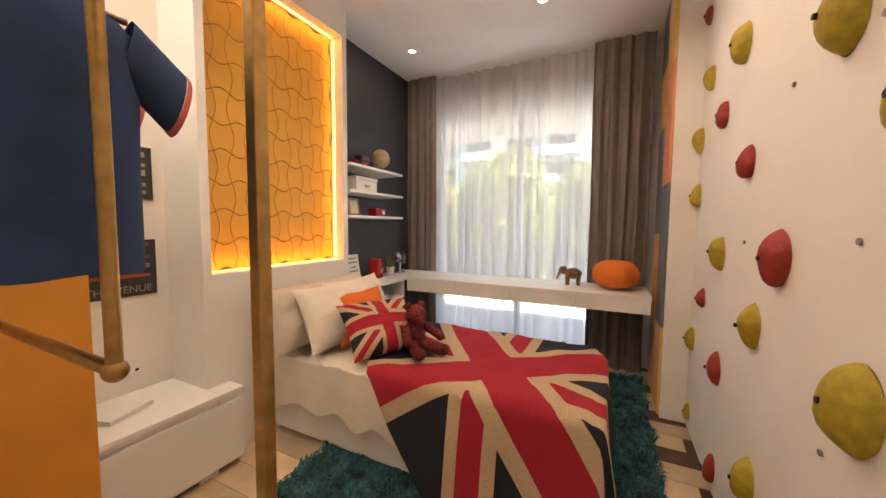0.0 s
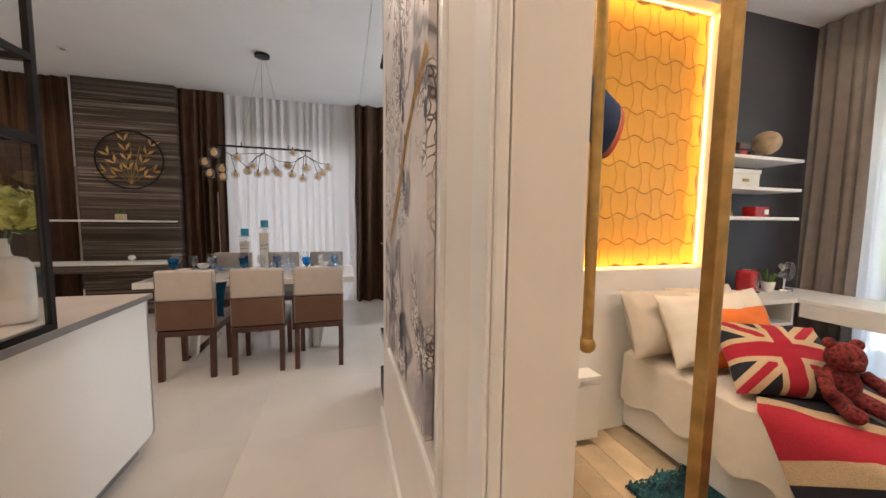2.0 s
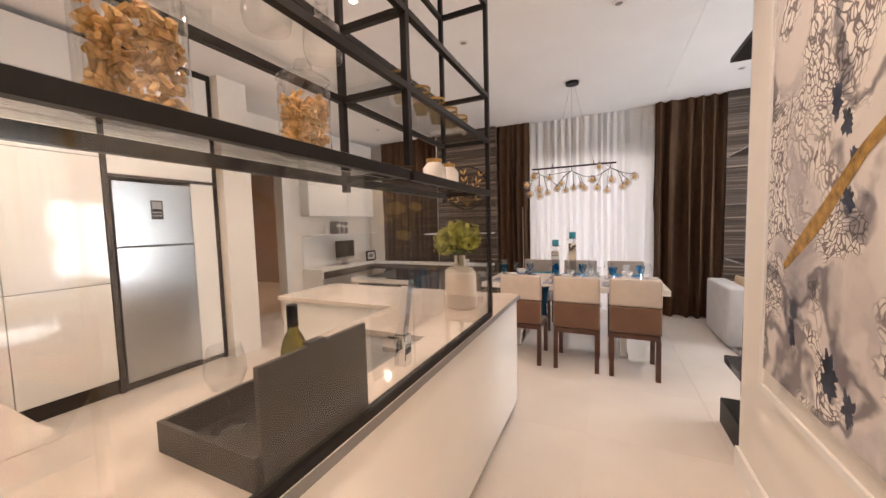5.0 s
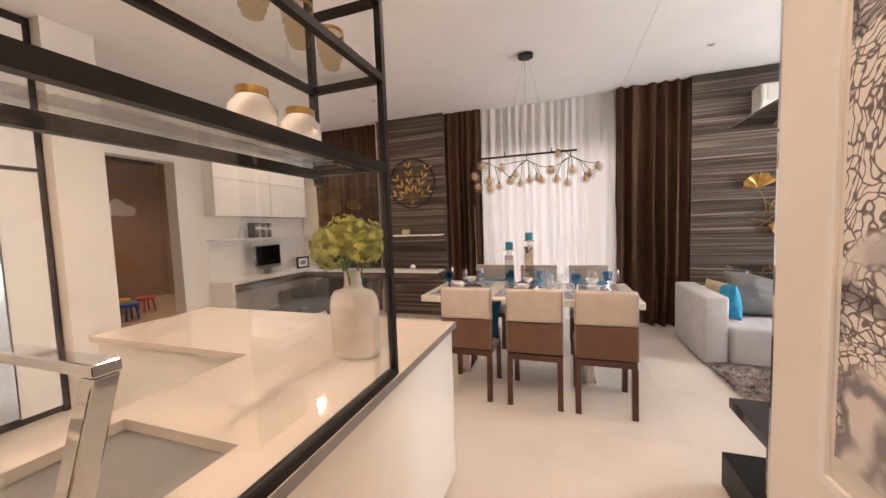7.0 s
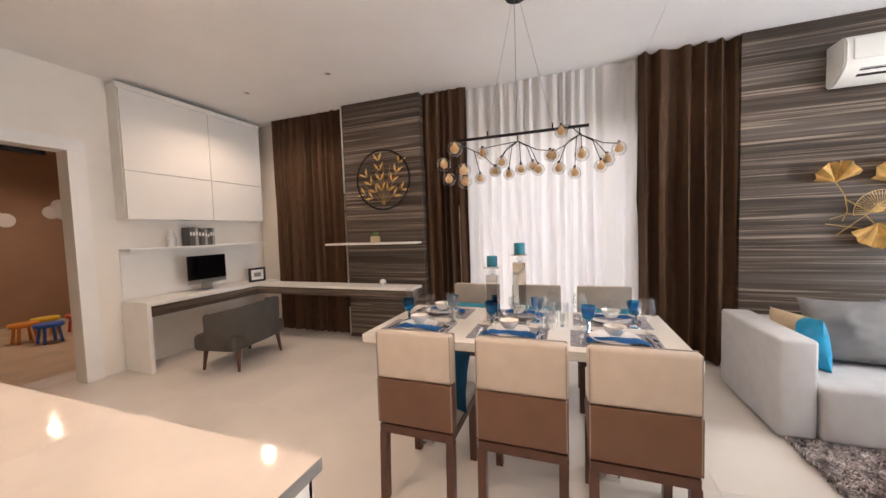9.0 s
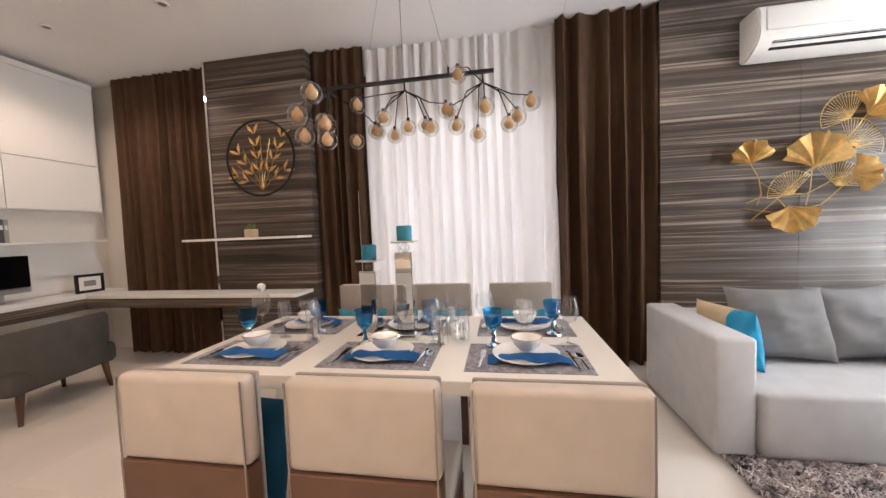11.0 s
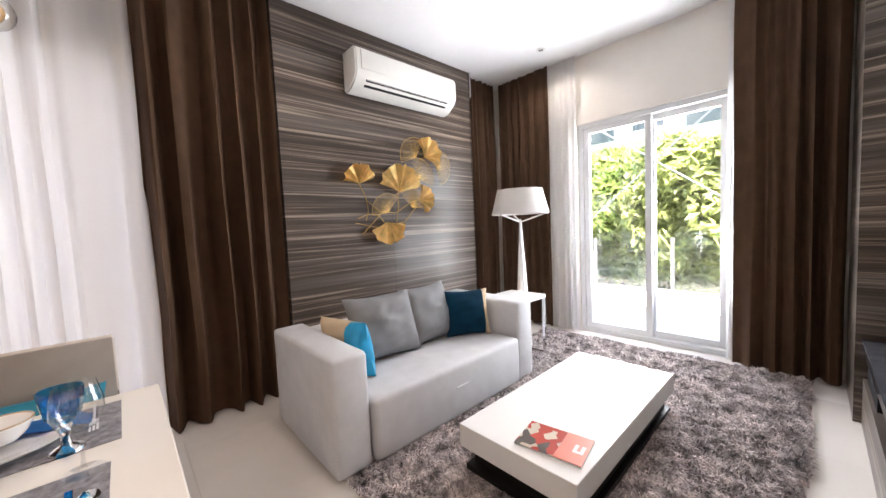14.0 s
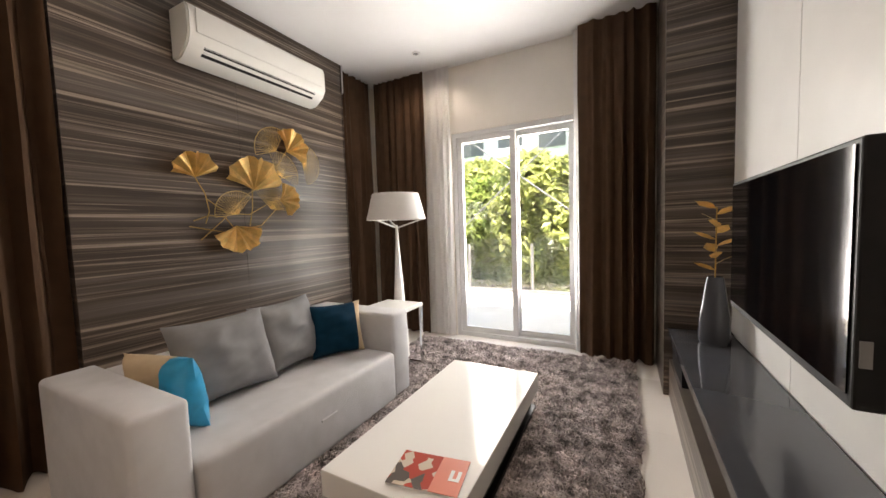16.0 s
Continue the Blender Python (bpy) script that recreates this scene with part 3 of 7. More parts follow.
# air conditioner
ac = thing("air_conditioner", "cream wall-mounted split air conditioner", "air conditioner", (-4.309, 2.84, 2.50))
bm = bmesh.new()
prof = ((0, 0), (0.09, 0), (0.19, 0.07), (0.225, 0.13), (0.225, 0.30), (0.19, 0.345), (0, 0.345))
ends = [[bm.verts.new((px, yy, pz)) for px, pz in prof] for yy in (0, 1.19)]
for i in range(7):
    j = (i + 1) % 7
    bm.faces.new((ends[0][i], ends[0][j], ends[1][j], ends[1][i]))
bm.faces.new(ends[0])
bm.faces.new(ends[1][::-1])
bmesh.ops.bevel(bm, geom=list(bm.edges), offset=0.012, segments=2, affect="EDGES")
part("casing", bm, M_PLASTIC, ac, smooth=True)
part("front_panel", box(0.222, 0.236, 0.05, 1.14, 0.15, 0.31, 0.006), M_PLASTIC, ac, smooth=True)
bm = box(-0.036, 0.036, 0.11, 1.08, -0.006, 0.02)
bm.transform(pose(0.169, 0, 0.0645, 0, -42, 0))
part("outlet", bm, M_BLACK, ac)
bm = box(-0.009, 0.009, 0.115, 1.075, -0.014, -0.008)
bm.transform(pose(0.169, 0, 0.0645, 0, -42, 0))
part("louvre", bm, M_PLASTIC, ac)
for y in (0.36, 0.60, 0.84):
    bm = box(-0.03, 0.03, y - 0.002, y + 0.002, -0.0075, -0.0062)
    bm.transform(pose(0.169, 0, 0.0645, 0, -42, 0))
    part("vane", bm, M_GREY, ac)

# gold ginkgo wall ornament
gk = thing("ginkgo_wall_art", "gold metal ginkgo leaf wall sculpture on wires", "wall art", (-4.305, 0, 0))


def ginkgo(y, z, size, turn, bend, name="leaf", wire=False):
    bm = bmesh.new()
    base = bm.verts.new((0.0, 0, 0))
    n, rim, midr = 20, [], []
    for i in range(n + 1):
        a = radians(-76 + 152 * i / n)
        r = size * (0.97 - 0.05 * abs(math.sin(i * 1.15)) - (0.09 if i == n // 2 else 0) - 0.10 * abs(i / n * 2 - 1) ** 3)
        d = 0.020 * math.sin(i * 1.45) * bend + 0.03
        rim.append(bm.verts.new((d + 0.03 * math.cos(a * 1.3), r * math.sin(a), r * math.cos(a))))
        midr.append(bm.verts.new((d * 0.75 + 0.012, r * 0.5 * math.sin(a) * 0.93, r * 0.5 * math.cos(a))))
    if wire:
        bm.free()
        bm = bmesh.new()
        for i in range(n + 1):
            a = radians(-68 + 136 * i / n)
            tube((0.02, 0, 0), (0.03, size * math.sin(a), size * math.cos(a)), 0.0016, seg=4, bm=bm)
            b = radians(-68 + 136 * (i + 1) / n)
            if i < n:
                tube((0.03, size * math.sin(a), size * math.cos(a)), (0.03, size * math.sin(b), size * math.cos(b)), 0.002, seg=4, bm=bm)
    else:
        for i in range(n):
            bm.faces.new((base, midr[i], midr[i + 1]))
            bm.faces.new((midr[i], rim[i], rim[i + 1], midr[i + 1]))
        bmesh.ops.solidify(bm, geom=list(bm.faces), thickness=0.003)
    bm.transform(Matrix.Translation((0.05, y, z)) @ pose(0, 0, 0, turn, 0, 0))
    part(name, bm, M_GOLD, gk, smooth=not wire)


ginkgo(2.90, 1.71, 0.185, 8, 1)
ginkgo(3.34, 1.65, 0.285, -2, 1)
ginkgo(3.68, 2.02, 0.215, -42, 1)
ginkgo(3.58, 1.58, 0.175, -80, 0.7)
ginkgo(3.17, 1.36, 0.225, 188, 1)
for y, z, s, a in ((3.83, 1.93, 0.19, -100), (3.56, 1.80, 0.2, -45), (3.18, 1.45, 0.18, 30), (3.47, 1.50, 0.19, -25), (3.55, 2.0, 0.2, 40)):
    ginkgo(y, z, s, a, 0, "wire_leaf", True)
for pts in (((2.90, 1.73), (2.97, 1.60), (2.99, 1.47), (2.96, 1.38)), ((3.34, 1.66), (3.33, 1.50), (3.30, 1.36)), ((3.17, 1.34), (3.10, 1.43), (2.99, 1.44), (2.88, 1.40)), ((2.85, 1.36), (3.1, 1.31), (3.4, 1.36), (3.55, 1.5)), ((2.92, 1.26), (3.08, 1.40), (3.3, 1.62), (3.55, 1.76), (3.75, 1.82)), ((2.98, 1.56), (3.12, 1.46), (3.3, 1.45), (3.5, 1.56), (3.58, 1.58)), ((3.5, 1.78), (3.6, 1.9), (3.70, 2.04))):
    bm = bmesh.new()
    for a, b in zip(pts, pts[1:]):
        tube((0.03, *a), (0.03, *b), 0.0045, seg=6, bm=bm)
    part("stem", bm, M_BRASS, gk)

# coffee table with magazines
ct = thing("coffee_table", "low white gloss coffee table on a black base", "table", (-2.385, 3.165, 0.03))
part("tabletop", box(-0.315, 0.315, -0.665, 0.665, 0.13, 0.25, 0.004), M_LACQ, ct)
part("base", box(-0.275, 0.275, -0.60, 0.62, 0.03, 0.129), M_BLACK, ct)
part("plinth", box(-0.30, 0.30, -0.64, 0.65, 0.0, 0.029), M_BLACK, ct)
M_MAG = mat("printed_red_cover", (0.52, 0.16, 0.10), 0.25, var=0.0)
nt = M_MAG.node_tree
v = nt.nodes.new("ShaderNodeTexVoronoi")
v.inputs["Scale"].default_value = 22
rr = nt.nodes.new("ShaderNodeValToRGB")
rr.color_ramp.interpolation = "CONSTANT"
rr.color_ramp.elements[0].color, rr.color_ramp.elements[1].color = (0.45, 0.07, 0.05, 1), (0.6, 0.5, 0.4, 1)
rr.color_ramp.elements[1].position = 0.45
e = rr.color_ramp.elements.new(0.7)
e.color = (0.12, 0.10, 0.09, 1)
tcn = nt.nodes.new("ShaderNodeTexCoord")
nt.links.new(tcn.outputs["Object"], v.inputs["Vector"])
nt.links.new(v.outputs["Color"], rr.inputs["Fac"])
nt.links.new(rr.outputs["Color"], nt.nodes["Principled BSDF"].inputs["Base Color"])
M_CORAL = mat("coral_card_cover", (0.68, 0.20, 0.13), 0.35, var=0.03)
mag = thing("magazine", "coral and printed red magazine lying on the coffee table", "magazine", (-2.262, 2.672, 0.281), 9)
part("pages", box(-0.15, 0.15, -0.10, 0.10, 0, 0.009), M_PAPER, mag)
part("printed_cover", box(-0.15, 0.03, -0.102, 0.102, 0.0093, 0.0115), M_MAG, mag)
part("coral_cover", box(0.031, 0.151, -0.102, 0.102, 0.0093, 0.0125), M_CORAL, mag)
bm = box(0.09, 0.105, -0.03, 0.03, 0.0126, 0.0132)
box(0.12, 0.135, -0.03, 0.03, 0.0126, 0.0132, bm=bm)
box(0.105, 0.12, -0.03, -0.015, 0.0126, 0.0132, bm=bm)
part("emblem", bm, M_PAPER, mag)

# shag rug: pad and pile
rug = thing("shag_rug", "mauve-grey shaggy rug under the coffee table", "rug", (0, 0, 0.001))
part("pad", box(-3.62, -1.48, 2.06, 4.92, 0, 0.012), M_RUG, rug)


def pile(x0, x1, y0, y1, z, count, h, w, seed, skip=None):
    rnd = random.Random(seed)
    verts, faces = [], []
    for _ in range(count):
        x, y = rnd.uniform(x0, x1), rnd.uniform(y0, y1)
        if skip and skip(x, y):
            continue
        cl = noise.noise(Vector((x * 9, y * 9, seed)))
        a = rnd.uniform(0, 6.28) * 0.35 + 5 * noise.noise(Vector((x * 5, y * 5, seed + 3)))
        l = h * rnd.uniform(0.6, 1.2) * (1 + 0.6 * cl)
        dx, dy = math.cos(a), math.sin(a)
        k = len(verts)
        ww = w * rnd.uniform(0.7, 1.3)
        m = Vector((x + dx * l * 0.5, y + dy * l * 0.5, z + l * 0.75))
        tip = Vector((x + dx * l * 1.2, y + dy * l * 1.2, z + l * 0.55))
        verts += [Vector((x - dy * ww, y + dx * ww, z)), Vector((x + dy * ww, y - dx * ww, z)), m + Vector((dy * ww, -dx * ww, 0)), m + Vector((-dy * ww, dx * ww, 0)), tip]
        faces += [(k, k + 1, k + 2, k + 3), (k + 3, k + 2, k + 4)]
    me = bpy.data.meshes.new("pile")
    me.from_pydata(verts, [], faces)
    return me


def island_tint(m):
    """Lets each tuft differ a little."""
    nt = m.node_tree
    b = nt.nodes["Principled BSDF"]
    src = b.inputs["Base Color"].links[0].from_socket
    geo = nt.nodes.new("ShaderNodeNewGeometry")
    hs = nt.nodes.new("ShaderNodeHueSaturation")
    mr = nt.nodes.new("ShaderNodeMapRange")
    mr.inputs["To Min"].default_value, mr.inputs["To Max"].default_value = 0.55, 1.45
    nt.links.new(geo.outputs["Random Per Island"], mr.inputs["Value"])
    nt.links.new(mr.outputs[0], hs.inputs["Value"])
    nt.links.new(src, hs.inputs["Color"])
    nt.links.new(hs.outputs[0], b.inputs["Base Color"])


island_tint(M_RUG)
me = pile(-3.64, -1.46, 2.04, 4.94, 0.012, 60000, 0.034, 0.0042, 3, lambda x, y: (x < -3.1 and 2.0 < y < 3.7))
me.materials.append(M_RUG)
p = new("shag", me)
p.parent = rug
p["kind"] = "stuff"

# floor lamp and side table
M_SHADE = mat("white_lamp_shade", (0.74, 0.72, 0.69), 0.7, var=0.02)
lamp = thing("floor_lamp", "white floor lamp with drum shade and tapered foot", "lamp", (-3.52, 4.30, 0.03))
part("stem", lathe([(0.0, 0), (0.085, 0), (0.08, 0.02), (0.055, 0.55), (0.018, 1.15), (0.012, 1.30)]), M_LACQ, lamp, smooth=True)
bm = bmesh.new()
for a in (20, 140, 260):
    c, s = math.cos(radians(a)), math.sin(radians(a))
    bar((0, 0, 1.27), (0.27 * c, 0.27 * s, 1.355), 0.014, bm=bm)
part("fork", bm, M_LACQ, lamp)
part("shade", lathe([(0.285, 1.35), (0.287, 1.352), (0.225, 1.60), (0.222, 1.60), (0.282, 1.353), (0.285, 1.35)], 40), M_SHADE, lamp, smooth=True)
part("bulb", ball((0, 0, 1.46), 0.035), M_PLASTIC, lamp, smooth=True)
st = thing("side_table", "small white side table with chrome legs", "table", (-3.40, 4.02, 0.03))
part("tabletop", box(-0.20, 0.20, -0.19, 0.19, 0.545, 0.58, 0.004), M_LACQ, st)
for x in (-0.185, 0.185):
    for y in (-0.175, 0.175):
        part("leg", box(x - 0.012, x + 0.012, y - 0.012, y + 0.012, 0, 0.545), M_CHROME, st)
for y in (-0.175, 0.175):
    part("foot_bar", box(-0.17, 0.17, y - 0.01, y + 0.01, 0.002, 0.02), M_CHROME, st)

# television wall: console, base, panels, television
con = thing("tv_console", "long grey glass-topped console under the television", "console", (0, 0, 0), kind="")
part("top", box(-1.265, -0.904, 1.52, 4.448, 0.465, 0.515, 0.003), M_CONSOLE, con)
part("base", box(-1.255, -0.904, 1.9, 4.448, 0.0, 0.28), M_STRIPE, con)
part("front_box", box(-1.24, -0.904, 3.95, 4.40, 0.281, 0.464), M_BLACK, con)
part("back_board", box(-0.93, -0.904, 1.52, 3.949, 0.281, 0.464), M_STRIPE, con)
for y0, y1 in ((1.64, 2.55), (2.556, 3.50), (3.506, 4.446)):
    for z0, z1 in ((0.52, 3.10),):
        setting("wall_panel", box(-0.903, -0.8855, y0, y1, z0, z1, 0.002), M_SATIN, "white satin wall panel behind the television", "panel")
tv = thing("television", "large black flat television on the wall", "television", (-1.031, 3.13, 0.86), -1.2)
part("casing", box(-0.055, 0, -0.555, 0.555, 0, 0.605, 0.006), M_BLACK, tv)
part("screen", box(-0.059, -0.0555, -0.535, 0.535, 0.03, 0.59), M_TV, tv)
part("wall_bracket", box(0.0005, 0.126, -0.12, 0.12, 0.2, 0.42), M_BLACK, tv)
part("sticker", box(-0.048, -0.028, -0.559, -0.5555, 0.1, 0.16), M_GREY, tv)
# shelves and box at the wall's end
M_SMOKE = pane_glass("smoked_brown_glass", (0.34, 0.30, 0.27), 1.0)
for z, m, lab in ((2.44, M_BLACK, "black"), (1.83, M_SMOKE, "smoked glass"), (1.15, M_SMOKE, "smoked glass")):
    tagged(part("wall_shelf", box(-1.35, -0.904, 1.53, 1.82, z, z + (0.03 if m is M_BLACK else 0.012), 0.002), m), lab + " floating wall shelf near the television", "shelf")
tagged(part("floor_box", box(-1.36, -0.904, 1.53, 1.88, 0, 0.18, 0.006), M_BLACK), "black gloss box on the floor under the console", "box")
bird = thing("fish_ornament", "small dark bronze fish ornament on the shelf", "ornament", (-1.2, 1.72, 1.1625))
part("body", ball((0, 0, 0.09), 0.05, scale=(0.35, 1.3, 0.8)), M_LEG, bird, smooth=True)
part("stand", tube((0, 0, 0), (0, 0, 0.06), 0.02, 0.008), M_LEG, bird)
bm = bmesh.new()
bm.faces.new([bm.verts.new(c) for c in ((0, 0.055, 0.09), (0, 0.11, 0.13), (0, 0.11, 0.05))])
bmesh.ops.solidify(bm, geom=list(bm.faces), thickness=0.006)
part("tail", bm, M_LEG, bird)
# vase with gold branch
vs = thing("tall_vase", "tall dark vase holding a gold leaf branch", "vase", (-1.05, 4.16, 0.5155))
part("jar", lathe([(0, 0), (0.075, 0), (0.085, 0.03), (0.082, 0.15), (0.05, 0.38), (0.042, 0.42), (0.036, 0.42), (0.04, 0.38), (0, 0.3)], 24), M_CONSOLE, vs, smooth=True)
bm = tube((0, 0, 0.3), (0.0, -0.02, 0.85), 0.004, seg=6)
part("stem", bm, M_BRASS, vs)
for k in range(11):
    bm = bmesh.new()
    z, side = 0.46 + k * 0.038, 1 if k % 2 else -1
    bm.faces.new([bm.verts.new(c) for c in ((0, 0, z), (side * 0.03, -0.03, z + 0.03), (side * 0.07, -0.038, z + 0.045), (side * 0.115, -0.012, z + 0.05), (side * 0.08, 0.025, z + 0.022), (side * 0.03, 0.02, z + 0.004))])
    bmesh.ops.solidify(bm, geom=list(bm.faces), thickness=0.002)
    bm.transform(pose(0, -0.01, 0, 0, 0, k * 37))
    part("leaf", bm, M_GOLD, vs)

# ---- dining ----
M_TABLE = mat("ivory_gloss_top", (0.80, 0.76, 0.69), 0.12, var=0.015, scale=3)
M_MAT = mat("grey_woven_vinyl", (0.30, 0.29, 0.31), 0.7, var=0.25, scale=60, bump=0.4, bscale=420)
M_NAPKIN = mat("royal_blue_napkin", (0.02, 0.17, 0.46), 0.85, var=0.08, scale=20, bump=0.15, bscale=400)
M_CHINA = mat("white_porcelain", (0.82, 0.81, 0.79), 0.12, var=0.01)
M_BOWLRIM = mat("tan_glaze", (0.45, 0.33, 0.20), 0.2)
M_TEAL = mat("teal_wax", (0.01, 0.19, 0.27), 0.55, var=0.08, scale=15)
M_MIRROR = mat("mirror_glass", (0.80, 0.80, 0.78), 0.03, 1.0, var=0.01)
M_SEATGREY = mat("taupe_leatherette", (0.30, 0.265, 0.235), 0.5, var=0.05, scale=9, bump=0.1, bscale=350)

tb = thing("dining_table", "ivory gloss dining table on splayed pale legs", "table", (-2.70, 0.4225, 0))
part("tabletop", box(-0.45, 0.45, -0.9375, 0.9375, 0.70, 0.755, 0.004), M_TABLE, tb)
for y in (-0.55, 0.55):
    bm = bmesh.new()
    for s in (-1, 1):
        bar((s * 0.10, y, 0.66), (s * 0.30, y, 0.02), 0.06, bm=bm)
    part("trestle", bm, M_TABLE, tb)
    part("foot_bar", box(-0.34, 0.34, y - 0.04, y + 0.04, 0.0, 0.03), M_CHROME, tb)
part("apron", box(-0.12, 0.12, -0.65, 0.65, 0.66, 0.699), M_LEG, tb)


def make_chair(x, y, rz, label):
    ch = thing("dining_chair", label, "chair", (x, y, 0), rz, group="chairs round the table")
    bm = box(-0.055, 0.0, -0.21, 0.21, 0.655, 0.905, 0.02, 3)
    part("backrest", bm, M_PALE, ch, smooth=True)
    part("front_pad", box(-0.070, -0.0555, -0.206, 0.206, 0.47, 0.903, 0.006), M_SEATGREY, ch, "taupe leatherette front pad", smooth=True)
    part("back_panel", box(-0.05, 0.004, -0.208, 0.208, 0.42, 0.654, 0.004), M_BROWN, ch, "brown leatherette lower back panel")
    part("seat", box(-0.47, -0.03, -0.205, 0.205, 0.41, 0.485, 0.022, 3), M_SEATGREY, ch, smooth=True)
    part("seat_frame", box(-0.46, 0.0, -0.20, 0.20, 0.365, 0.409), M_LEG, ch)
    for lx in (-0.43, -0.022):
        for ly in (-0.185, 0.185):
            bm = box(lx - 0.02, lx + 0.02, ly - 0.02, ly + 0.02, 0.0, 0.366)
            for v in bm.verts:
                if v.co.z < 0.1:
                    v.co.x += (0.018 if lx > -0.1 else -0.01)
            part("leg", bm, M_LEG, ch)
    for s in (-1, 1):
        part("piping", bar((0.003, s * 0.2, 0.43), (0.003, s * 0.2, 0.9), 0.004), M_SEATGREY, ch)
    return ch


NEARC = "beige leatherette dining chair with brown lower back"
c1 = make_chair(-1.885, 0.015, 0, NEARC)
copy_thing(c1, pose(-1.885, 0.545, 0))
copy_thing(c1, pose(-1.885, 1.038, 0))
for y in (-0.06, 0.487, 1.033):
    copy_thing(c1, pose(-3.52, y, 0, 0, 0, 180))
for x, y, rz, m in ((-2.03, 0.10, 78, M_BLUECLOTH), (-2.05, 1.05, 85, M_CYAN), (-3.38, -0.06, -90, M_TEAL), (-3.38, 0.487, -90, M_TEAL), (-3.38, 1.033, -90, M_TEAL)):
    pillow("chair_cushion", "teal scatter cushion leaning on a dining chair", 0.36, 0.30 if x > -3 else 0.27, 0.11, x, y, 0.487, -12, rz, m)

# table settings


def goblet(x, y, z=0.7565):
    g = thing("blue_goblet", "pressed turquoise glass goblet on the table", "glass", (x, y, z), group="goblets")
    part("bowl", lathe([(0, 0.078), (0.02, 0.08), (0.036, 0.10), (0.042, 0.14), (0.045, 0.168), (0.042, 0.168), (0.039, 0.14), (0.032, 0.105), (0, 0.09)], 12), M_BLUEGLASS, g)
    part("stem", lathe([(0, 0), (0.036, 0.0), (0.034, 0.008), (0.012, 0.02), (0.008, 0.045), (0.013, 0.055), (0.009, 0.068), (0.02, 0.079)], 12), M_BLUESTEM, g)
    return g


def wineglass(x, y, r=0.042, h=0.21, z=0.7565, name="wine_glass", label="clear stemmed wine glass on the table"):
    g = thing(name, label, "glass", (x, y, z), group="wine glasses")
    part("bowl", lathe([(0.004, h * 0.46), (r * 0.7, h * 0.52), (r, h * 0.68), (r * 0.95, h * 0.82), (r * 0.78, h)], 20), M_WINE, g, smooth=True)
    part("stem", lathe([(r * 0.85, 0.0), (r * 0.8, 0.003), (0.006, 0.008), (0.0035, h * 0.2), (0.004, h * 0.46)], 16), M_WINE, g, smooth=True)
    return g


def cutlery(x, y, rz, kind):
    c = thing(kind, f"polished steel table {kind} on a placemat", "cutlery", (x, y, 0.7615), rz, group="cutlery")
    part("handle", box(-0.10, 0.0, -0.005, 0.005, 0, 0.004, 0.0015, 1), M_CHROME, c)
    if kind == "knife":
        part("blade", box(0.001, 0.10, -0.008, 0.006, 0.0005, 0.003, 0.001, 1), M_CHROME, c)
    elif kind == "fork":
        bm = box(0.001, 0.05, -0.011, 0.011, 0.0005, 0.003)
        for k in (-1, 0, 1):
            box(0.051, 0.09, k * 0.008 - 0.0025, k * 0.008 + 0.0025, 0.0005, 0.003, bm=bm)
        part("tines", bm, M_CHROME, c)
    else:
        part("bowl", ball((0.04, 0, 0.004), 0.02, scale=(1.6, 1, 0.22)), M_CHROME, c, smooth=True)
    return c


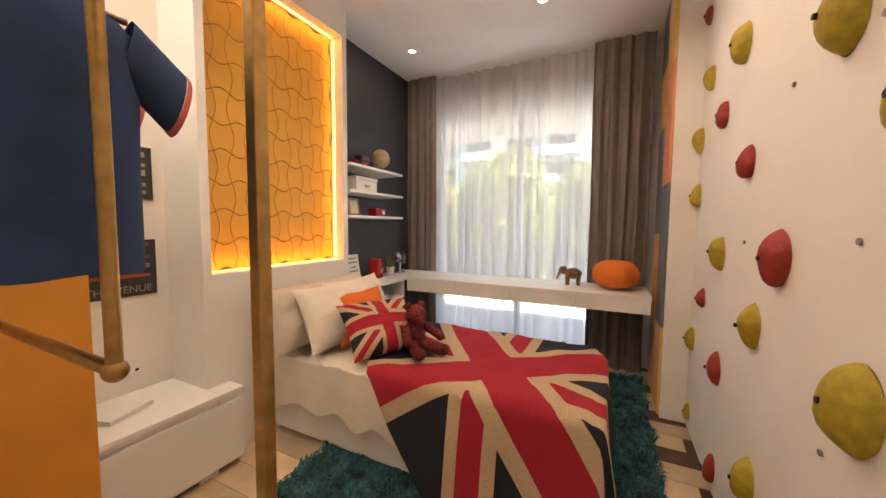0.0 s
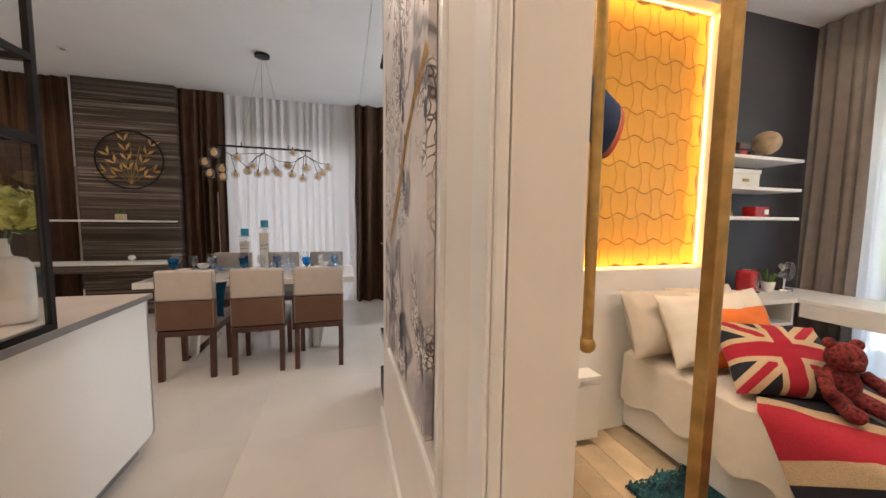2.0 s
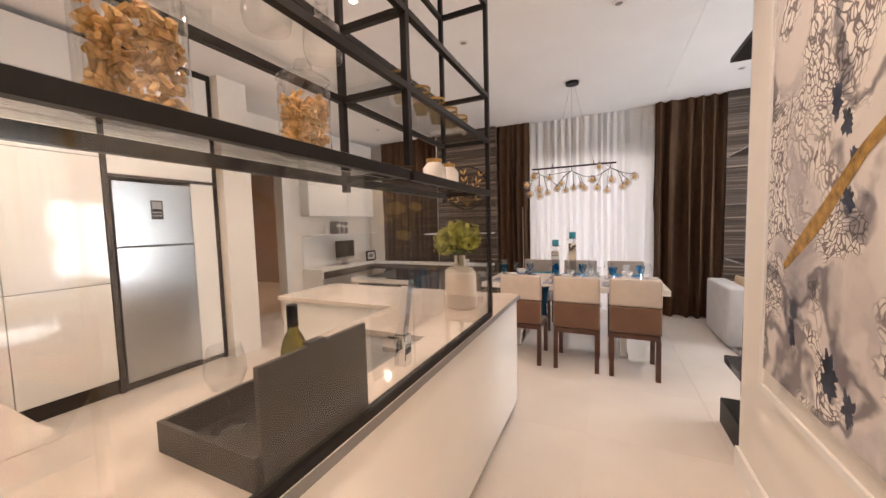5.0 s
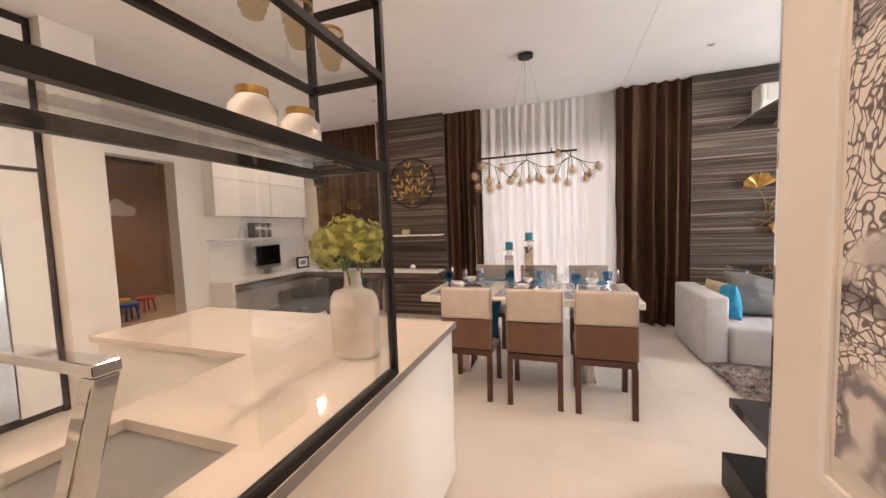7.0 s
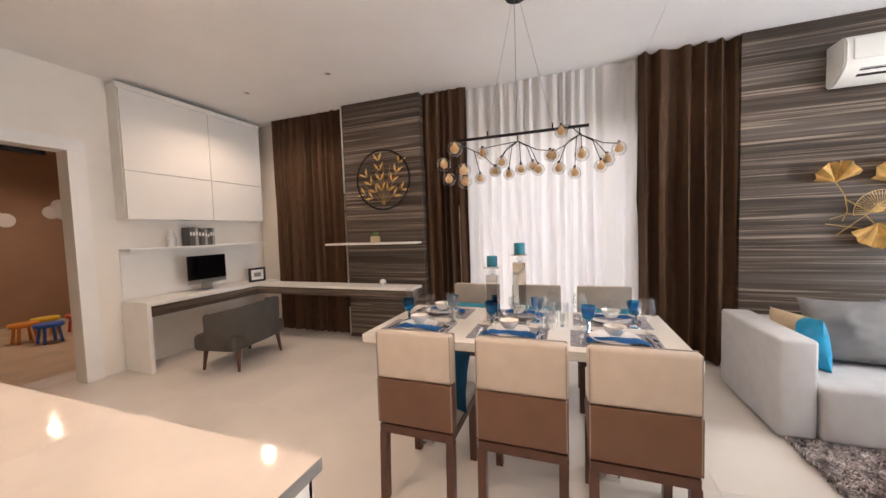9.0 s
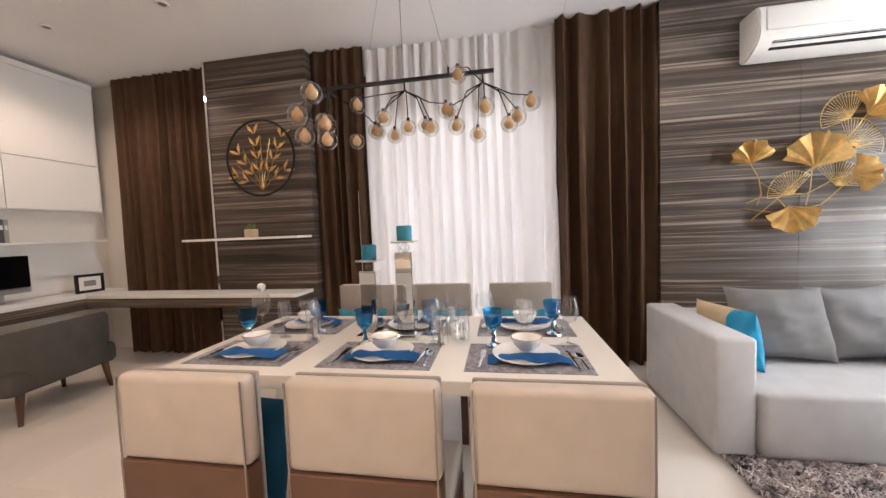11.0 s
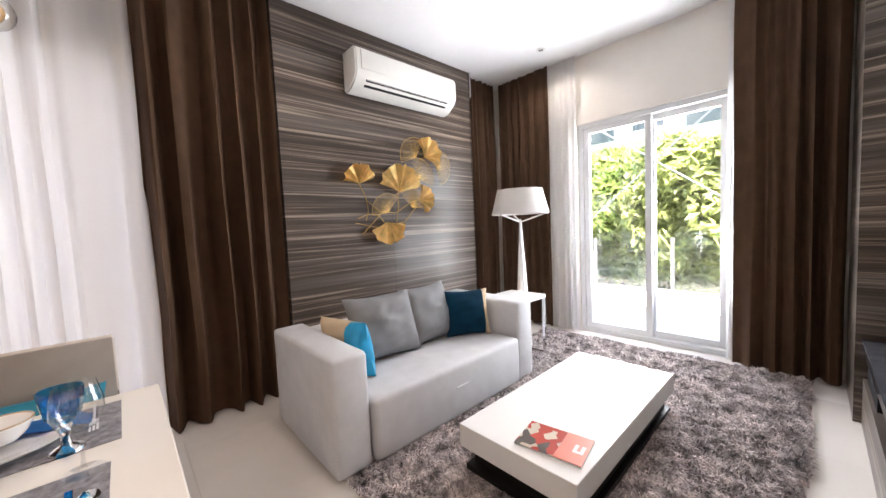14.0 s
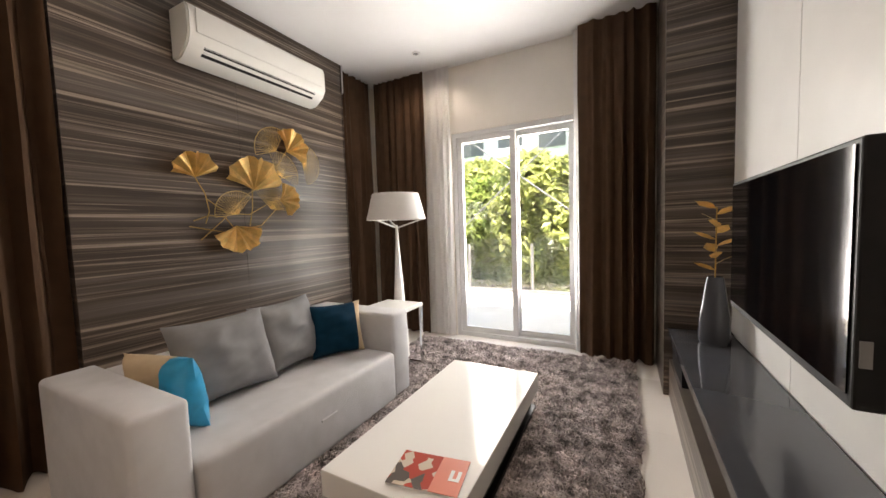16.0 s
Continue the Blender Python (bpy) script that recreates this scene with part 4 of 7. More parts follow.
def setting_for(y, near, seed):
    s = 1 if near else -1
    x = -2.70 + s * 0.215
    rnd = random.Random(seed)
    tagged(part("placemat", box(x - 0.155, x + 0.155, y - 0.235, y + 0.235, 0.7555, 0.758), M_MAT), "grey woven rectangular placemat under a place setting", "placemat", "placemats")
    pl = thing("dinner_plate", "white porcelain dinner plate on a placemat", "plate", (x, y, 0.7582), group="plates")
    part("plate", lathe([(0, 0.004), (0.075, 0.004), (0.09, 0.010), (0.132, 0.019), (0.133, 0.022), (0.09, 0.015), (0.07, 0.009), (0, 0.008)], 40), M_CHINA, pl, smooth=True)
    bw = thing("soup_bowl", "small white bowl with a tan rim", "bowl", (x - s * 0.01, y + 0.005, 0.788), group="bowls")
    part("bowl", lathe([(0, 0), (0.03, 0), (0.05, 0.02), (0.063, 0.05), (0.060, 0.05), (0.046, 0.022), (0, 0.008)], 32), M_CHINA, bw, smooth=True)
    part("rim", lathe([(0.0632, 0.0495), (0.0625, 0.0525), (0.0595, 0.0525), (0.0597, 0.0495)], 32), M_BOWLRIM, bw, smooth=True)
    # folded napkin over the plate
    nk = thing("napkin", "folded royal blue cloth napkin across the plate", "napkin", (x + s * 0.045, y + 0.01, 0.7815), group="napkins")
    bm = bmesh.new()
    n = 12
    rows = []
    for i in range(n + 1):
        u = i / n
        yy = -0.16 + 0.32 * u
        drop = -0.022 * max(0, abs(yy) - 0.10) / 0.06
        wd = 0.045 + 0.012 * math.sin(u * 9 + seed)
        lift = 0.004 * math.sin(u * 14 + seed)
        rows.append([bm.verts.new((s * (0.02 * math.sin(u * 3) - wd + k * wd * 2 / 4) * (1 if k else 1), yy, drop + lift + 0.006 * (k == 2) + 0.004 * (k in (1, 3)))) for k in range(5)])
    for a, b in zip(rows, rows[1:]):
        for k in range(4):
            bm.faces.new((a[k], a[k + 1], b[k + 1], b[k]))
    bmesh.ops.solidify(bm, geom=list(bm.faces), thickness=0.006)
    part("cloth", bm, M_NAPKIN, nk, smooth=True)
    r90 = 180 if near else 0
    cutlery(x + s * 0.03, y + s * 0.175, r90 + rnd.uniform(-4, 4), "knife")
    cutlery(x + s * 0.03, y + s * 0.205, r90 + rnd.uniform(-4, 4), "spoon")
    cutlery(x + s * 0.03, y - s * 0.175, r90 + rnd.uniform(-4, 4), "fork")
    goblet(x - s * 0.125, y - s * 0.13)
    wineglass(x - s * 0.20, y + s * 0.02, 0.034, 0.19, name="wine_glass")
    wineglass(x - s * 0.15, y + s * 0.19, 0.048, 0.215, name="wine_glass")


for i, y in enumerate((-0.215, 0.40, 1.0)):
    setting_for(y, True, i)
    setting_for(y + 0.02, False, i + 5)


def candle_stand(x, y, h):
    c = thing("candle_holder", "mirrored tower candle holder with a teal candle", "candle holder", (x, y, 0.756))
    part("foot", box(-0.065, 0.065, -0.065, 0.065, 0, 0.012), M_MIRROR, c)
    part("tower", box(-0.043, 0.043, -0.043, 0.043, 0.0125, h, 0.004), M_MIRROR, c)
    part("bead", ball((0, 0, h + 0.022), 0.024), M_WINE, c, smooth=True)
    part("tray", box(-0.055, 0.055, -0.055, 0.055, h + 0.046, h + 0.056, 0.002), M_MIRROR, c)
    part("candle", lathe([(0, h + 0.057), (0.037, h + 0.057), (0.038, h + 0.125), (0.034, h + 0.130), (0, h + 0.128)], 24), M_TEAL, c, smooth=True)


candle_stand(-2.76, 0.25, 0.335)
candle_stand(-2.74, 0.445, 0.425)
for x, y, h in ((-2.62, 0.63, 0.20), (-2.70, 0.72, 0.16), (-2.80, 0.66, 0.22), (-2.66, -0.02, 0.18)):
    hu = thing("hurricane_glass", "clear glass cylinder with a silver candle inside", "glass", (x, y, 0.756), group="hurricane glasses")
    part("cylinder", lathe([(0.033, 0), (0.035, 0.003), (0.036, h)], 20), M_WINE, hu, smooth=True)
    part("pillar", lathe([(0, 0.004), (0.018, 0.004), (0.012, 0.03), (0.02, 0.05), (0.011, 0.08), (0.018, h * 0.6), (0, h * 0.62)], 14), M_MIRROR, hu, smooth=True)

# chandelier
M_BULB = mat("amber_bulb_glass", (0.68, 0.42, 0.20), 0.12, var=0.10, scale=20)
M_BUBBLE = pane_glass("clear_globe_glass", (0.93, 0.92, 0.90), 0.9)
cl = thing("chandelier", "black branch chandelier with amber bulbs in glass globes", "chandelier", (-2.97, 0.425, 0))
part("canopy", lathe([(0, CEIL - 0.001), (0.075, CEIL - 0.001), (0.075, CEIL - 0.035), (0, CEIL - 0.035)], 28), M_BLACK, cl)
part("ceiling_rose", lathe([(0.06, CEIL - 0.0005), (0.10, CEIL - 0.0005), (0.10, CEIL - 0.006), (0.06, CEIL - 0.006)], 28), M_WHITE, cl)
part("cable", tube((0, -0.01, 2.12), (0, -0.01, CEIL - 0.03), 0.0018, seg=6), M_GREY, cl)
part("cable", tube((0, -0.23, 2.13), (0, -0.02, CEIL - 0.03), 0.001, seg=6), M_GREY, cl)
part("cable", tube((0, 0.24, 2.13), (0, 0.02, CEIL - 0.03), 0.001, seg=6), M_GREY, cl)
part("bar", bar((0, -0.48, 2.105), (0, 0.48, 2.105), 0.018), M_BLACK, cl)
part("hook", bar((0, -0.23, 2.112), (0, -0.23, 2.15), 0.01), M_BLACK, cl)
part("hook", bar((0, 0.24, 2.112), (0, 0.24, 2.15), 0.01), M_BLACK, cl)
gm = finish(ball((0, 0, 0), 0.045, u=20, v=14), "globe", M_BUBBLE, True)
bmh = finish(lathe([(0, -0.026), (0.015, -0.022), (0.024, -0.010), (0.0265, 0.002), (0.023, 0.014), (0.013, 0.024), (0.009, 0.036), (0, 0.04)], 16), "bulb", M_BULB, True)


def bulb(x, y, z, s=1.0):
    o = new("globe", gm)
    o.parent, o.location, o.scale = cl, (x, y, z), (s, s, s)
    b = new("bulb", bmh)
    b.parent, b.scale = o, (1, 1, 1)


branches = {
    -0.40: [((0.25, -0.416), (0, 1.986), 1.2), ((0.25, -0.50), (0, 1.885), 1.15), ((0.25, -0.353), (0, 1.828), 1.2), ((0.25, -0.464), (0, 1.777), 1.1), ((0.25, -0.346), (0, 1.75), 1.1), ((0.0, -0.18), (0, 1.847), 0.95), ((0.0, -0.295), (0, 1.80), 0.95)],
    -0.005: [((0.05, -0.26), (-0.06, 1.98), 1.0), ((-0.04, -0.18), (-0.02, 1.85), 0.95), ((0.04, -0.12), (-0.03, 1.90), 1.0), ((-0.03, -0.08), (-0.1, 1.82), 0.95), ((0.05, 0.02), (-0.08, 1.835), 0.95), ((-0.04, 0.095), (-0.05, 1.865), 0.95), ((0.04, 0.14), (-0.06, 1.825), 1.0), ((0, 0.22), (-0.02, 1.925), 1.0)],
    0.42: [((0.10, 0.30), (0.02, 2.06), 1.0), ((-0.06, 0.24), (-0.05, 1.93), 1.0), ((0.05, 0.28), (-0.06, 1.82), 1.0), ((0.06, 0.43), (-0.04, 1.90), 1.1), ((-0.03, 0.385), (-0.1, 1.79), 1.0), ((0.03, 0.55), (-0.05, 1.815), 1.0), ((-0.03, 0.595), (-0.02, 1.865), 1.1), ((0.0, 0.665), (0, 1.925), 1.05)],
}
for y0, ends in branches.items():
    branch = part("branch", bar((0, y0, 2.10), (0, y0, 2.05), 0.008), M_BLACK, cl)
    for (ex, ey), (_, ez), s in ends:
        mid = (ex * 0.6, y0 + (ey - y0) * 0.6, max(ez + 0.05, 2.05 - abs(ey - y0) * 0.35))
        bm = tube((0, y0, 2.05), mid, 0.0035, seg=6)
        tube(mid, (ex, ey, ez + 0.035), 0.003, seg=6, bm=bm)
        tube((ex, ey, ez + 0.03), (ex, ey, ez + 0.052), 0.009, seg=8, bm=bm)
        part("twig", bm, M_BLACK, branch)
        bulb(ex, ey, ez, s)

# round gold ornament, shelf, small plant on the west panel
disc = thing("round_wall_art", "round black ring with gold leaf sprigs", "wall art", (-4.308, -1.455, 2.08))
bm = lathe([(0.375 + 0.011 * math.cos(k * math.pi / 4), 0.011 * math.sin(k * math.pi / 4)) for k in range(9)], 48)
bmesh.ops.remove_doubles(bm, verts=bm.verts, dist=0.0005)
bm.transform(pose(0.03, 0, 0, 0, 90, 0))
part("ring", bm, M_BLACK, disc)
rnd = random.Random(4)
bm = bmesh.new()
for a in (-62, -40, -18, 2, 22, 42, 64):
    c, s = math.sin(radians(a)), math.cos(radians(a))
    tube((0.02, 0, -0.32), (0.02, 0.30 * c, -0.30 + 0.52 * s), 0.004, seg=6, bm=bm)
    tube((0, 0.1 * c, -0.1), (0.02, 0.1 * c, -0.1), 0.006, seg=6, bm=bm)
part("stem", bm, M_BRASS, disc)
for a in (-64, -34, -6, 26, 58):
    for k in range(4):
        r = 0.17 + 0.125 * k
        c, s = math.sin(radians(a)), math.cos(radians(a))
        for side in (-1, 1):
            y, z = r * c, -0.30 + r * s
            if y * y + z * z > 0.33 ** 2:
                continue
            d = radians(a + side * 32)
            bm = bmesh.new()
            l = 0.125
            q = [(0.02, 0, 0), (0.034, 0.018, l * 0.5), (0.024, 0.0, l), (0.034, -0.018, l * 0.5)]
            bm.faces.new([bm.verts.new(v) for v in q])
            bmesh.ops.solidify(bm, geom=list(bm.faces), thickness=0.003)
            bm.transform(Matrix.Translation((0, y, z)) @ pose(0, 0, 0, -math.degrees(d), 0, 0))
            part("leaf", bm, M_GOLD, disc)
tagged(part("wall_shelf", box(-4.308, -4.06, -2.22, -0.96, 1.262, 1.284, 0.002), M_SATIN), "thin white floating shelf on the streaked panel", "shelf")
M_SUCC = mat("green_succulent", (0.09, 0.17, 0.04), 0.6, var=0.25, scale=30)
pp = thing("potted_plant", "small green plant in a square tan pot", "plant", (-4.2, -1.55, 1.285))
part("pot", box(-0.045, 0.045, -0.045, 0.045, 0, 0.08, 0.004), M_TAN, pp)
bm = bmesh.new()
for k in range(26):
    a, r = k * 2.4, 0.012 + 0.0016 * k
    tube((r * 0.5 * math.cos(a), r * 0.5 * math.sin(a), 0.078), (r * math.cos(a), r * math.sin(a), 0.125 + 0.02 * math.sin(k)), 0.009, 0.002, 5, bm=bm)
part("leaves", bm, M_SUCC, pp)
# long shelf-desk along the west wall
dw = thing("wall_desk", "long white-topped wall desk with streaked wood fascia", "desk", (0, 0, 0))
part("top", box(-4.28, -3.98, -3.34, -0.96, 0.715, 0.745, 0.002), M_SATIN, dw)
part("fascia", box(-4.0, -3.985, -3.34, -0.96, 0.62, 0.714), M_STRIPE, dw)
part("end_board", box(-4.28, -4.001, -0.985, -0.965, 0.62, 0.714), M_STRIPE, dw)
orn = thing("desk_ornament", "small white bird ornament on the desk", "ornament", (-4.12, -1.42, 0.746))
part("body", ball((0, 0, 0.05), 0.035, scale=(0.8, 1.3, 1)), M_CHINA, orn, smooth=True)
part("foot", tube((0, 0, 0), (0, 0, 0.03), 0.018, 0.008), M_CHINA, orn)

# ---- kitchen and study ----
isl = thing("kitchen_island", "white gloss kitchen peninsula with quartz worktop", "kitchen island", (0, 0, 0))
XI = 2.98
part("front_panel", box(-0.945, XI, 0.185, 0.20, 0.10, 0.865), M_LACQ, isl)
part("kick_board", box(-0.90, XI, 0.12, 0.14, 0.0, 0.10), M_GREY, isl)
part("body", box(-0.935, XI, -0.44, 0.184, 0.101, 0.865), M_LACQ, isl)
part("body_return", box(-0.935, -0.34, -1.53, -0.441, 0.101, 0.865), M_LACQ, isl)
part("end_panel", box(-0.948, -0.936, -1.53, 0.20, 0.10, 0.865), M_LACQ, isl)
part("kick_return", box(-0.90, -0.38, -1.5, -0.45, 0.0, 0.10), M_GREY, isl)
part("shadow_gap", box(-0.935, XI, -0.47, 0.195, 0.866, 0.874), M_GREY, isl)
part("shadow_gap", box(-0.935, -0.335, -1.54, -0.471, 0.866, 0.874), M_GREY, isl)
M_TOP = mat("cream_quartz_top", (0.70, 0.63, 0.56), 0.07, var=0.03, scale=5)
SX0, SX1, SY0, SY1 = 0.16, 0.72, -0.40, 0.02
bm = box(-0.955, SX0, -0.485, 0.22, 0.875, 0.905)
box(SX1, XI, -0.485, 0.22, 0.875, 0.905, bm=bm)
box(SX0, SX1, SY1, 0.22, 0.875, 0.905, bm=bm)
box(SX0, SX1, -0.485, SY0, 0.875, 0.905, bm=bm)
part("worktop", bm, M_TOP, isl)
part("worktop_return", box(-0.955, -0.315, -1.553, -0.4855, 0.875, 0.905), M_TOP, isl)
part("worktop_edge", box(-0.957, XI, 0.2205, 0.2225, 0.875, 0.905), M_GREY, isl)
sink = thing("sink", "undermounted brushed steel kitchen sink", "sink", (0, 0, 0))
bm = box(SX0 - 0.01, SX1 + 0.01, SY0 - 0.01, SY1 + 0.01, 0.72, 0.735)
box(SX0 - 0.01, SX0 + 0.002, SY0, SY1, 0.735, 0.874, bm=bm)
box(SX1 - 0.002, SX1 + 0.01, SY0, SY1, 0.735, 0.874, bm=bm)
box(SX0 + 0.002, SX1 - 0.002, SY0 - 0.01, SY0 + 0.002, 0.735, 0.874, bm=bm)
box(SX0 + 0.002, SX1 - 0.002, SY1 - 0.002, SY1 + 0.01, 0.735, 0.874, bm=bm)
M_SINK = mat("dark_brushed_steel", (0.13, 0.11, 0.09), 0.4, 1.0, var=0.08, scale=30)
part("basin", bm, M_SINK, sink)
part("drain", lathe([(0, 0.738), (0.04, 0.738), (0.045, 0.7355)], 20), M_CHROME, sink)
fa = thing("faucet", "square chrome pull-out kitchen faucet", "faucet", (0.485, 0.10, 0.905))
part("body", box(-0.025, 0.025, -0.025, 0.025, 0, 0.12, 0.004), M_CHROME, fa)
bm = box(-0.017, 0.017, -0.017, 0.017, 0.1205, 0.30, 0.003)
for v in bm.verts:
    v.co.x -= 0.26 * (v.co.z - 0.12)
part("riser", bm, M_CHROME, fa)
part("spout", box(-0.065, -0.029, -0.26, 0.02, 0.301, 0.321, 0.003), M_CHROME, fa)
part("lever", box(0.026, 0.05, -0.06, 0.0, 0.06, 0.115, 0.003), M_CHROME, fa)

# hanging rack over the island
rk = thing("steel_rack", "black steel rack with glass shelves above the counter", "rack", (0, 0, 0))
RX, RYF, RYB = (-0.285, 0.575, 1.50, 2.45), 0.205, -0.06
W = 0.022
for x in RX:
    part("post", box(x - W / 2, x + W / 2, RYF - W / 2, RYF + W / 2, 0.9055 if x in (RX[0], RX[-1]) else 1.63, CEIL - 0.001), M_BLACK, rk)
    part("post", box(x - W / 2, x + W / 2, RYB - W / 2, RYB + W / 2, 1.56, CEIL - 0.001), M_BLACK, rk)
    for z in (1.605, 1.885, 2.125, 2.6):
        part("cross_bar", box(x - W / 2, x + W / 2, RYB + W / 2 + 0.001, RYF - W / 2 - 0.001, z - W / 2, z + W / 2), M_BLACK, rk)
for a, b in zip(RX, RX[1:]):
    for z in (1.605, 1.885, 2.125, 2.6):
        for y in (RYF, RYB):
            h = 0.02 if z < 1.7 else W / 2
            part("rail", box(a + W / 2 + 0.001, b - W / 2 - 0.001, y - W / 2, y + W / 2, z - h, z + W / 2), M_BLACK, rk)
    part("foot_rail", box(a + (W / 2 + 0.001 if a == RX[0] else 0.0005), b - (W / 2 + 0.001 if b == RX[-1] else 0), RYF - 0.015, RYF + 0.012, 0.9055, 0.93), M_BLACK, rk)
    g = part("glass_panel", box(a + (W / 2 + 0.002 if a == RX[0] else 0.001), b - (W / 2 + 0.002 if b == RX[-1] else 0.001), RYF - 0.004, RYF + 0.004, 0.931, 1.574), M_RACKGLASS, rk)
    g.visible_shadow = False
    for z in (1.617, 1.897):
        g = part("glass_shelf", box(a, b, RYB + W / 2 + 0.001, RYF - W / 2 - 0.001, z, z + 0.008), M_RACKGLASS, rk)
        g.visible_shadow = False

# things on the rack
M_PASTA = mat("golden_pasta", (0.74, 0.47, 0.18), 0.6, var=0.2, scale=60, bump=0.6, bscale=70)
for x, y, r, h in ((0.88, 0.07, 0.066, 0.17), (1.25, 0.07, 0.078, 0.20), (1.85, 0.07, 0.07, 0.17)):
    j = thing("storage_jar", "lidded glass jar of golden pasta", "jar", (x, y, 1.6255), group="pasta jars")
    part("glass", lathe([(0, 0.001), (r, 0.001), (r, h), (r * 0.9, h + 0.015), (r * 0.9, h + 0.022)], 28), M_WINE, j, smooth=True)
    part("lid", lathe([(r * 1.0, h + 0.0225), (r * 1.0, h + 0.03), (r * 0.5, h + 0.043), (0.012, h + 0.047), (0.024, h + 0.062), (0.018, h + 0.078), (0, h + 0.08)], 24), M_WINE, j, smooth=True)
    bm = bmesh.new()
    rnd = random.Random(int(x * 100))
    for _ in range(260):
        a, q, z = rnd.uniform(0, 6.28), r * 0.84 * rnd.random() ** 0.35, rnd.uniform(0.012, h * 0.86)
        c = Vector((q * math.cos(a), q * math.sin(a), z))
        d = Vector((rnd.uniform(-1, 1), rnd.uniform(-1, 1), rnd.uniform(-1, 1))).normalized() * 0.012
        p0, p1 = c - d, c + d
        for e in (p0, p1):
            e.z = max(e.z, 0.006)
            s = math.hypot(e.x, e.y) / (r * 0.9)
            if s > 1:
                e.x, e.y = e.x / s, e.y / s
        tube(p0, p1, 0.006, seg=5, bm=bm)
    part("pasta", bm, M_PASTA, j)
for x in (-0.19, -0.03):
    j = thing("ceramic_jar", "cream ceramic jar with a bronze lid", "jar", (x + 0.12, 0.06, 1.6255), group="ceramic jars")
    part("jar", lathe([(0, 0), (0.05, 0), (0.054, 0.01), (0.054, 0.075), (0.035, 0.10), (0, 0.10)], 28), M_CHINA, j, smooth=True)
    part("lid", lathe([(0.036, 0.101), (0.037, 0.118), (0, 0.12)], 24), M_BRASS, j, smooth=True)
bt = thing("oil_bottle", "slim cream bottle with a cork", "bottle", (-0.17, 0.02, 1.6255))
part("body", lathe([(0, 0), (0.03, 0), (0.03, 0.03), (0.012, 0.09), (0.010, 0.13), (0, 0.13)], 18), M_CHINA, bt, smooth=True)
part("cork", tube((0, 0, 0.131), (0, 0, 0.15), 0.009), M_TAN, bt)
M_AMBERGLASS = pane_glass("smoky_amber_glass", (0.80, 0.70, 0.52), 0.7)
for i, x in enumerate((-0.20, -0.06, 0.09, 0.24, 0.40)):
    t_ = thing("amber_tumbler", "ribbed smoky gold glass tumbler on the rack", "glass", (x, 0.08, 1.9055), group="amber tumblers")
    part("glass", lathe([(0, 0.002), (0.024, 0.002), (0.026, 0.012), (0.031, 0.018), (0.029, 0.03), (0.036, 0.036), (0.034, 0.052), (0.040, 0.058), (0.038, 0.076), (0.042, 0.082), (0.041, 0.10)], 22), M_AMBERGLASS, t_, smooth=True)
    part("rim", lathe([(0.0405, 0.1), (0.0425, 0.1), (0.042, 0.11), (0.041, 0.11)], 22), M_BRASS, t_, smooth=True)
for x in (0.80, 0.98, 1.2):
    d = thing("decanter", "clear cut-glass decanter on the upper shelf", "decanter", (x, 0.07, 1.9055), group="decanters")
    part("bottle", lathe([(0, 0), (0.05, 0), (0.055, 0.03), (0.05, 0.09), (0.018, 0.12), (0.02, 0.15)], 10), M_WINE, d)
    part("stopper", ball((0, 0, 0.175), 0.022, u=8, v=6), M_WINE, d)
# tray, bottle, glass, vase with flowers on the counter
M_TRAY = mat("charcoal_wood", (0.036, 0.028, 0.023), 0.4, spec=0.25, var=0.12, scale=20)
tr = thing("serving_box", "charcoal wooden tray box with an upright lid", "tray", (0.985, -0.006, 0.9055))
part("base", box(-0.17, 0.17, -0.17, 0.19, 0, 0.008), M_TRAY, tr)
for x in (-0.17, 0.158):
    part("side", box(x, x + 0.012, -0.17, 0.176, 0.0085, 0.075), M_TRAY, tr)
for y in (-0.17,):
    part("side", box(-0.157, 0.157, y, y + 0.012, 0.0085, 0.075), M_TRAY, tr)
part("lid", box(-0.175, 0.16, 0.177, 0.19, 0.0085, 0.258), M_TRAY, tr)
part("clip", box(-0.02, 0.03, 0.17, 0.1935, 0.2585, 0.266), M_BLACK, tr)
M_BOTTLE = glassy("olive_bottle_glass", (0.35, 0.30, 0.03), 0.02)
wb = thing("wine_bottle", "green glass wine bottle in the tray", "bottle", (0.88, -0.02, 0.914))
part("glass", lathe([(0, 0), (0.036, 0), (0.037, 0.01), (0.037, 0.17), (0.03, 0.20), (0.015, 0.23), (0.014, 0.29), (0, 0.29)], 24), M_BOTTLE, wb, smooth=True)
part("capsule", lathe([(0.0152, 0.24), (0.0155, 0.302), (0, 0.302)], 18), M_BLACK, wb, smooth=True)
wineglass(1.03, -0.10, 0.05, 0.22, 0.914, "wine_glass", "large clear wine glass standing in the tray")
M_VASE = mat("cream_ceramic_glaze", (0.66, 0.60, 0.53), 0.25, var=0.04, scale=6)
va = thing("flower_vase", "cream ceramic vase of green hydrangeas", "vase", (-0.42, -0.03, 0.9055))
bm = lathe([(0, 0), (0.085, 0), (0.100, 0.01), (0.104, 0.10), (0.104, 0.20), (0.099, 0.235), (0.082, 0.258), (0.045, 0.268), (0.038, 0.28), (0.036, 0.335), (0.03, 0.335), (0.03, 0.28), (0, 0.24)], 36)
for v in bm.verts:
    v.co.x *= 0.62
part("jar", bm, M_VASE, va, smooth=True)
M_PETAL = leafy("lime_petal", (0.85, 0.80, 0.20))
M_STEM = mat("green_stem", (0.10, 0.19, 0.04), 0.6, var=0.2)
bm = bmesh.new()
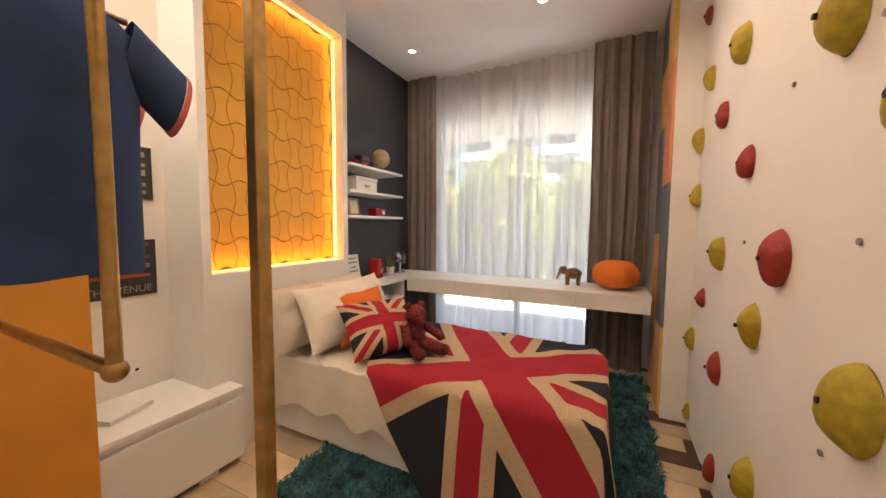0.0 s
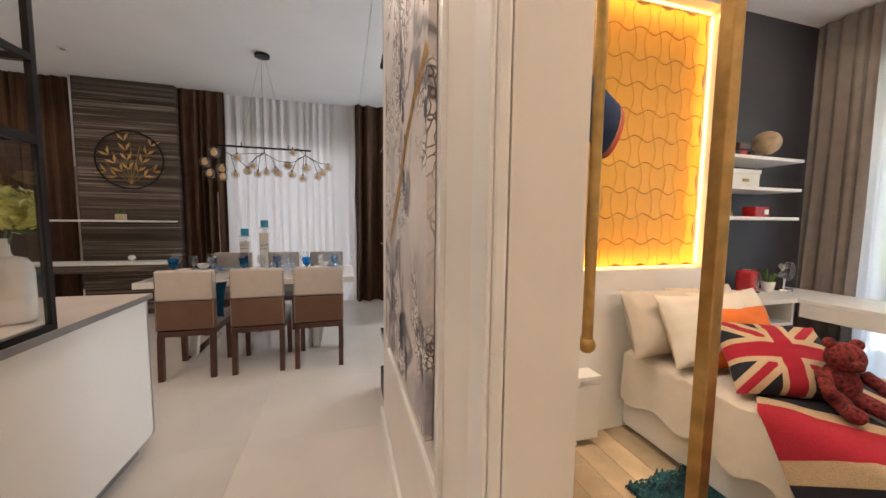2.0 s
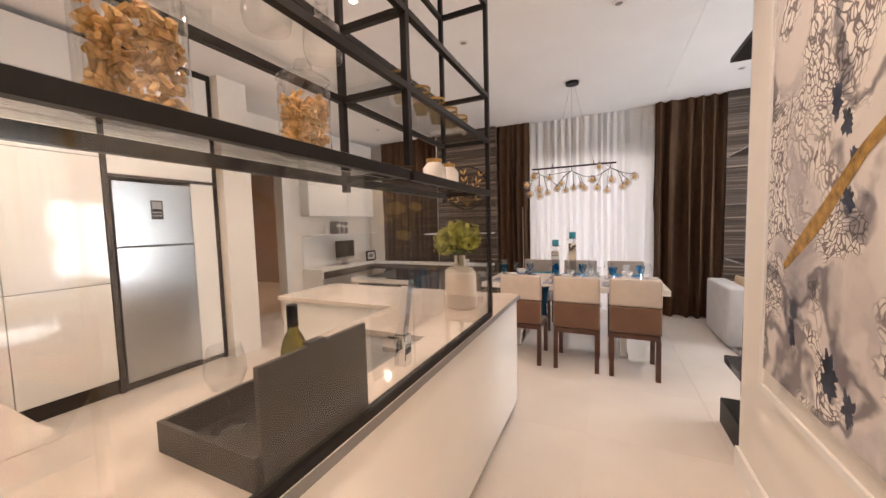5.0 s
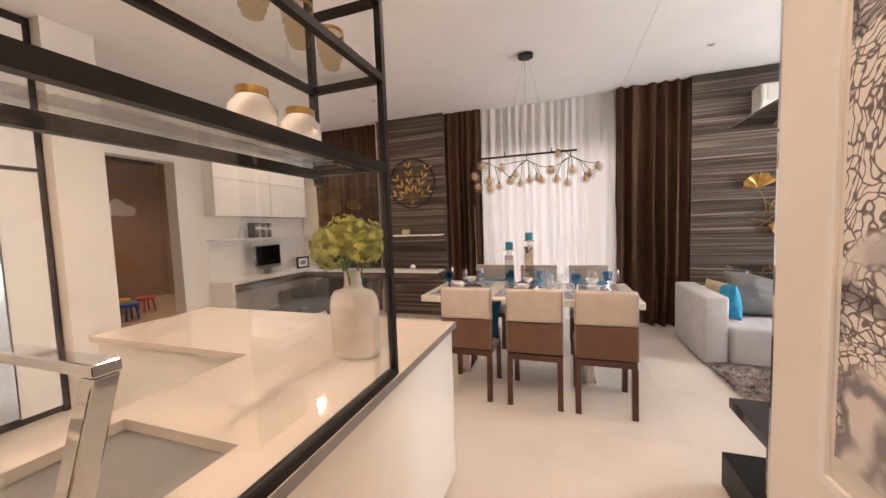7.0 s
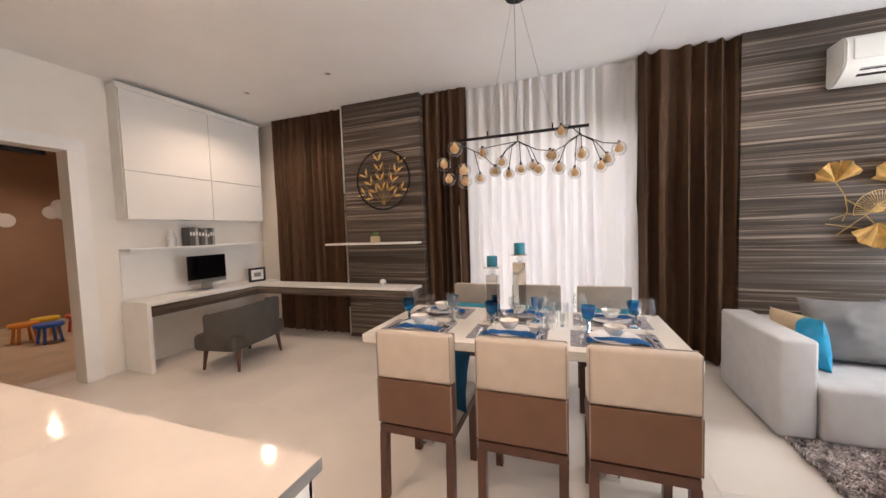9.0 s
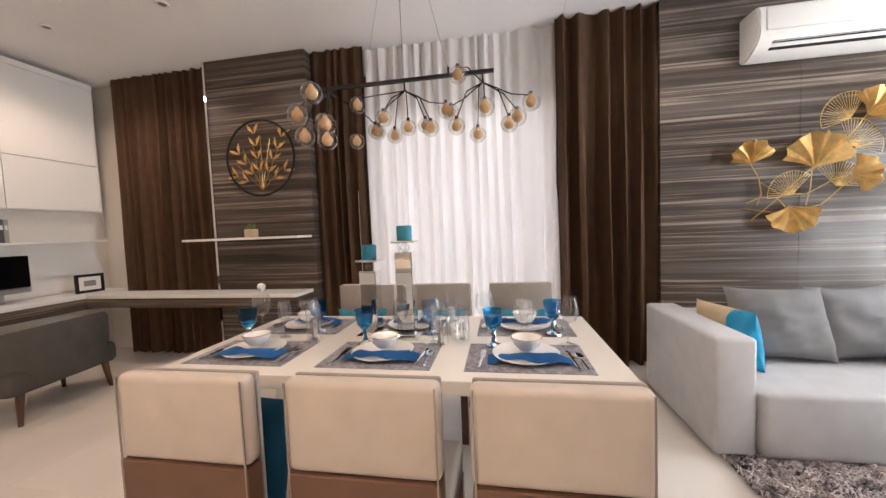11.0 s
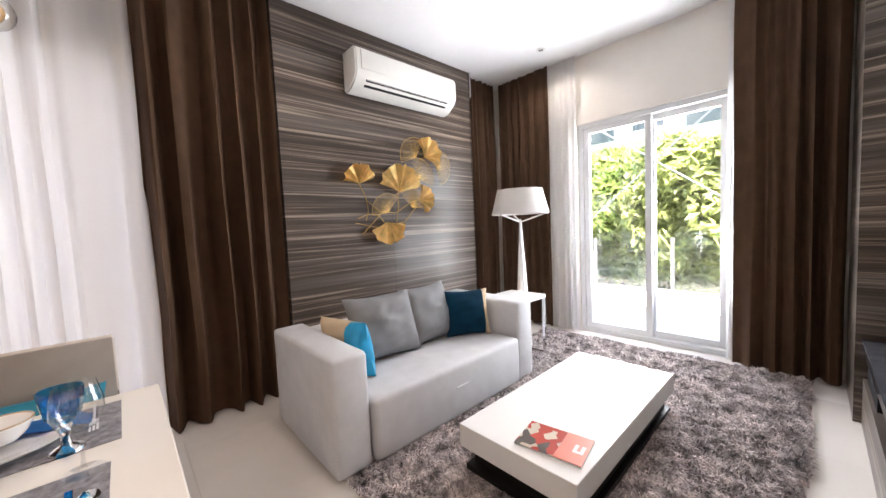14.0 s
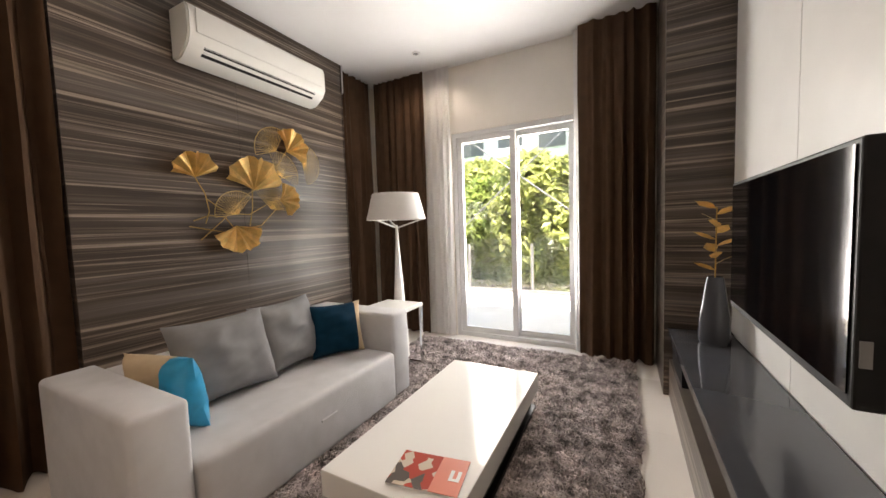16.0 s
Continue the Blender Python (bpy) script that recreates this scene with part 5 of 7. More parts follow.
for a in (0, 1.6, 3.1, 4.7):
    tube((0, 0, 0.2), (0.05 * math.cos(a), 0.06 * math.sin(a), 0.40), 0.004, seg=6, bm=bm)
part("stems", bm, M_STEM, va)
rnd = random.Random(7)
for cx, cy, cz, r in ((0.0, 0.06, 0.44, 0.075), (0.03, -0.07, 0.43, 0.08), (-0.05, -0.01, 0.46, 0.075), (0.02, 0.0, 0.48, 0.07), (-0.03, -0.12, 0.40, 0.06)):
    verts, faces = [], []
    for _ in range(170):
        d = Vector((rnd.gauss(0, 1), rnd.gauss(0, 1), rnd.gauss(0, 1))).normalized()
        c = Vector((cx, cy, cz)) + d * r * rnd.uniform(0.75, 1.12) * (1 + 0.35 * noise.noise(d * 2.2 + Vector((cx * 40, cy * 40, 0))))
        q = d.to_track_quat("Z", "Y").to_matrix() @ Euler((rnd.uniform(-.5, .5), rnd.uniform(-.5, .5), rnd.uniform(0, 6))).to_matrix()
        s = rnd.uniform(0.014, 0.024)
        k = len(verts)
        verts += [c + q @ Vector(p_) for p_ in ((-s, 0, 0), (0, -s * .8, .004), (s, 0, 0), (0, s * .8, .004))]
        faces.append((k, k + 1, k + 2, k + 3))
    me = bpy.data.meshes.new("flower_head")
    me.from_pydata(verts, [], faces)
    me.materials.append(M_PETAL)
    o = new("flower_head", me)
    o.parent = va
island_tint(M_PETAL)
for a, l in ((0.4, 0.13), (2.2, 0.12), (3.9, 0.14), (5.2, 0.13), (1.5, 0.12)):
    bm = bmesh.new()
    bm.faces.new([bm.verts.new(v) for v in ((0.02, 0, 0.37), (l * 0.55, -0.03, 0.385), (l, 0, 0.35), (l * 0.55, 0.03, 0.385))])
    bmesh.ops.solidify(bm, geom=list(bm.faces), thickness=0.001)
    bm.transform(pose(0, 0, 0, 0, 0, math.degrees(a)))
    part("leaf", bm, M_STEM, va)
# counter return with a hob, in the kitchen
ko = thing("hob_counter", "white kitchen counter with a black glass hob", "counter", (0, 0, 0))
part("body", box(1.25, 1.85, -3.0, -0.52, 0.0, 0.865), M_LACQ, ko)
part("worktop", box(1.22, 1.87, -3.05, -0.487, 0.875, 0.905), M_TOP, ko)
part("hob", box(1.30, 1.80, -1.7, -0.88, 0.9052, 0.91), M_TV, ko)
pan = thing("frying_pan", "dark frying pan with a long handle on the hob", "pan", (1.50, -1.15, 0.9105))
part("pan", lathe([(0, 0), (0.11, 0), (0.13, 0.045), (0.127, 0.045), (0.108, 0.004), (0, 0.004)], 28), M_BLACK, pan, smooth=True)
part("handle", bar((-0.12, 0.02, 0.04), (-0.30, 0.06, 0.065), 0.018), M_LEG, pan)

# tall units round the fridge
fu = thing("tall_cabinet", "white gloss tall kitchen units with dark frames", "cabinet", (0, 0, 0))
part("side_frame", box(-0.87, -0.83, -3.74, -3.10, 0.0, CEIL - 0.003), M_TRAY, fu)
part("side_frame", box(0.06, 0.10, -3.74, -3.10, 0.0, CEIL - 0.003), M_TRAY, fu)
part("filler", box(-0.829, -0.60, -3.74, -3.11, 0.06, 1.93), M_LACQ, fu)
part("top_frame", box(-0.829, 0.059, -3.74, -3.10, 3.04, CEIL - 0.003), M_TRAY, fu)
part("shelf_frame", box(-0.829, 0.059, -3.74, -3.10, 1.935, 1.96), M_TRAY, fu)
part("over_door", box(-0.828, 0.058, -3.70, -3.105, 1.962, 3.038), M_LACQ, fu)
part("plinth", box(-0.829, 0.059, -3.74, -3.13, 0.0, 0.058), M_TRAY, fu)
for i, (x0, x1) in enumerate(((0.104, 0.70), (0.706, 1.30), (1.306, 1.90), (1.906, 2.96))):
    cu = thing("tall_cabinet", "white gloss tall kitchen cupboard", "cabinet", (0, 0, 0), group="tall cupboards")
    for z0, z1 in ((0.14, 1.0), (1.006, 2.085), (2.091, 3.05)):
        part("door", box(x0, x1, -3.70, -3.105, z0, z1, 0.002), M_LACQ, cu)
    part("plinth", box(x0, x1, -3.70, -3.14, 0.0, 0.139), M_TRAY, cu)
fr = thing("refrigerator", "two-door brushed steel refrigerator", "refrigerator", (0, 0, 0.0585))
part("body", box(-0.585, 0.045, -3.72, -3.15, 0, 1.84), M_GREY, fr)
part("freezer_door", box(-0.588, 0.048, -3.149, -3.09, 1.255, 1.84, 0.006), M_STEEL, fr)
part("fridge_door", box(-0.588, 0.048, -3.149, -3.09, 0.02, 1.245, 0.006), M_STEEL, fr)
part("energy_label", box(-0.33, -0.23, -3.0895, -3.088, 1.50, 1.68), M_BLACK, fr)
bm = box(-0.32, -0.24, -3.0875, -3.087, 1.60, 1.67)
box(-0.32, -0.24, -3.0875, -3.087, 1.56, 1.57, bm=bm)
box(-0.32, -0.24, -3.0875, -3.087, 1.53, 1.54, bm=bm)
part("label_bars", bm, M_GREY, fr)
# partition and opening to the play room
setting("partition", box(-1.20, -0.873, -3.80, -2.98, 0, CEIL - 0.002), M_WALL, "cream painted partition beside the kitchen", "wall")
bm = box(-2.44, -2.30, -3.799, -3.765, 0, 2.30)
box(-2.44, -1.22, -3.799, -3.765, 2.301, 2.42, bm=bm)
setting("door_trim", bm, M_SATIN, "white door surround", "trim")
gd = thing("glass_partition", "black-framed glass door standing open", "door", (0, 0, 0), kind="structure")
for x in (-1.62, -1.30):
    part("stile", box(x - 0.025, x + 0.025, -4.12, -4.08, 0, 2.28), M_BLACK, gd)
part("top_rail", box(-2.28, -1.2, -4.12, -4.08, 2.281, 2.33), M_BLACK, gd)
part("mid_rail", box(-1.594, -1.326, -4.12, -4.08, 1.9, 1.94), M_BLACK, gd)
M_TERRA = mat("terracotta_wall", (0.36, 0.22, 0.14), 0.7, var=0.05, scale=2)
M_PLAYF = mat("warm_play_floor", (0.55, 0.42, 0.30), 0.4, var=0.08, scale=3)
setting("floor_playroom", box(-4.9, 0, -8.2, -4.401, -0.2, -0.002), M_PLAYF, "warm beige play room floor", "floor")
setting("wall_playroom", box(-4.9, 0, -8.4, -8.2, 0, CEIL), M_TERRA, "terracotta wall with white clouds", "wall")
wall("wall_playroom_side", box(-5.1, -4.9, -8.4, -4.4, 0, CEIL), M_TERRA, "terracotta painted play room wall")
wall("wall_playroom_east", box(0, 0.2, -8.4, -3.9, 0, CEIL), M_WALL)
setting("ceiling_playroom", box(-5.1, 0.2, -8.4, -6.601, CEIL, CEIL + 0.2), M_CEIL, "white painted plaster ceiling", "ceiling")
for x, z in ((-3.2, 1.85), (-2.5, 2.15), (-4.1, 2.0)):
    bm = bmesh.new()
    for dx, dz, r in ((0, 0, 0.16), (0.17, -0.03, 0.12), (-0.17, -0.03, 0.12), (0.05, 0.1, 0.12)):
        ball((x + dx, -8.19, z + dz), r, bm=bm, scale=(1, 0.1, 1))
    tagged(part("cloud_decal", bm, M_WHITE, smooth=True), "white cloud shape on the terracotta wall", "wall art", "clouds")
for i, (x, y, c) in enumerate(((-3.5, -6.6, (0.6, 0.08, 0.04)), (-3.2, -6.8, (0.75, 0.5, 0.05)), (-2.9, -6.6, (0.7, 0.25, 0.03)), (-3.0, -6.2, (0.03, 0.12, 0.5)))):
    m = mat("toy_plastic", c, 0.4)
    ob = thing("toy_stool", "small bright plastic play stool", "stool", (x, y, 0), group="toy stools")
    part("seat", lathe([(0, 0.23), (0.15, 0.23), (0.16, 0.26), (0.15, 0.28), (0, 0.28)], 20), m, ob, smooth=True)
    for a in (45, 135, 225, 315):
        part("leg", tube((0.13 * math.cos(radians(a)), 0.13 * math.sin(radians(a)), 0), (0.10 * math.cos(radians(a)), 0.10 * math.sin(radians(a)), 0.232), 0.018), m, ob)

# study corner
sc = thing("wall_cabinet", "white gloss wall cabinets above the desk", "cabinet", (0, 0, 0))
part("body", box(-4.40, -2.66, -3.798, -3.63, 1.64, 3.06), M_SATIN, sc)
for x0, x1 in ((-4.395, -3.613), (-3.607, -2.665)):
    for z0, z1 in ((1.645, 2.15), (2.156, 3.0)):
        part("door", box(x0, x1, -3.629, -3.60, z0, z1, 0.002), M_LACQ, sc)
part("cornice", box(-4.40, -2.64, -3.64, -3.595, 3.001, 3.06), M_SATIN, sc)
tagged(part("wall_shelf", box(-4.42, -2.66, -3.798, -3.60, 1.30, 1.322, 0.002), M_SATIN), "thin white shelf under the wall cabinets", "shelf")
setting("splash_panel", box(-4.42, -2.66, -3.799, -3.79, 0.78, 1.299), M_LACQ, "white fluted glass back panel", "panel")
sd2 = thing("study_desk", "white study desk with streaked wood drawer fascia", "desk", (0, 0, 0))
part("top", box(-4.42, -2.64, -3.788, -3.36, 0.715, 0.755, 0.002), M_SATIN, sd2)
part("side", box(-2.68, -2.64, -3.788, -3.37, 0, 0.714), M_SATIN, sd2)
part("fascia", box(-4.42, -2.682, -3.39, -3.37, 0.60, 0.714), M_STRIPE, sd2)
mo = thing("desktop_computer", "slim black-screened aluminium desktop computer", "computer", (-3.46, -3.58, 0.756))
part("screen", box(-0.245, 0.245, -0.012, 0.012, 0.14, 0.44, 0.004), M_TV, mo)
part("chin", box(-0.245, 0.245, -0.012, 0.013, 0.09, 0.139, 0.004), M_STEEL, mo)
part("stand", box(-0.07, 0.07, -0.03, -0.02, 0, 0.2), M_STEEL, mo)
part("foot", box(-0.09, 0.09, -0.09, 0.08, 0, 0.008, 0.003), M_STEEL, mo)
kb = thing("keyboard", "thin white computer keyboard on the desk", "keyboard", (-3.52, -3.44, 0.756))
part("case", box(-0.15, 0.15, -0.05, 0.05, 0, 0.008), M_ALU, kb)
pf = thing("photo_frame", "dark photo frame with a white mount", "picture frame", (-4.15, -3.52, 0.756), 168)
bm = frame_rect(-0.12, 0.12, 0, 0.20, 0.028, -0.012, 0.012)
part("frame", bm, M_BLACK, pf)
part("mount", box(-0.092, 0.092, -0.006, 0.0, 0.028, 0.172), M_PAPER, pf)
part("print", box(-0.05, 0.05, -0.0085, -0.0065, 0.07, 0.13), M_GREY, pf)
part("print", box(-0.05, 0.05, 0.0005, 0.002, 0.07, 0.13), M_GREY, pf)
rnd = random.Random(3)
x = -3.62
for i in range(9):
    w, h = rnd.uniform(0.028, 0.045), rnd.uniform(0.19, 0.24)
    m = mat("book_cover", (rnd.uniform(0.02, 0.10),) * 3, 0.5) if i % 3 else mat("book_cover", (0.35, 0.33, 0.30), 0.5)
    b = thing("book", "dark bound book standing on the shelf", "book", (x, -3.69, 1.3225), group="books on the shelf")
    part("cover", box(0, w, -0.08, 0.07, 0, h, 0.002), m, b)
    part("spine_label", box(w * 0.2, w * 0.8, 0.0705, 0.072, h * 0.55, h * 0.75), M_PAPER, b)
    x += w + 0.001
ln = thing("glass_lantern", "small glass lantern on the shelf", "lantern", (-3.12, -3.68, 1.3225))
part("glass", lathe([(0, 0), (0.05, 0), (0.055, 0.1), (0.03, 0.16), (0.03, 0.19)], 18), M_WINE, ln, smooth=True)
part("candle", tube((0, 0, 0.002), (0, 0, 0.09), 0.03), M_CHINA, ln)
M_TAUPE = mat("olive_grey_felt", (0.075, 0.068, 0.058), 0.85, var=0.08, scale=10, bump=0.2, bscale=400)
ar = thing("tub_chair", "grey-brown upholstered tub chair on dark legs", "chair", (-3.24, -2.76, 0), 8)
bm = bmesh.new()
n, rings = 22, []
for i in range(n + 1):
    a = radians(-8 + 196 * i / n)
    ring = []
    for k, (r, z) in enumerate(((0.30, 0.24), (0.36, 0.25), (0.40, 0.45), (0.405, 0.66), (0.385, 0.70), (0.35, 0.69), (0.32, 0.45))):
        top = 0.86 + 0.14 * math.sin(max(0, min(math.pi, a)))
        ring.append(bm.verts.new((1.18 * r * math.cos(a), 0.80 * r * math.sin(a), 0.24 + (z - 0.24) * top)))
    rings.append(ring)
for a, b in zip(rings, rings[1:]):
    for k in range(7):
        j = (k + 1) % 7
        bm.faces.new((a[k], a[j], b[j], b[k]))
bm.faces.new(rings[0])
bm.faces.new(rings[-1][::-1])
part("backrest", bm, M_TAUPE, ar, smooth=True)
part("seat", box(-0.40, 0.40, -0.28, 0.25, 0.22, 0.40, 0.05, 3), M_TAUPE, ar, smooth=True)
for x, y in ((-0.33, -0.22), (0.33, -0.22), (-0.33, 0.22), (0.33, 0.22)):
    part("leg", tube((x, y, 0), (x * 0.92, y * 0.92, 0.23), 0.014, 0.026), M_LEG, ar)

# painting with moulding, skirting and door surround
M_ART = bpy.data.materials.new("fluid_ink_canvas")
M_ART.use_nodes = True
nt = M_ART.node_tree
N, L = nt.nodes, nt.links
pb = N["Principled BSDF"]
pb.inputs["Roughness"].default_value = 0.45
tc = N.new("ShaderNodeTexCoord")
warp = N.new("ShaderNodeTexNoise")
warp.inputs["Scale"].default_value, warp.inputs["Detail"].default_value = 2.2, 4
L.new(tc.outputs["Object"], warp.inputs["Vector"])
add = N.new("ShaderNodeVectorMath")
add.operation = "MULTIPLY_ADD"
add.inputs[1].default_value = (0.55, 0.55, 0.9)
L.new(warp.outputs["Color"], add.inputs[0])
L.new(tc.outputs["Object"], add.inputs[2])
wash = N.new("ShaderNodeTexNoise")
wash.inputs["Scale"].default_value, wash.inputs["Detail"].default_value = 1.6, 7
L.new(add.outputs[0], wash.inputs["Vector"])
r1 = N.new("ShaderNodeValToRGB")
els = r1.color_ramp.elements
els[0].position, els[0].color = 0.27, (0.14, 0.15, 0.20, 1)
els[1].position, els[1].color = 0.60, (0.74, 0.70, 0.67, 1)
e = els.new(0.37)
e.color = (0.46, 0.43, 0.44, 1)
e = els.new(0.45)
e.color = (0.66, 0.62, 0.60, 1)
L.new(wash.outputs["Fac"], r1.inputs["Fac"])
cells = N.new("ShaderNodeTexVoronoi")
cells.feature = "DISTANCE_TO_EDGE"
cells.inputs["Scale"].default_value = 27
L.new(add.outputs[0], cells.inputs["Vector"])
r2 = N.new("ShaderNodeValToRGB")
r2.color_ramp.elements[0].position, r2.color_ramp.elements[0].color = 0.05, (0.15, 0.12, 0.12, 1)
r2.color_ramp.elements[1].position, r2.color_ramp.elements[1].color = 0.13, (0.80, 0.77, 0.73, 1)
L.new(cells.outputs["Distance"], r2.inputs["Fac"])
zone = N.new("ShaderNodeTexNoise")
zone.inputs["Scale"].default_value, zone.inputs["Detail"].default_value = 2.8, 2
L.new(add.outputs[0], zone.inputs["Vector"])
zr = N.new("ShaderNodeValToRGB")
zr.color_ramp.elements[0].position, zr.color_ramp.elements[1].position = 0.47, 0.55
L.new(zone.outputs["Fac"], zr.inputs["Fac"])
mx = N.new("ShaderNodeMixRGB")
L.new(zr.outputs["Color"], mx.inputs["Fac"])
L.new(r1.outputs["Color"], mx.inputs["Color1"])
L.new(r2.outputs["Color"], mx.inputs["Color2"])
vein = N.new("ShaderNodeTexNoise")
vein.inputs["Scale"].default_value, vein.inputs["Detail"].default_value = 1.3, 3
L.new(add.outputs[0], vein.inputs["Vector"])
vr = N.new("ShaderNodeValToRGB")
vr.color_ramp.elements[0].position, vr.color_ramp.elements[0].color = 0.008, (0.16, 0.15, 0.19, 1)
vr.color_ramp.elements[1].position, vr.color_ramp.elements[1].color = 0.03, (1, 1, 1, 1)
vs_ = N.new("ShaderNodeMath")
vs_.operation, vs_.inputs[1].default_value = "SUBTRACT", 0.5
L.new(vein.outputs["Fac"], vs_.inputs[0])
va_ = N.new("ShaderNodeMath")
va_.operation = "ABSOLUTE"
L.new(vs_.outputs[0], va_.inputs[0])
L.new(va_.outputs[0], vr.inputs["Fac"])
mu = N.new("ShaderNodeMixRGB")
mu.blend_type = "MULTIPLY"
mu.inputs["Fac"].default_value = 0.8
L.new(mx.outputs["Color"], mu.inputs["Color1"])
L.new(vr.outputs["Color"], mu.inputs["Color2"])
pool = N.new("ShaderNodeTexNoise")
pool.inputs["Scale"].default_value, pool.inputs["Detail"].default_value = 3.0, 5
off = N.new("ShaderNodeVectorMath")
off.operation, off.inputs[1].default_value = "ADD", (4.2, 0.0, 1.7)
L.new(add.outputs[0], off.inputs[0])
L.new(off.outputs[0], pool.inputs["Vector"])
pr = N.new("ShaderNodeValToRGB")
pr.color_ramp.elements[0].position, pr.color_ramp.elements[1].position = 0.635, 0.70
L.new(pool.outputs["Fac"], pr.inputs["Fac"])
inky = N.new("ShaderNodeMixRGB")
inky.inputs["Color2"].default_value = (0.035, 0.045, 0.08, 1)
L.new(pr.outputs["Color"], inky.inputs["Fac"])
L.new(mu.outputs["Color"], inky.inputs["Color1"])
L.new(inky.outputs["Color"], pb.inputs["Base Color"])
pt = thing("abstract_painting", "abstract ink and gold fluid painting on the wall", "painting", (-0.025, 1.478, 0.72))
part("canvas", box(-0.47, 0.47, -0.004, 0.019, 0, 2.05), M_ART, pt)
bm = bmesh.new()
pts = [(-0.30, 0.50), (-0.22, 0.565), (-0.13, 0.635), (-0.03, 0.713), (0.07, 0.81), (0.168, 0.898), (0.29, 0.978), (0.414, 1.034), (0.468, 1.052)]
wid = [0.012, 0.022, 0.028, 0.028, 0.024, 0.02, 0.018, 0.018, 0.026]
rows = [(bm.verts.new((x - w * 0.6, -0.0055, z + w)), bm.verts.new((x + w * 0.6, -0.0055, z - w))) for (x, z), w in zip(pts, wid)]
for a, b in zip(rows, rows[1:]):
    bm.faces.new((a[0], a[1], b[1], b[0]))
M_GILT = mat("gilt_paint", (0.50, 0.29, 0.06), 0.45, 0.3, var=0.25, scale=30, bump=0.3, bscale=120)
part("gold_stroke", bm, M_GILT, pt)
M_INK = mat("blue_black_ink", (0.035, 0.045, 0.08), 0.4, var=0.4, scale=20)
for bx, bz, br in ((0.03, 1.08, 0.05), (0.08, 1.0, 0.045), (0.12, 0.88, 0.04), (0.10, 0.76, 0.045), (-0.21, 0.24, 0.045), (0.06, 0.165, 0.075), (0.16, 0.11, 0.05), (0.43, 0.19, 0.035), (0.45, 0.90, 0.03), (0.42, 1.22, 0.035)):
    bm = bmesh.new()
    ring = []
    for i in range(40):
        a = 2 * math.pi * i / 40
        r = br * (0.75 + 0.5 * noise.noise(Vector((math.cos(a) * 1.3, math.sin(a) * 1.3, bx * 13))) + 0.45 * noise.noise(Vector((math.cos(a) * 4, math.sin(a) * 4, bz * 9))))
        ring.append(bm.verts.new((bx + r * (math.cos(a) * 0.8 - 0.35 * math.sin(a)), -0.005, bz + r * (math.sin(a) * 1.25 + 0.2 * math.cos(a)))))
    bm.faces.new(ring)
    part("ink_blot", bm, M_INK, pt)
bm = frame_rect(-0.56, 0.56, -0.13, 2.2, 0.03, 0.008, 0.0215)
part("moulding", bm, M_SATIN, pt)
bm = box(0.775, 0.871, 1.474, 1.4985, 0.0, 2.13, 0.006)
box(0.805, 0.871, 1.464, 1.4735, 0.0, 2.13, 0.004, bm=bm)
setting("door_architrave", bm, M_SATIN, "white moulded door surround", "trim")
setting("baseboard", box(-0.86, 0.774, 1.478, 1.4985, 0, 0.12, 0.005), M_SATIN, "white moulded skirting board", "trim")
setting("wall_end_strip", box(-0.885, -0.8605, 1.505, 1.62, 0, CEIL - 0.003), M_CHROME, "polished steel strip on the wall end", "trim")

# ---- bedroom ----
def flag_colours(m, half_s, half_l, red_w, white_w, diag_r, diag_w, coords="UV", axes="xy"):
    """A crossed banner: red cross edged in cream over red and cream diagonals on navy; coordinates in metres from the middle."""
    nt = m.node_tree
    N, L = nt.nodes, nt.links
    tc = N.new("ShaderNodeTexCoord")
    sp = N.new("ShaderNodeSeparateXYZ")
    L.new(tc.outputs[coords], sp.inputs[0])
    a, b = [sp.outputs["XYZ".index(c.upper())] for c in axes]

    def op(kind, p, q=None):
        n = N.new("ShaderNodeMath")
        n.operation = kind
        for i, s in enumerate((p, q)):
            if s is None:
                continue
            if isinstance(s, (int, float)):
                n.inputs[i].default_value = s
            else:
                L.new(s, n.inputs[i])
        return n.outputs[0]

    cross = op("MINIMUM", op("ABSOLUTE", a), op("ABSOLUTE", b))
    length = math.hypot(half_s, half_l)
    d1 = op("ABSOLUTE", op("DIVIDE", op("SUBTRACT", op("MULTIPLY", op("ABSOLUTE", a), half_l), op("MULTIPLY", op("ABSOLUTE", b), half_s)), length))
    col = None

    def layer(under, mask, c):
        n = N.new("ShaderNodeMixRGB")
        L.new(mask, n.inputs["Fac"])
        if isinstance(under, tuple):
            n.inputs["Color1"].default_value = under
        else:
            L.new(under, n.inputs["Color1"])
        n.inputs["Color2"].default_value = c
        return n.outputs[0]

    navy, cream, red = (0.012, 0.014, 0.026, 1), (0.50, 0.38, 0.24, 1), (0.36, 0.012, 0.03, 1)
    col = layer(navy, op("LESS_THAN", d1, diag_w), cream)
    col = layer(col, op("LESS_THAN", d1, diag_r), red)
    col = layer(col, op("LESS_THAN", cross, white_w), cream)
    col = layer(col, op("LESS_THAN", cross, red_w), red)
    fine = N.new("ShaderNodeTexNoise")
    fine.inputs["Scale"].default_value = 180
    mx = N.new("ShaderNodeMixRGB")
    mx.blend_type = "OVERLAY"
    mx.inputs["Fac"].default_value = 0.35
    L.new(col, mx.inputs["Color1"])
    L.new(fine.outputs["Fac"], mx.inputs["Color2"])
    L.new(mx.outputs[0], N["Principled BSDF"].inputs["Base Color"])


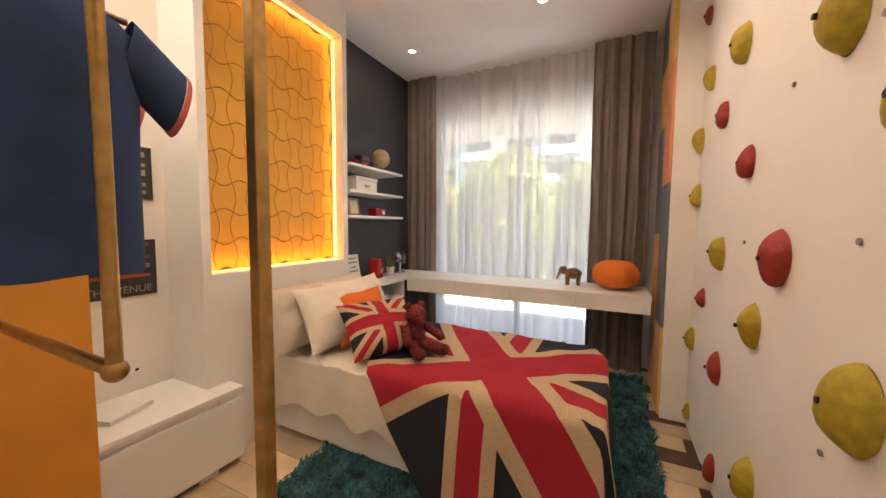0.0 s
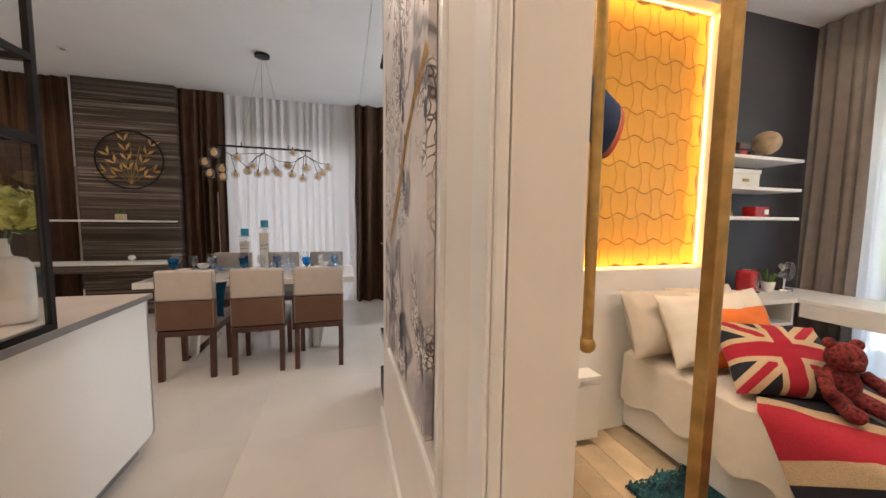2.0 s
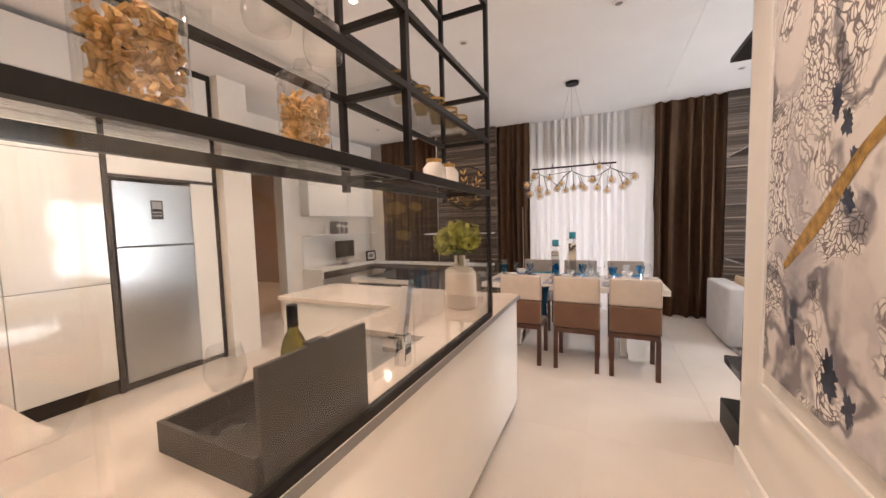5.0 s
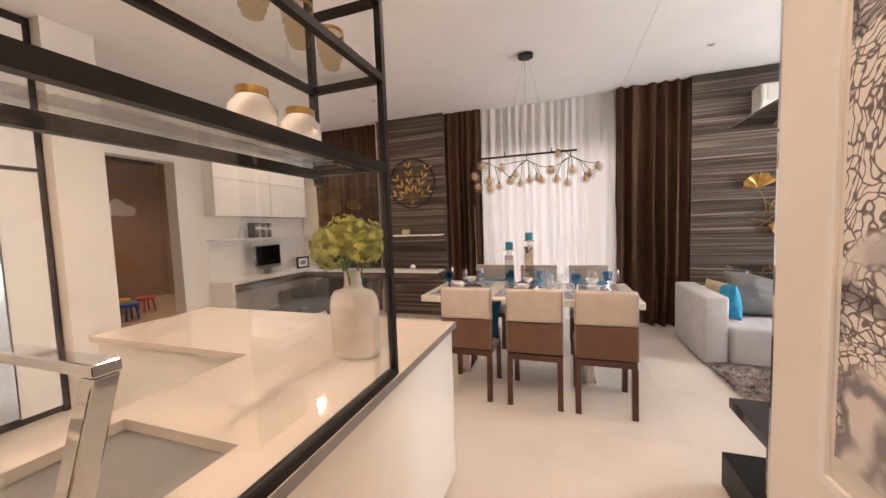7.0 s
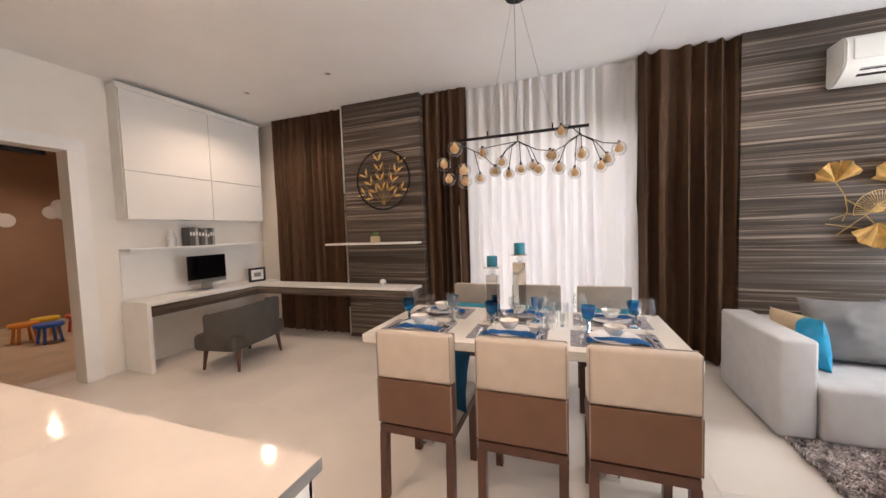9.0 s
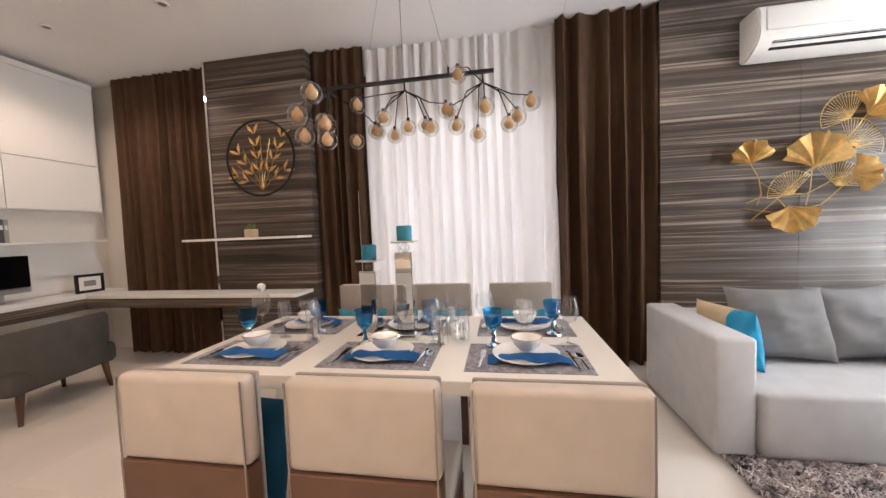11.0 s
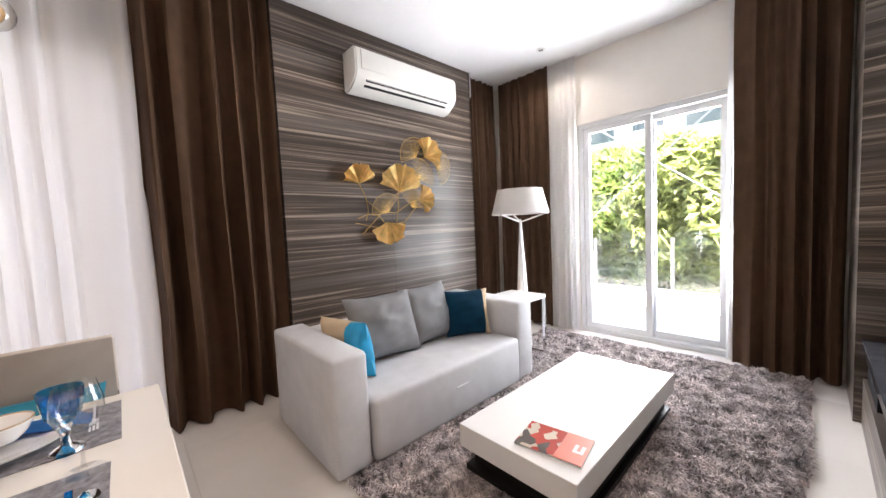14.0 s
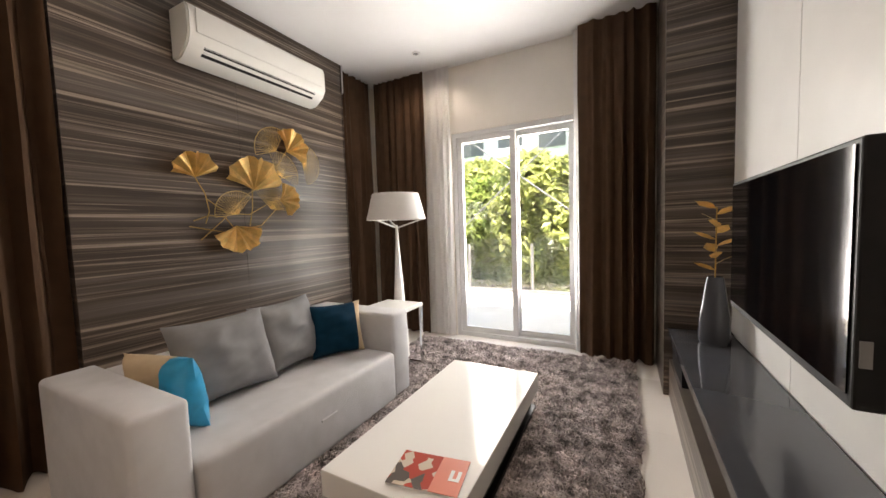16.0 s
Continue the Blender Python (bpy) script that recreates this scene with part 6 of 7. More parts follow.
M_FLAG = mat("knitted_banner_wool", (0.4, 0.3, 0.2), 0.95, bump=0.5, bscale=260)
flag_colours(M_FLAG, 0.675, 0.95, 0.115, 0.195, 0.058, 0.122)
M_FLAGP = mat("knitted_banner_pillow", (0.4, 0.3, 0.2), 0.95, bump=0.4, bscale=260)
flag_colours(M_FLAGP, 0.24, 0.21, 0.035, 0.06, 0.016, 0.042, "Object", "xz")
M_OAK = mat("light_oak_plank", (0.60, 0.46, 0.29), 0.4, var=0.12, scale=5, bump=0.1, bscale=60)
M_TEALRUG = mat("teal_shag", (0.035, 0.13, 0.15), 0.95, var=0.45, scale=14)
M_TARTAN = mat("red_tartan_cloth", (0.17, 0.013, 0.015), 0.85, var=0.5, scale=60)
M_ORANGECLOTH = mat("orange_cotton", (0.72, 0.17, 0.02), 0.8, var=0.06, scale=10, bump=0.2, bscale=300)
M_RED = mat("red_enamel", (0.40, 0.015, 0.02), 0.15, var=0.05)
M_PILLOWC = mat("beige_pillow_cotton", (0.58, 0.51, 0.42), 0.9, var=0.05, scale=8, bump=0.25, bscale=300)

# headboard wall with the lit yellow relief panel
BX = -0.432
hb = thing("headboard_wall", "white headboard wall framing a lit yellow panel", "headboard", (0, 0, 0), kind="structure")
part("lower_panel", box(-0.759, BX, 2.60, 3.70, 0, 1.035), M_SATIN, hb)
part("jamb", box(-0.759, BX, 2.60, 2.645, 1.036, BCEIL - 0.003), M_SATIN, hb)
part("jamb", box(-0.759, BX, 3.655, 3.70, 1.036, BCEIL - 0.003), M_SATIN, hb)
part("head", box(-0.759, BX, 2.646, 3.654, 2.73, BCEIL - 0.003), M_SATIN, hb)
# brown backing, so the grooves between the tiles read as dark lines
part("backing", box(-0.759, -0.56, 2.646, 3.654, 1.036, 2.729), mat("brown_groove_backing", (0.20, 0.085, 0.015), 0.6), hb)
# LED strips behind the rim
for y0, y1, z0, z1, eye, tgt, w, h in ((2.68, 3.62, 1.06, 1.06, (-0.50, 3.15, 1.048), (-0.56, 3.15, 1.5), 0.95, 0.02), (2.68, 3.62, 2.7, 2.7, (-0.50, 3.15, 2.72), (-0.56, 3.15, 2.2), 0.95, 0.02)):
    lamp_ = area_light("led_strip", eye, tgt, w, h, 0.15, (1.0, 0.46, 0.06))
lamp_ = area_light("led_strip", (-0.50, 3.645, 1.9), (-0.56, 3.2, 1.9), 0.02, 1.6, 0.10, (1.0, 0.46, 0.06))
M_LED = glow("amber_led_strip", (1.0, 0.55, 0.10), 1.2)
part("led_strip", box(-0.53, -0.515, 2.66, 3.64, 1.0365, 1.042), M_LED, hb)
part("led_strip", box(-0.53, -0.515, 2.66, 3.64, 2.724, 2.7285), M_LED, hb)
part("led_strip", box(-0.53, -0.515, 3.649, 3.6535, 1.06, 2.71), M_LED, hb)

# wall of wardrobe corner: box bench, posters, socket
bench = thing("storage_bench", "low white storage bench with a drawer front", "bench", (0, 0, 0))
part("body", box(-0.755, -0.335, 1.95, 2.595, 0.03, 0.405), M_SATIN, bench)
part("drawer_front", box(-0.334, -0.315, 1.95, 2.715, 0.045, 0.37, 0.002), M_SATIN, bench)
part("top", box(-0.755, -0.31, 1.95, 2.598, 0.406, 0.43, 0.002), M_SATIN, bench)
part("top_end", box(-0.431, -0.31, 2.599, 2.72, 0.406, 0.43, 0.002), M_SATIN, bench)
part("side_end", box(-0.431, -0.335, 2.599, 2.715, 0.03, 0.405), M_SATIN, bench)
part("plinth", box(-0.75, -0.36, 1.95, 2.59, 0.0, 0.029), M_GREY, bench)
bk = thing("book", "white paperback lying on the storage bench", "book", (-0.55, 2.28, 0.4305), 20)
part("pages", box(-0.07, 0.07, -0.10, 0.10, 0.002, 0.018), M_PAPER, bk)
part("cover", box(-0.072, 0.072, -0.102, 0.102, 0.0185, 0.021), M_PLASTIC, bk)
M_POSTER = mat("weathered_dark_print", (0.035, 0.03, 0.027), 0.6, var=0.3, scale=20)
M_PRINTRED = mat("faded_red_print", (0.30, 0.07, 0.04), 0.6)
M_PRINTGREY = mat("faded_grey_print", (0.30, 0.27, 0.23), 0.6)


def words(name, text, size, m, parent, at, rot):
    cu = bpy.data.curves.new(name, "FONT")
    cu.body, cu.size, cu.extrude, cu.align_x = text, size, 0.0006, "CENTER"
    cu.materials.append(m)
    o = new(name, cu)
    o.parent = parent
    o.matrix_local = pose(*at, *rot)
    return o


for z0, z1, lines in ((1.43, 1.70, (("bar", 0.80, 0.045, 0), ("bar", 0.62, 0.03, 0), ("bar", 0.45, 0.05, 0), ("bar", 0.25, 0.03, 0), ("bar", 0.10, 0.03, 0))), (0.93, 1.22, (("bar", 0.88, 0.04, 1), ("bar", 0.66, 0.025, 1), ("bar", 0.50, 0.035, 0), ("bar", 0.33, 0.03, 1)))):
    po = thing("wall_poster", "dark typographic poster board on the cream wall", "poster", (-0.7585, 2.35, z0), group="posters")
    part("board", box(0, 0.012, -0.19, 0.19, 0, z1 - z0), M_POSTER, po)
    h = z1 - z0
    for _, f, t, red in lines:
        part("printed_line", box(0.0125, 0.0135, -0.16, 0.16, h * f, h * f + t * 0.6), M_PRINTRED if red else M_PRINTGREY, po)
    if z0 < 1:
        words("printed_words", "5TH AVENUE", 0.05, M_PRINTGREY, po, (0.0135, 0.02, 0.02), (90, 0, 90))
so = thing("wall_socket", "white double wall socket", "socket", (-0.7585, 2.40, 0.56))
part("plate", box(0, 0.008, -0.07, 0.07, -0.04, 0.04, 0.003), M_PLASTIC, so)
for y in (-0.035, 0.035):
    part("switch", box(0.0085, 0.011, y - 0.012, y + 0.012, 0.005, 0.028), M_PLASTIC, so)
    part("hole", box(0.0083, 0.009, y - 0.008, y + 0.008, -0.025, -0.012), M_BLACK, so)
tagged(part("orange_panel", box(-0.33, -0.30, 1.65, 2.122, 0, 1.30, 0.002), M_ORANGE), "ochre orange wardrobe side panel", "panel")

# brass clothes frame, pole and shirts
tagged(part("brass_pole", box(0.755, 0.787, 2.03, 2.062, 0, BCEIL - 0.002, 0.003), M_BRASS), "square brass pole from floor to ceiling", "pole")
cf = thing("clothes_rail", "brass tube clothes frame hanging from the ceiling", "clothes rail", (0, 0, 0))
part("upright", tube((0.623, 1.846, 1.042), (0.623, 1.846, BCEIL - 0.002), 0.0134, seg=16), M_BRASS, cf, smooth=True)
part("elbow", ball((0.623, 1.846, 1.027), 0.0215), M_BRASS, cf, smooth=True)
part("lower_rail", tube((0.605, 1.846, 1.027), (-0.299, 1.846, 1.027), 0.0134, seg=16), M_BRASS, cf, smooth=True)
part("hanging_rail", tube((0.611, 1.846, 2.02), (-0.755, 1.846, 2.02), 0.0125, seg=16), M_BRASS, cf, smooth=True)
M_POLO = mat("navy_pique_cotton", (0.022, 0.052, 0.15), 0.9, var=0.12, scale=10, bump=0.5, bscale=600)
M_POLO2 = mat("washed_navy_cotton", (0.010, 0.016, 0.045), 0.9, var=0.12, scale=10, bump=0.4, bscale=600)
M_TRIM = mat("red_and_white_ribbing", (0.55, 0.12, 0.10), 0.8)


def polo(x, m, label):
    s = thing("polo_shirt", label, "shirt", (x, 1.85, 0), group="shirts on the rail")
    bm = bmesh.new()
    rows = []
    prof = ((1.185, 0.165), (1.30, 0.165), (1.45, 0.165), (1.60, 0.17), (1.70, 0.175), (1.76, 0.165), (1.80, 0.12), (1.83, 0.055))
    n = 28
    for z, w in prof:
        ring = []
        for i in range(n):
            a = 2 * math.pi * i / n
            wob = 0.014 * math.sin(3 * a + z * 4) + 0.008 * noise.noise(Vector((math.cos(a) * 2, z * 5, x)))
            ring.append(bm.verts.new(((0.05 + wob) * math.cos(a) * (1 - 0.4 * (z > 1.79)), w * math.sin(a), z + 0.004 * math.sin(5 * a))))
        rows.append(ring)
    for a, b in zip(rows, rows[1:]):
        for i in range(n):
            j = (i + 1) % n
            bm.faces.new((a[i], a[j], b[j], b[i]))
    part("body", bm, m, s, smooth=True)
    for sd in (-1, 1):
        bm = bmesh.new()
        p0, p1 = Vector((0, sd * 0.14, 1.735)), Vector((0.01, sd * 0.245 if sd > 0 else -0.165, 1.635))
        rws = []
        for k in range(5):
            u = k / 4
            c = p0.lerp(p1, u)
            rws.append([bm.verts.new(c + Vector(((0.035 + 0.012 * u) * math.cos(q), 0.035 * math.sin(q) * sd * 0.6, 0.075 * math.sin(q) * (1 + 0.1 * u)))) for q in [2 * math.pi * i / 16 for i in range(16)]])
        for a, b in zip(rws, rws[1:]):
            for i in range(16):
                j = (i + 1) % 16
                bm.faces.new((a[i], a[j], b[j], b[i]))
        sl = part("sleeve", bm, m, s, smooth=True)
        bm = bmesh.new()
        rws = [[bm.verts.new(p1 + Vector((0.0495 * math.cos(q), (0.037 * math.sin(q) * 0.6 + 0.012 * e) * sd, 0.0835 * math.sin(q) - 0.012 * e))) for q in [2 * math.pi * i / 16 for i in range(16)]] for e in (0, 1)]
        for i in range(16):
            j = (i + 1) % 16
            bm.faces.new((rws[0][i], rws[0][j], rws[1][j], rws[1][i]))
        part("cuff", bm, M_TRIM, sl, "red and white ribbed cuff", smooth=True)
    part("collar", lathe([(0.05, 1.815), (0.062, 1.83), (0.05, 1.865), (0.045, 1.865), (0.05, 1.83)], 20), m, s, smooth=True)
    part("collar_trim", lathe([(0.0625, 1.824), (0.0645, 1.829), (0.0625, 1.834), (0.061, 1.829)], 20), M_TRIM, s, "red and white collar edge", smooth=True)
    part("placket", box(0.046, 0.0535, -0.016, 0.016, 1.66, 1.80, 0.003), m, s)
    for z in (1.68, 1.73, 1.78):
        part("button", tube((0.0535, 0.0, z), (0.056, 0.0, z), 0.006, seg=10), M_PLASTIC, s)
    part("emblem", box(0.051, 0.056, 0.065, 0.09, 1.68, 1.70), M_TRIM, s)
    part("hanger", tube((0, -0.15, 1.80), (0, 0.15, 1.80), 0.008), M_LEG, s)
    part("hook", tube((0, 0, 1.80), (0, 0, 2.005), 0.003), M_CHROME, s)
    return s


polo(0.36, M_POLO, "navy polo shirt with red-trimmed sleeves on a hanger")
polo(0.12, M_POLO2, "dark navy polo shirt on a hanger")
bm = box(-0.6, 0.6, 1.80, 1.83, 2.88, 2.905)
tagged(part("led_profile", bm, glow("white_led", (1.0, 0.9, 0.75), 1.5)), "white LED strip light above the rail", "light")
area_light("led_profile_light", (0.0, 1.815, 2.875), (0.0, 1.815, 0), 1.2, 0.03, 2.4, (1.0, 0.86, 0.66))

# bed
bed = thing("bed", "white bed base with mattress and cream bedding", "bed", (0, 0, 0))
part("base", box(BX + 0.004, 1.44, 3.0, 3.89, 0.03, 0.27, 0.01), M_SATIN, bed)
for x in (-0.3, 1.3):
    for y in (3.1, 3.8):
        part("foot", box(x - 0.04, x + 0.04, y - 0.04, y + 0.04, 0, 0.029), M_BLACK, bed)
part("mattress", box(BX + 0.004, 1.44, 2.99, 3.90, 0.271, 0.525, 0.05, 4), M_LINEN, bed, smooth=True)


def coverlet(x0, x1, yfar, ynear, ztop, drop, nu, nv, puff, seed):
    """A sheet over the bed: flat on top, hanging down the near side in soft folds with an uneven hem."""
    bm = bmesh.new()
    flat = yfar - ynear
    grid = []
    for i in range(nu + 1):
        u = (x1 - x0) * i / nu
        hem = drop * (1 + 0.22 * noise.noise(Vector((u * 5, seed, 0))) + 0.06 * math.sin(u * 22))
        col = []
        for j in range(nv + 1):
            v = (flat + hem) * j / nv
            x, y = x0 + u, yfar - min(v, flat)
            z = ztop + puff * noise.noise(Vector((x * 4, y * 4, seed))) + 0.4 * puff * noise.noise(Vector((x * 11, y * 11, seed)))
            if v > flat:
                d = v - flat
                z = ztop - d
                y -= 0.02 + 0.03 * d + 0.018 * (0.5 + 0.5 * math.sin(u * 15 + seed)) * min(1, d * 5)
            z -= 0.018 * max(0, 1 - abs(v - flat) / 0.05)
            col.append(bm.verts.new((x, y, max(0.045, z))))
        grid.append(col)
    for i in range(nu):
        for j in range(nv):
            bm.faces.new((grid[i][j], grid[i + 1][j], grid[i + 1][j + 1], grid[i][j + 1]))
    return bm


def laid_aslant(c, turn, half_u, v0, v1, near, far, foot, ztop, seed, step=0.035):
    """A blanket laid aslant on a bed: flat on top, hanging over the near side, the far side and the foot, and spreading on the floor. UVs in metres from its middle."""
    bm = bmesh.new()
    uv = bm.loops.layers.uv.new("UVMap")
    ca, sa = math.cos(radians(turn)), math.sin(radians(turn))
    nu, nv = int(2 * half_u / step), int((v1 - v0) / step)
    grid = []
    for i in range(nu + 1):
        col = []
        for j in range(nv + 1):
            u, v = -half_u + 2 * half_u * i / nu, v0 + (v1 - v0) * j / nv
            x, y = c[0] + u * ca - v * sa, c[1] + u * sa + v * ca
            dn, df, dx = max(0, near - y), max(0, y - far), max(0, x - foot)
            side = max(dn, df)
            drop = math.hypot(side, dx) if min(side, dx) > 0 else side + dx
            lump = 0.016 * noise.noise(Vector((x * 4, y * 4, seed))) + 0.006 * noise.noise(Vector((x * 12, y * 12, seed)))
            fold = 0.022 * (0.5 + 0.5 * math.sin((x if side > dx else y) * 13 + seed)) * min(1, drop * 4)
            rest = max(0, drop - (ztop - 0.04))
            out = 0.012 + 0.09 * min(drop, ztop) + fold + 0.8 * rest
            px, py = min(x, foot), min(max(y, near), far)
            if side > 0:
                py += out * (-1 if dn > 0 else 1) * side / drop
            if dx > 0:
                px += out * dx / drop
            soft = 0.014 * max(0, 1 - abs(min(y - near, far - y, foot - x)) / 0.05)
            z = max(0.04 + 0.006 * math.sin(u * 20), ztop - drop - soft + (lump if drop == 0 else 0))
            col.append((bm.verts.new((px, py, z)), u, v))
        grid.append(col)
    for i in range(nu):
        for j in range(nv):
            q = (grid[i][j], grid[i + 1][j], grid[i + 1][j + 1], grid[i][j + 1])
            f = bm.faces.new([k[0] for k in q])
            for lo, k in zip(f.loops, q):
                lo[uv].uv = (k[1], k[2])
    return bm


sh = thing("bed_sheet", "rumpled cream cotton sheet hanging over the bed side", "bedding", (0, 0, 0))
part("cloth", coverlet(BX + 0.03, 0.75, 3.88, 2.985, 0.54, 0.31, 46, 50, 0.012, 3), M_LINEN, sh, smooth=True)
bl = thing("banner_blanket", "knitted red, cream and navy crossed blanket over the bed", "blanket", (0, 0, 0))
part("cloth", laid_aslant((0.945, 3.262), 34, 0.675, -0.95, 0.95, 2.955, 3.90, 1.455, 0.564, 8), M_FLAG, bl, smooth=True)


def bed_pillow(x, y, z, w, h, t, rx, rz, m, name="pillow", label="cream cotton pillow leaning on the headboard"):
    ob = thing(name, label, "pillow", (x, y, z), rz)
    bm = cushion(w, h, t)
    bm.transform(pose(0, 0, h / 2, rx, 0, 0))
    part("cover", bm, m, ob, smooth=True)
    return ob


bed_pillow(-0.26, 3.12, 0.545, 0.56, 0.40, 0.20, -22, 88, M_PILLOWC)
bed_pillow(-0.28, 3.46, 0.545, 0.58, 0.40, 0.20, -20, 92, M_PILLOWC)
bed_pillow(-0.08, 3.22, 0.55, 0.58, 0.40, 0.18, -26, 86, M_LINEN)
bed_pillow(-0.12, 3.46, 0.55, 0.58, 0.40, 0.18, -24, 92, M_LINEN)
bed_pillow(0.0, 3.33, 0.55, 0.44, 0.34, 0.15, -26, 80, M_ORANGECLOTH, "cushion", "bright orange cotton cushion on the bed")
up = thing("banner_cushion", "knitted red, cream and navy crossed cushion on the bed", "cushion", (0.27, 3.38, 0.74), 66)
up.matrix_world = pose(0.24, 3.22, 0.70, -48, 0, 62)
part("cover", cushion(0.46, 0.38, 0.17, n=20), M_FLAGP, up, smooth=True)
# tartan bear as one plain mesh
bm = ball((0, 0, 0.12), 0.10, scale=(0.9, 0.85, 1.1))
ball((0.02, 0, 0.27), 0.082, bm=bm)
for s in (-1, 1):
    ball((0.0, s * 0.06, 0.34), 0.03, bm=bm)
    tube((0.02, s * 0.09, 0.18), (0.14, s * 0.14, 0.12), 0.035, 0.03, bm=bm)
    ball((0.15, s * 0.14, 0.12), 0.033, bm=bm)
    tube((0.05, s * 0.05, 0.06), (0.24, s * 0.10, 0.045), 0.045, 0.038, bm=bm)
    ball((0.25, s * 0.10, 0.055), 0.042, bm=bm)
ball((0.095, 0, 0.25), 0.032, bm=bm)
teddy = tagged(part("teddy_bear", bm, M_TARTAN, smooth=True), "red tartan teddy bear sitting on the bed", "toy")
teddy.matrix_world = pose(0.42, 3.30, 0.565, 0, 0, -30) @ Matrix.Scale(0.78, 4)

# teal rug
tr_ = thing("teal_rug", "dark teal shaggy rug under the bed", "rug", (0, 0, 0))
part("pad", box(0.02, 1.72, 2.62, 4.85, 0.001, 0.012), M_TEALRUG, tr_)
island_tint(M_TEALRUG)
me = pile(0.0, 1.74, 2.60, 4.87, 0.012, 26000, 0.036, 0.0042, 5, lambda x, y: x < 1.36 and 3.05 < y < 3.85)
me.materials.append(M_TEALRUG)
p_ = new("shag", me)
p_.parent = tr_
p_["kind"] = "stuff"

# desk along window and wall
DZ = 0.80
dk = thing("window_desk", "white desk running along the window and wall", "desk", (0, 0, 0))
part("top", box(-0.69, 1.74, 4.42, 4.93, DZ - 0.03, DZ, 0.002), M_SATIN, dk)
part("top_return", box(-0.69, -0.34, 3.705, 4.419, DZ - 0.03, DZ, 0.002), M_SATIN, dk)
for x0, x1 in ((-0.33, 0.18), (0.186, 0.70), (0.706, 1.22), (1.226, 1.735)):
    part("drawer_front", box(x0, x1, 4.425, 4.445, DZ - 0.13, DZ - 0.031, 0.002), M_SATIN, dk)
part("drawer_box", box(-0.32, 1.73, 4.446, 4.90, DZ - 0.125, DZ - 0.031), M_SATIN, dk)
part("lower_shelf", box(-0.69, -0.36, 3.72, 4.40, DZ - 0.20, DZ - 0.18), M_SATIN, dk)
part("shelf_end", box(-0.69, -0.36, 4.401, 4.424, DZ - 0.20, DZ - 0.031), M_SATIN, dk)
for z in (1.385, 1.59, 1.80):
    tagged(part("wall_shelf", box(-0.699, -0.40, 3.705, 4.46, z - 0.022, z, 0.002), M_SATIN), "white floating shelf on the charcoal wall", "shelf", "bedroom shelves")
gl = thing("globe", "small tan desk globe on the shelf", "globe", (-0.55, 4.30, 1.8005))
M_GLOBE = mat("antique_globe_print", (0.55, 0.42, 0.26), 0.4, var=0.3, scale=9)
part("sphere", ball((0, 0, 0.135), 0.088), M_GLOBE, gl, smooth=True)
part("stand", lathe([(0, 0), (0.05, 0), (0.045, 0.012), (0.008, 0.02), (0.008, 0.05), (0, 0.05)], 20), M_BLACK, gl, smooth=True)
car = thing("model_car", "dark red vintage model car on the shelf", "toy car", (-0.55, 4.00, 1.8005))
part("body", box(-0.045, 0.045, -0.11, 0.11, 0.022, 0.06, 0.01), M_RED, car)
part("cab", box(-0.042, 0.042, -0.03, 0.08, 0.061, 0.115, 0.01), M_LEG, car)
for y in (-0.07, 0.075):
    for x in (-0.05, 0.05):
        w = part("wheel", tube((x - 0.008, y, 0.028), (x + 0.008, y, 0.028), 0.028, seg=16), M_BLACK, car)
bx = thing("storage_box", "cream cardboard storage box with a lid", "box", (-0.55, 3.98, 1.5905))
part("box", box(-0.09, 0.09, -0.14, 0.14, 0, 0.095, 0.003), M_PLASTIC, bx)
part("lid", box(-0.095, 0.095, -0.145, 0.145, 0.0955, 0.125, 0.003), M_PLASTIC, bx)
part("label_holder", box(0.0905, 0.094, -0.03, 0.03, 0.04, 0.06), M_BRASS, bx)
fm = thing("photo_frame", "silver photo frame with a pale picture", "picture frame", (-0.50, 3.86, 1.3855))
bm = frame_rect(-0.055, 0.055, 0, 0.15, 0.018, -0.008, 0.008)
bm.transform(pose(0, 0, 0, -14, 0, 70))
part("frame", bm, M_CHROME, fm)
bm = box(-0.037, 0.037, -0.003, 0.003, 0.018, 0.132)
bm.transform(pose(0, 0, 0, -14, 0, 70))
part("picture", bm, M_PAPER, fm)
tn = thing("red_tin", "small red tin on the shelf", "tin", (-0.52, 4.20, 1.3855))
part("tin", box(-0.045, 0.045, -0.075, 0.075, 0, 0.075, 0.006), M_RED, tn)
part("label", box(0.0455, 0.047, 0.02, 0.06, 0.02, 0.055), M_PAPER, tn)
ts = thing("toaster", "glossy red retro toaster on the desk", "toaster", (-0.56, 4.24, DZ + 0.0005), 20)
part("body", box(-0.06, 0.06, -0.09, 0.09, 0.012, 0.19, 0.035, 4), M_RED, ts, smooth=True)
part("slot_plate", box(-0.03, 0.03, -0.06, 0.06, 0.186, 0.194, 0.003), M_CHROME, ts)
part("base", box(-0.062, 0.062, -0.092, 0.092, 0, 0.0115), M_CHROME, ts)
part("panel", box(0.0605, 0.064, -0.05, -0.01, 0.06, 0.15, 0.001), M_CHROME, ts)
cd = thing("card_sign", "white printed card leaning on the wall", "sign", (-0.60, 3.98, DZ + 0.0005))
bm = box(-0.004, 0.0, -0.085, 0.085, 0, 0.24)
bm.transform(pose(0, 0, 0, 0, -10, 0))
part("card", bm, M_PAPER, cd)
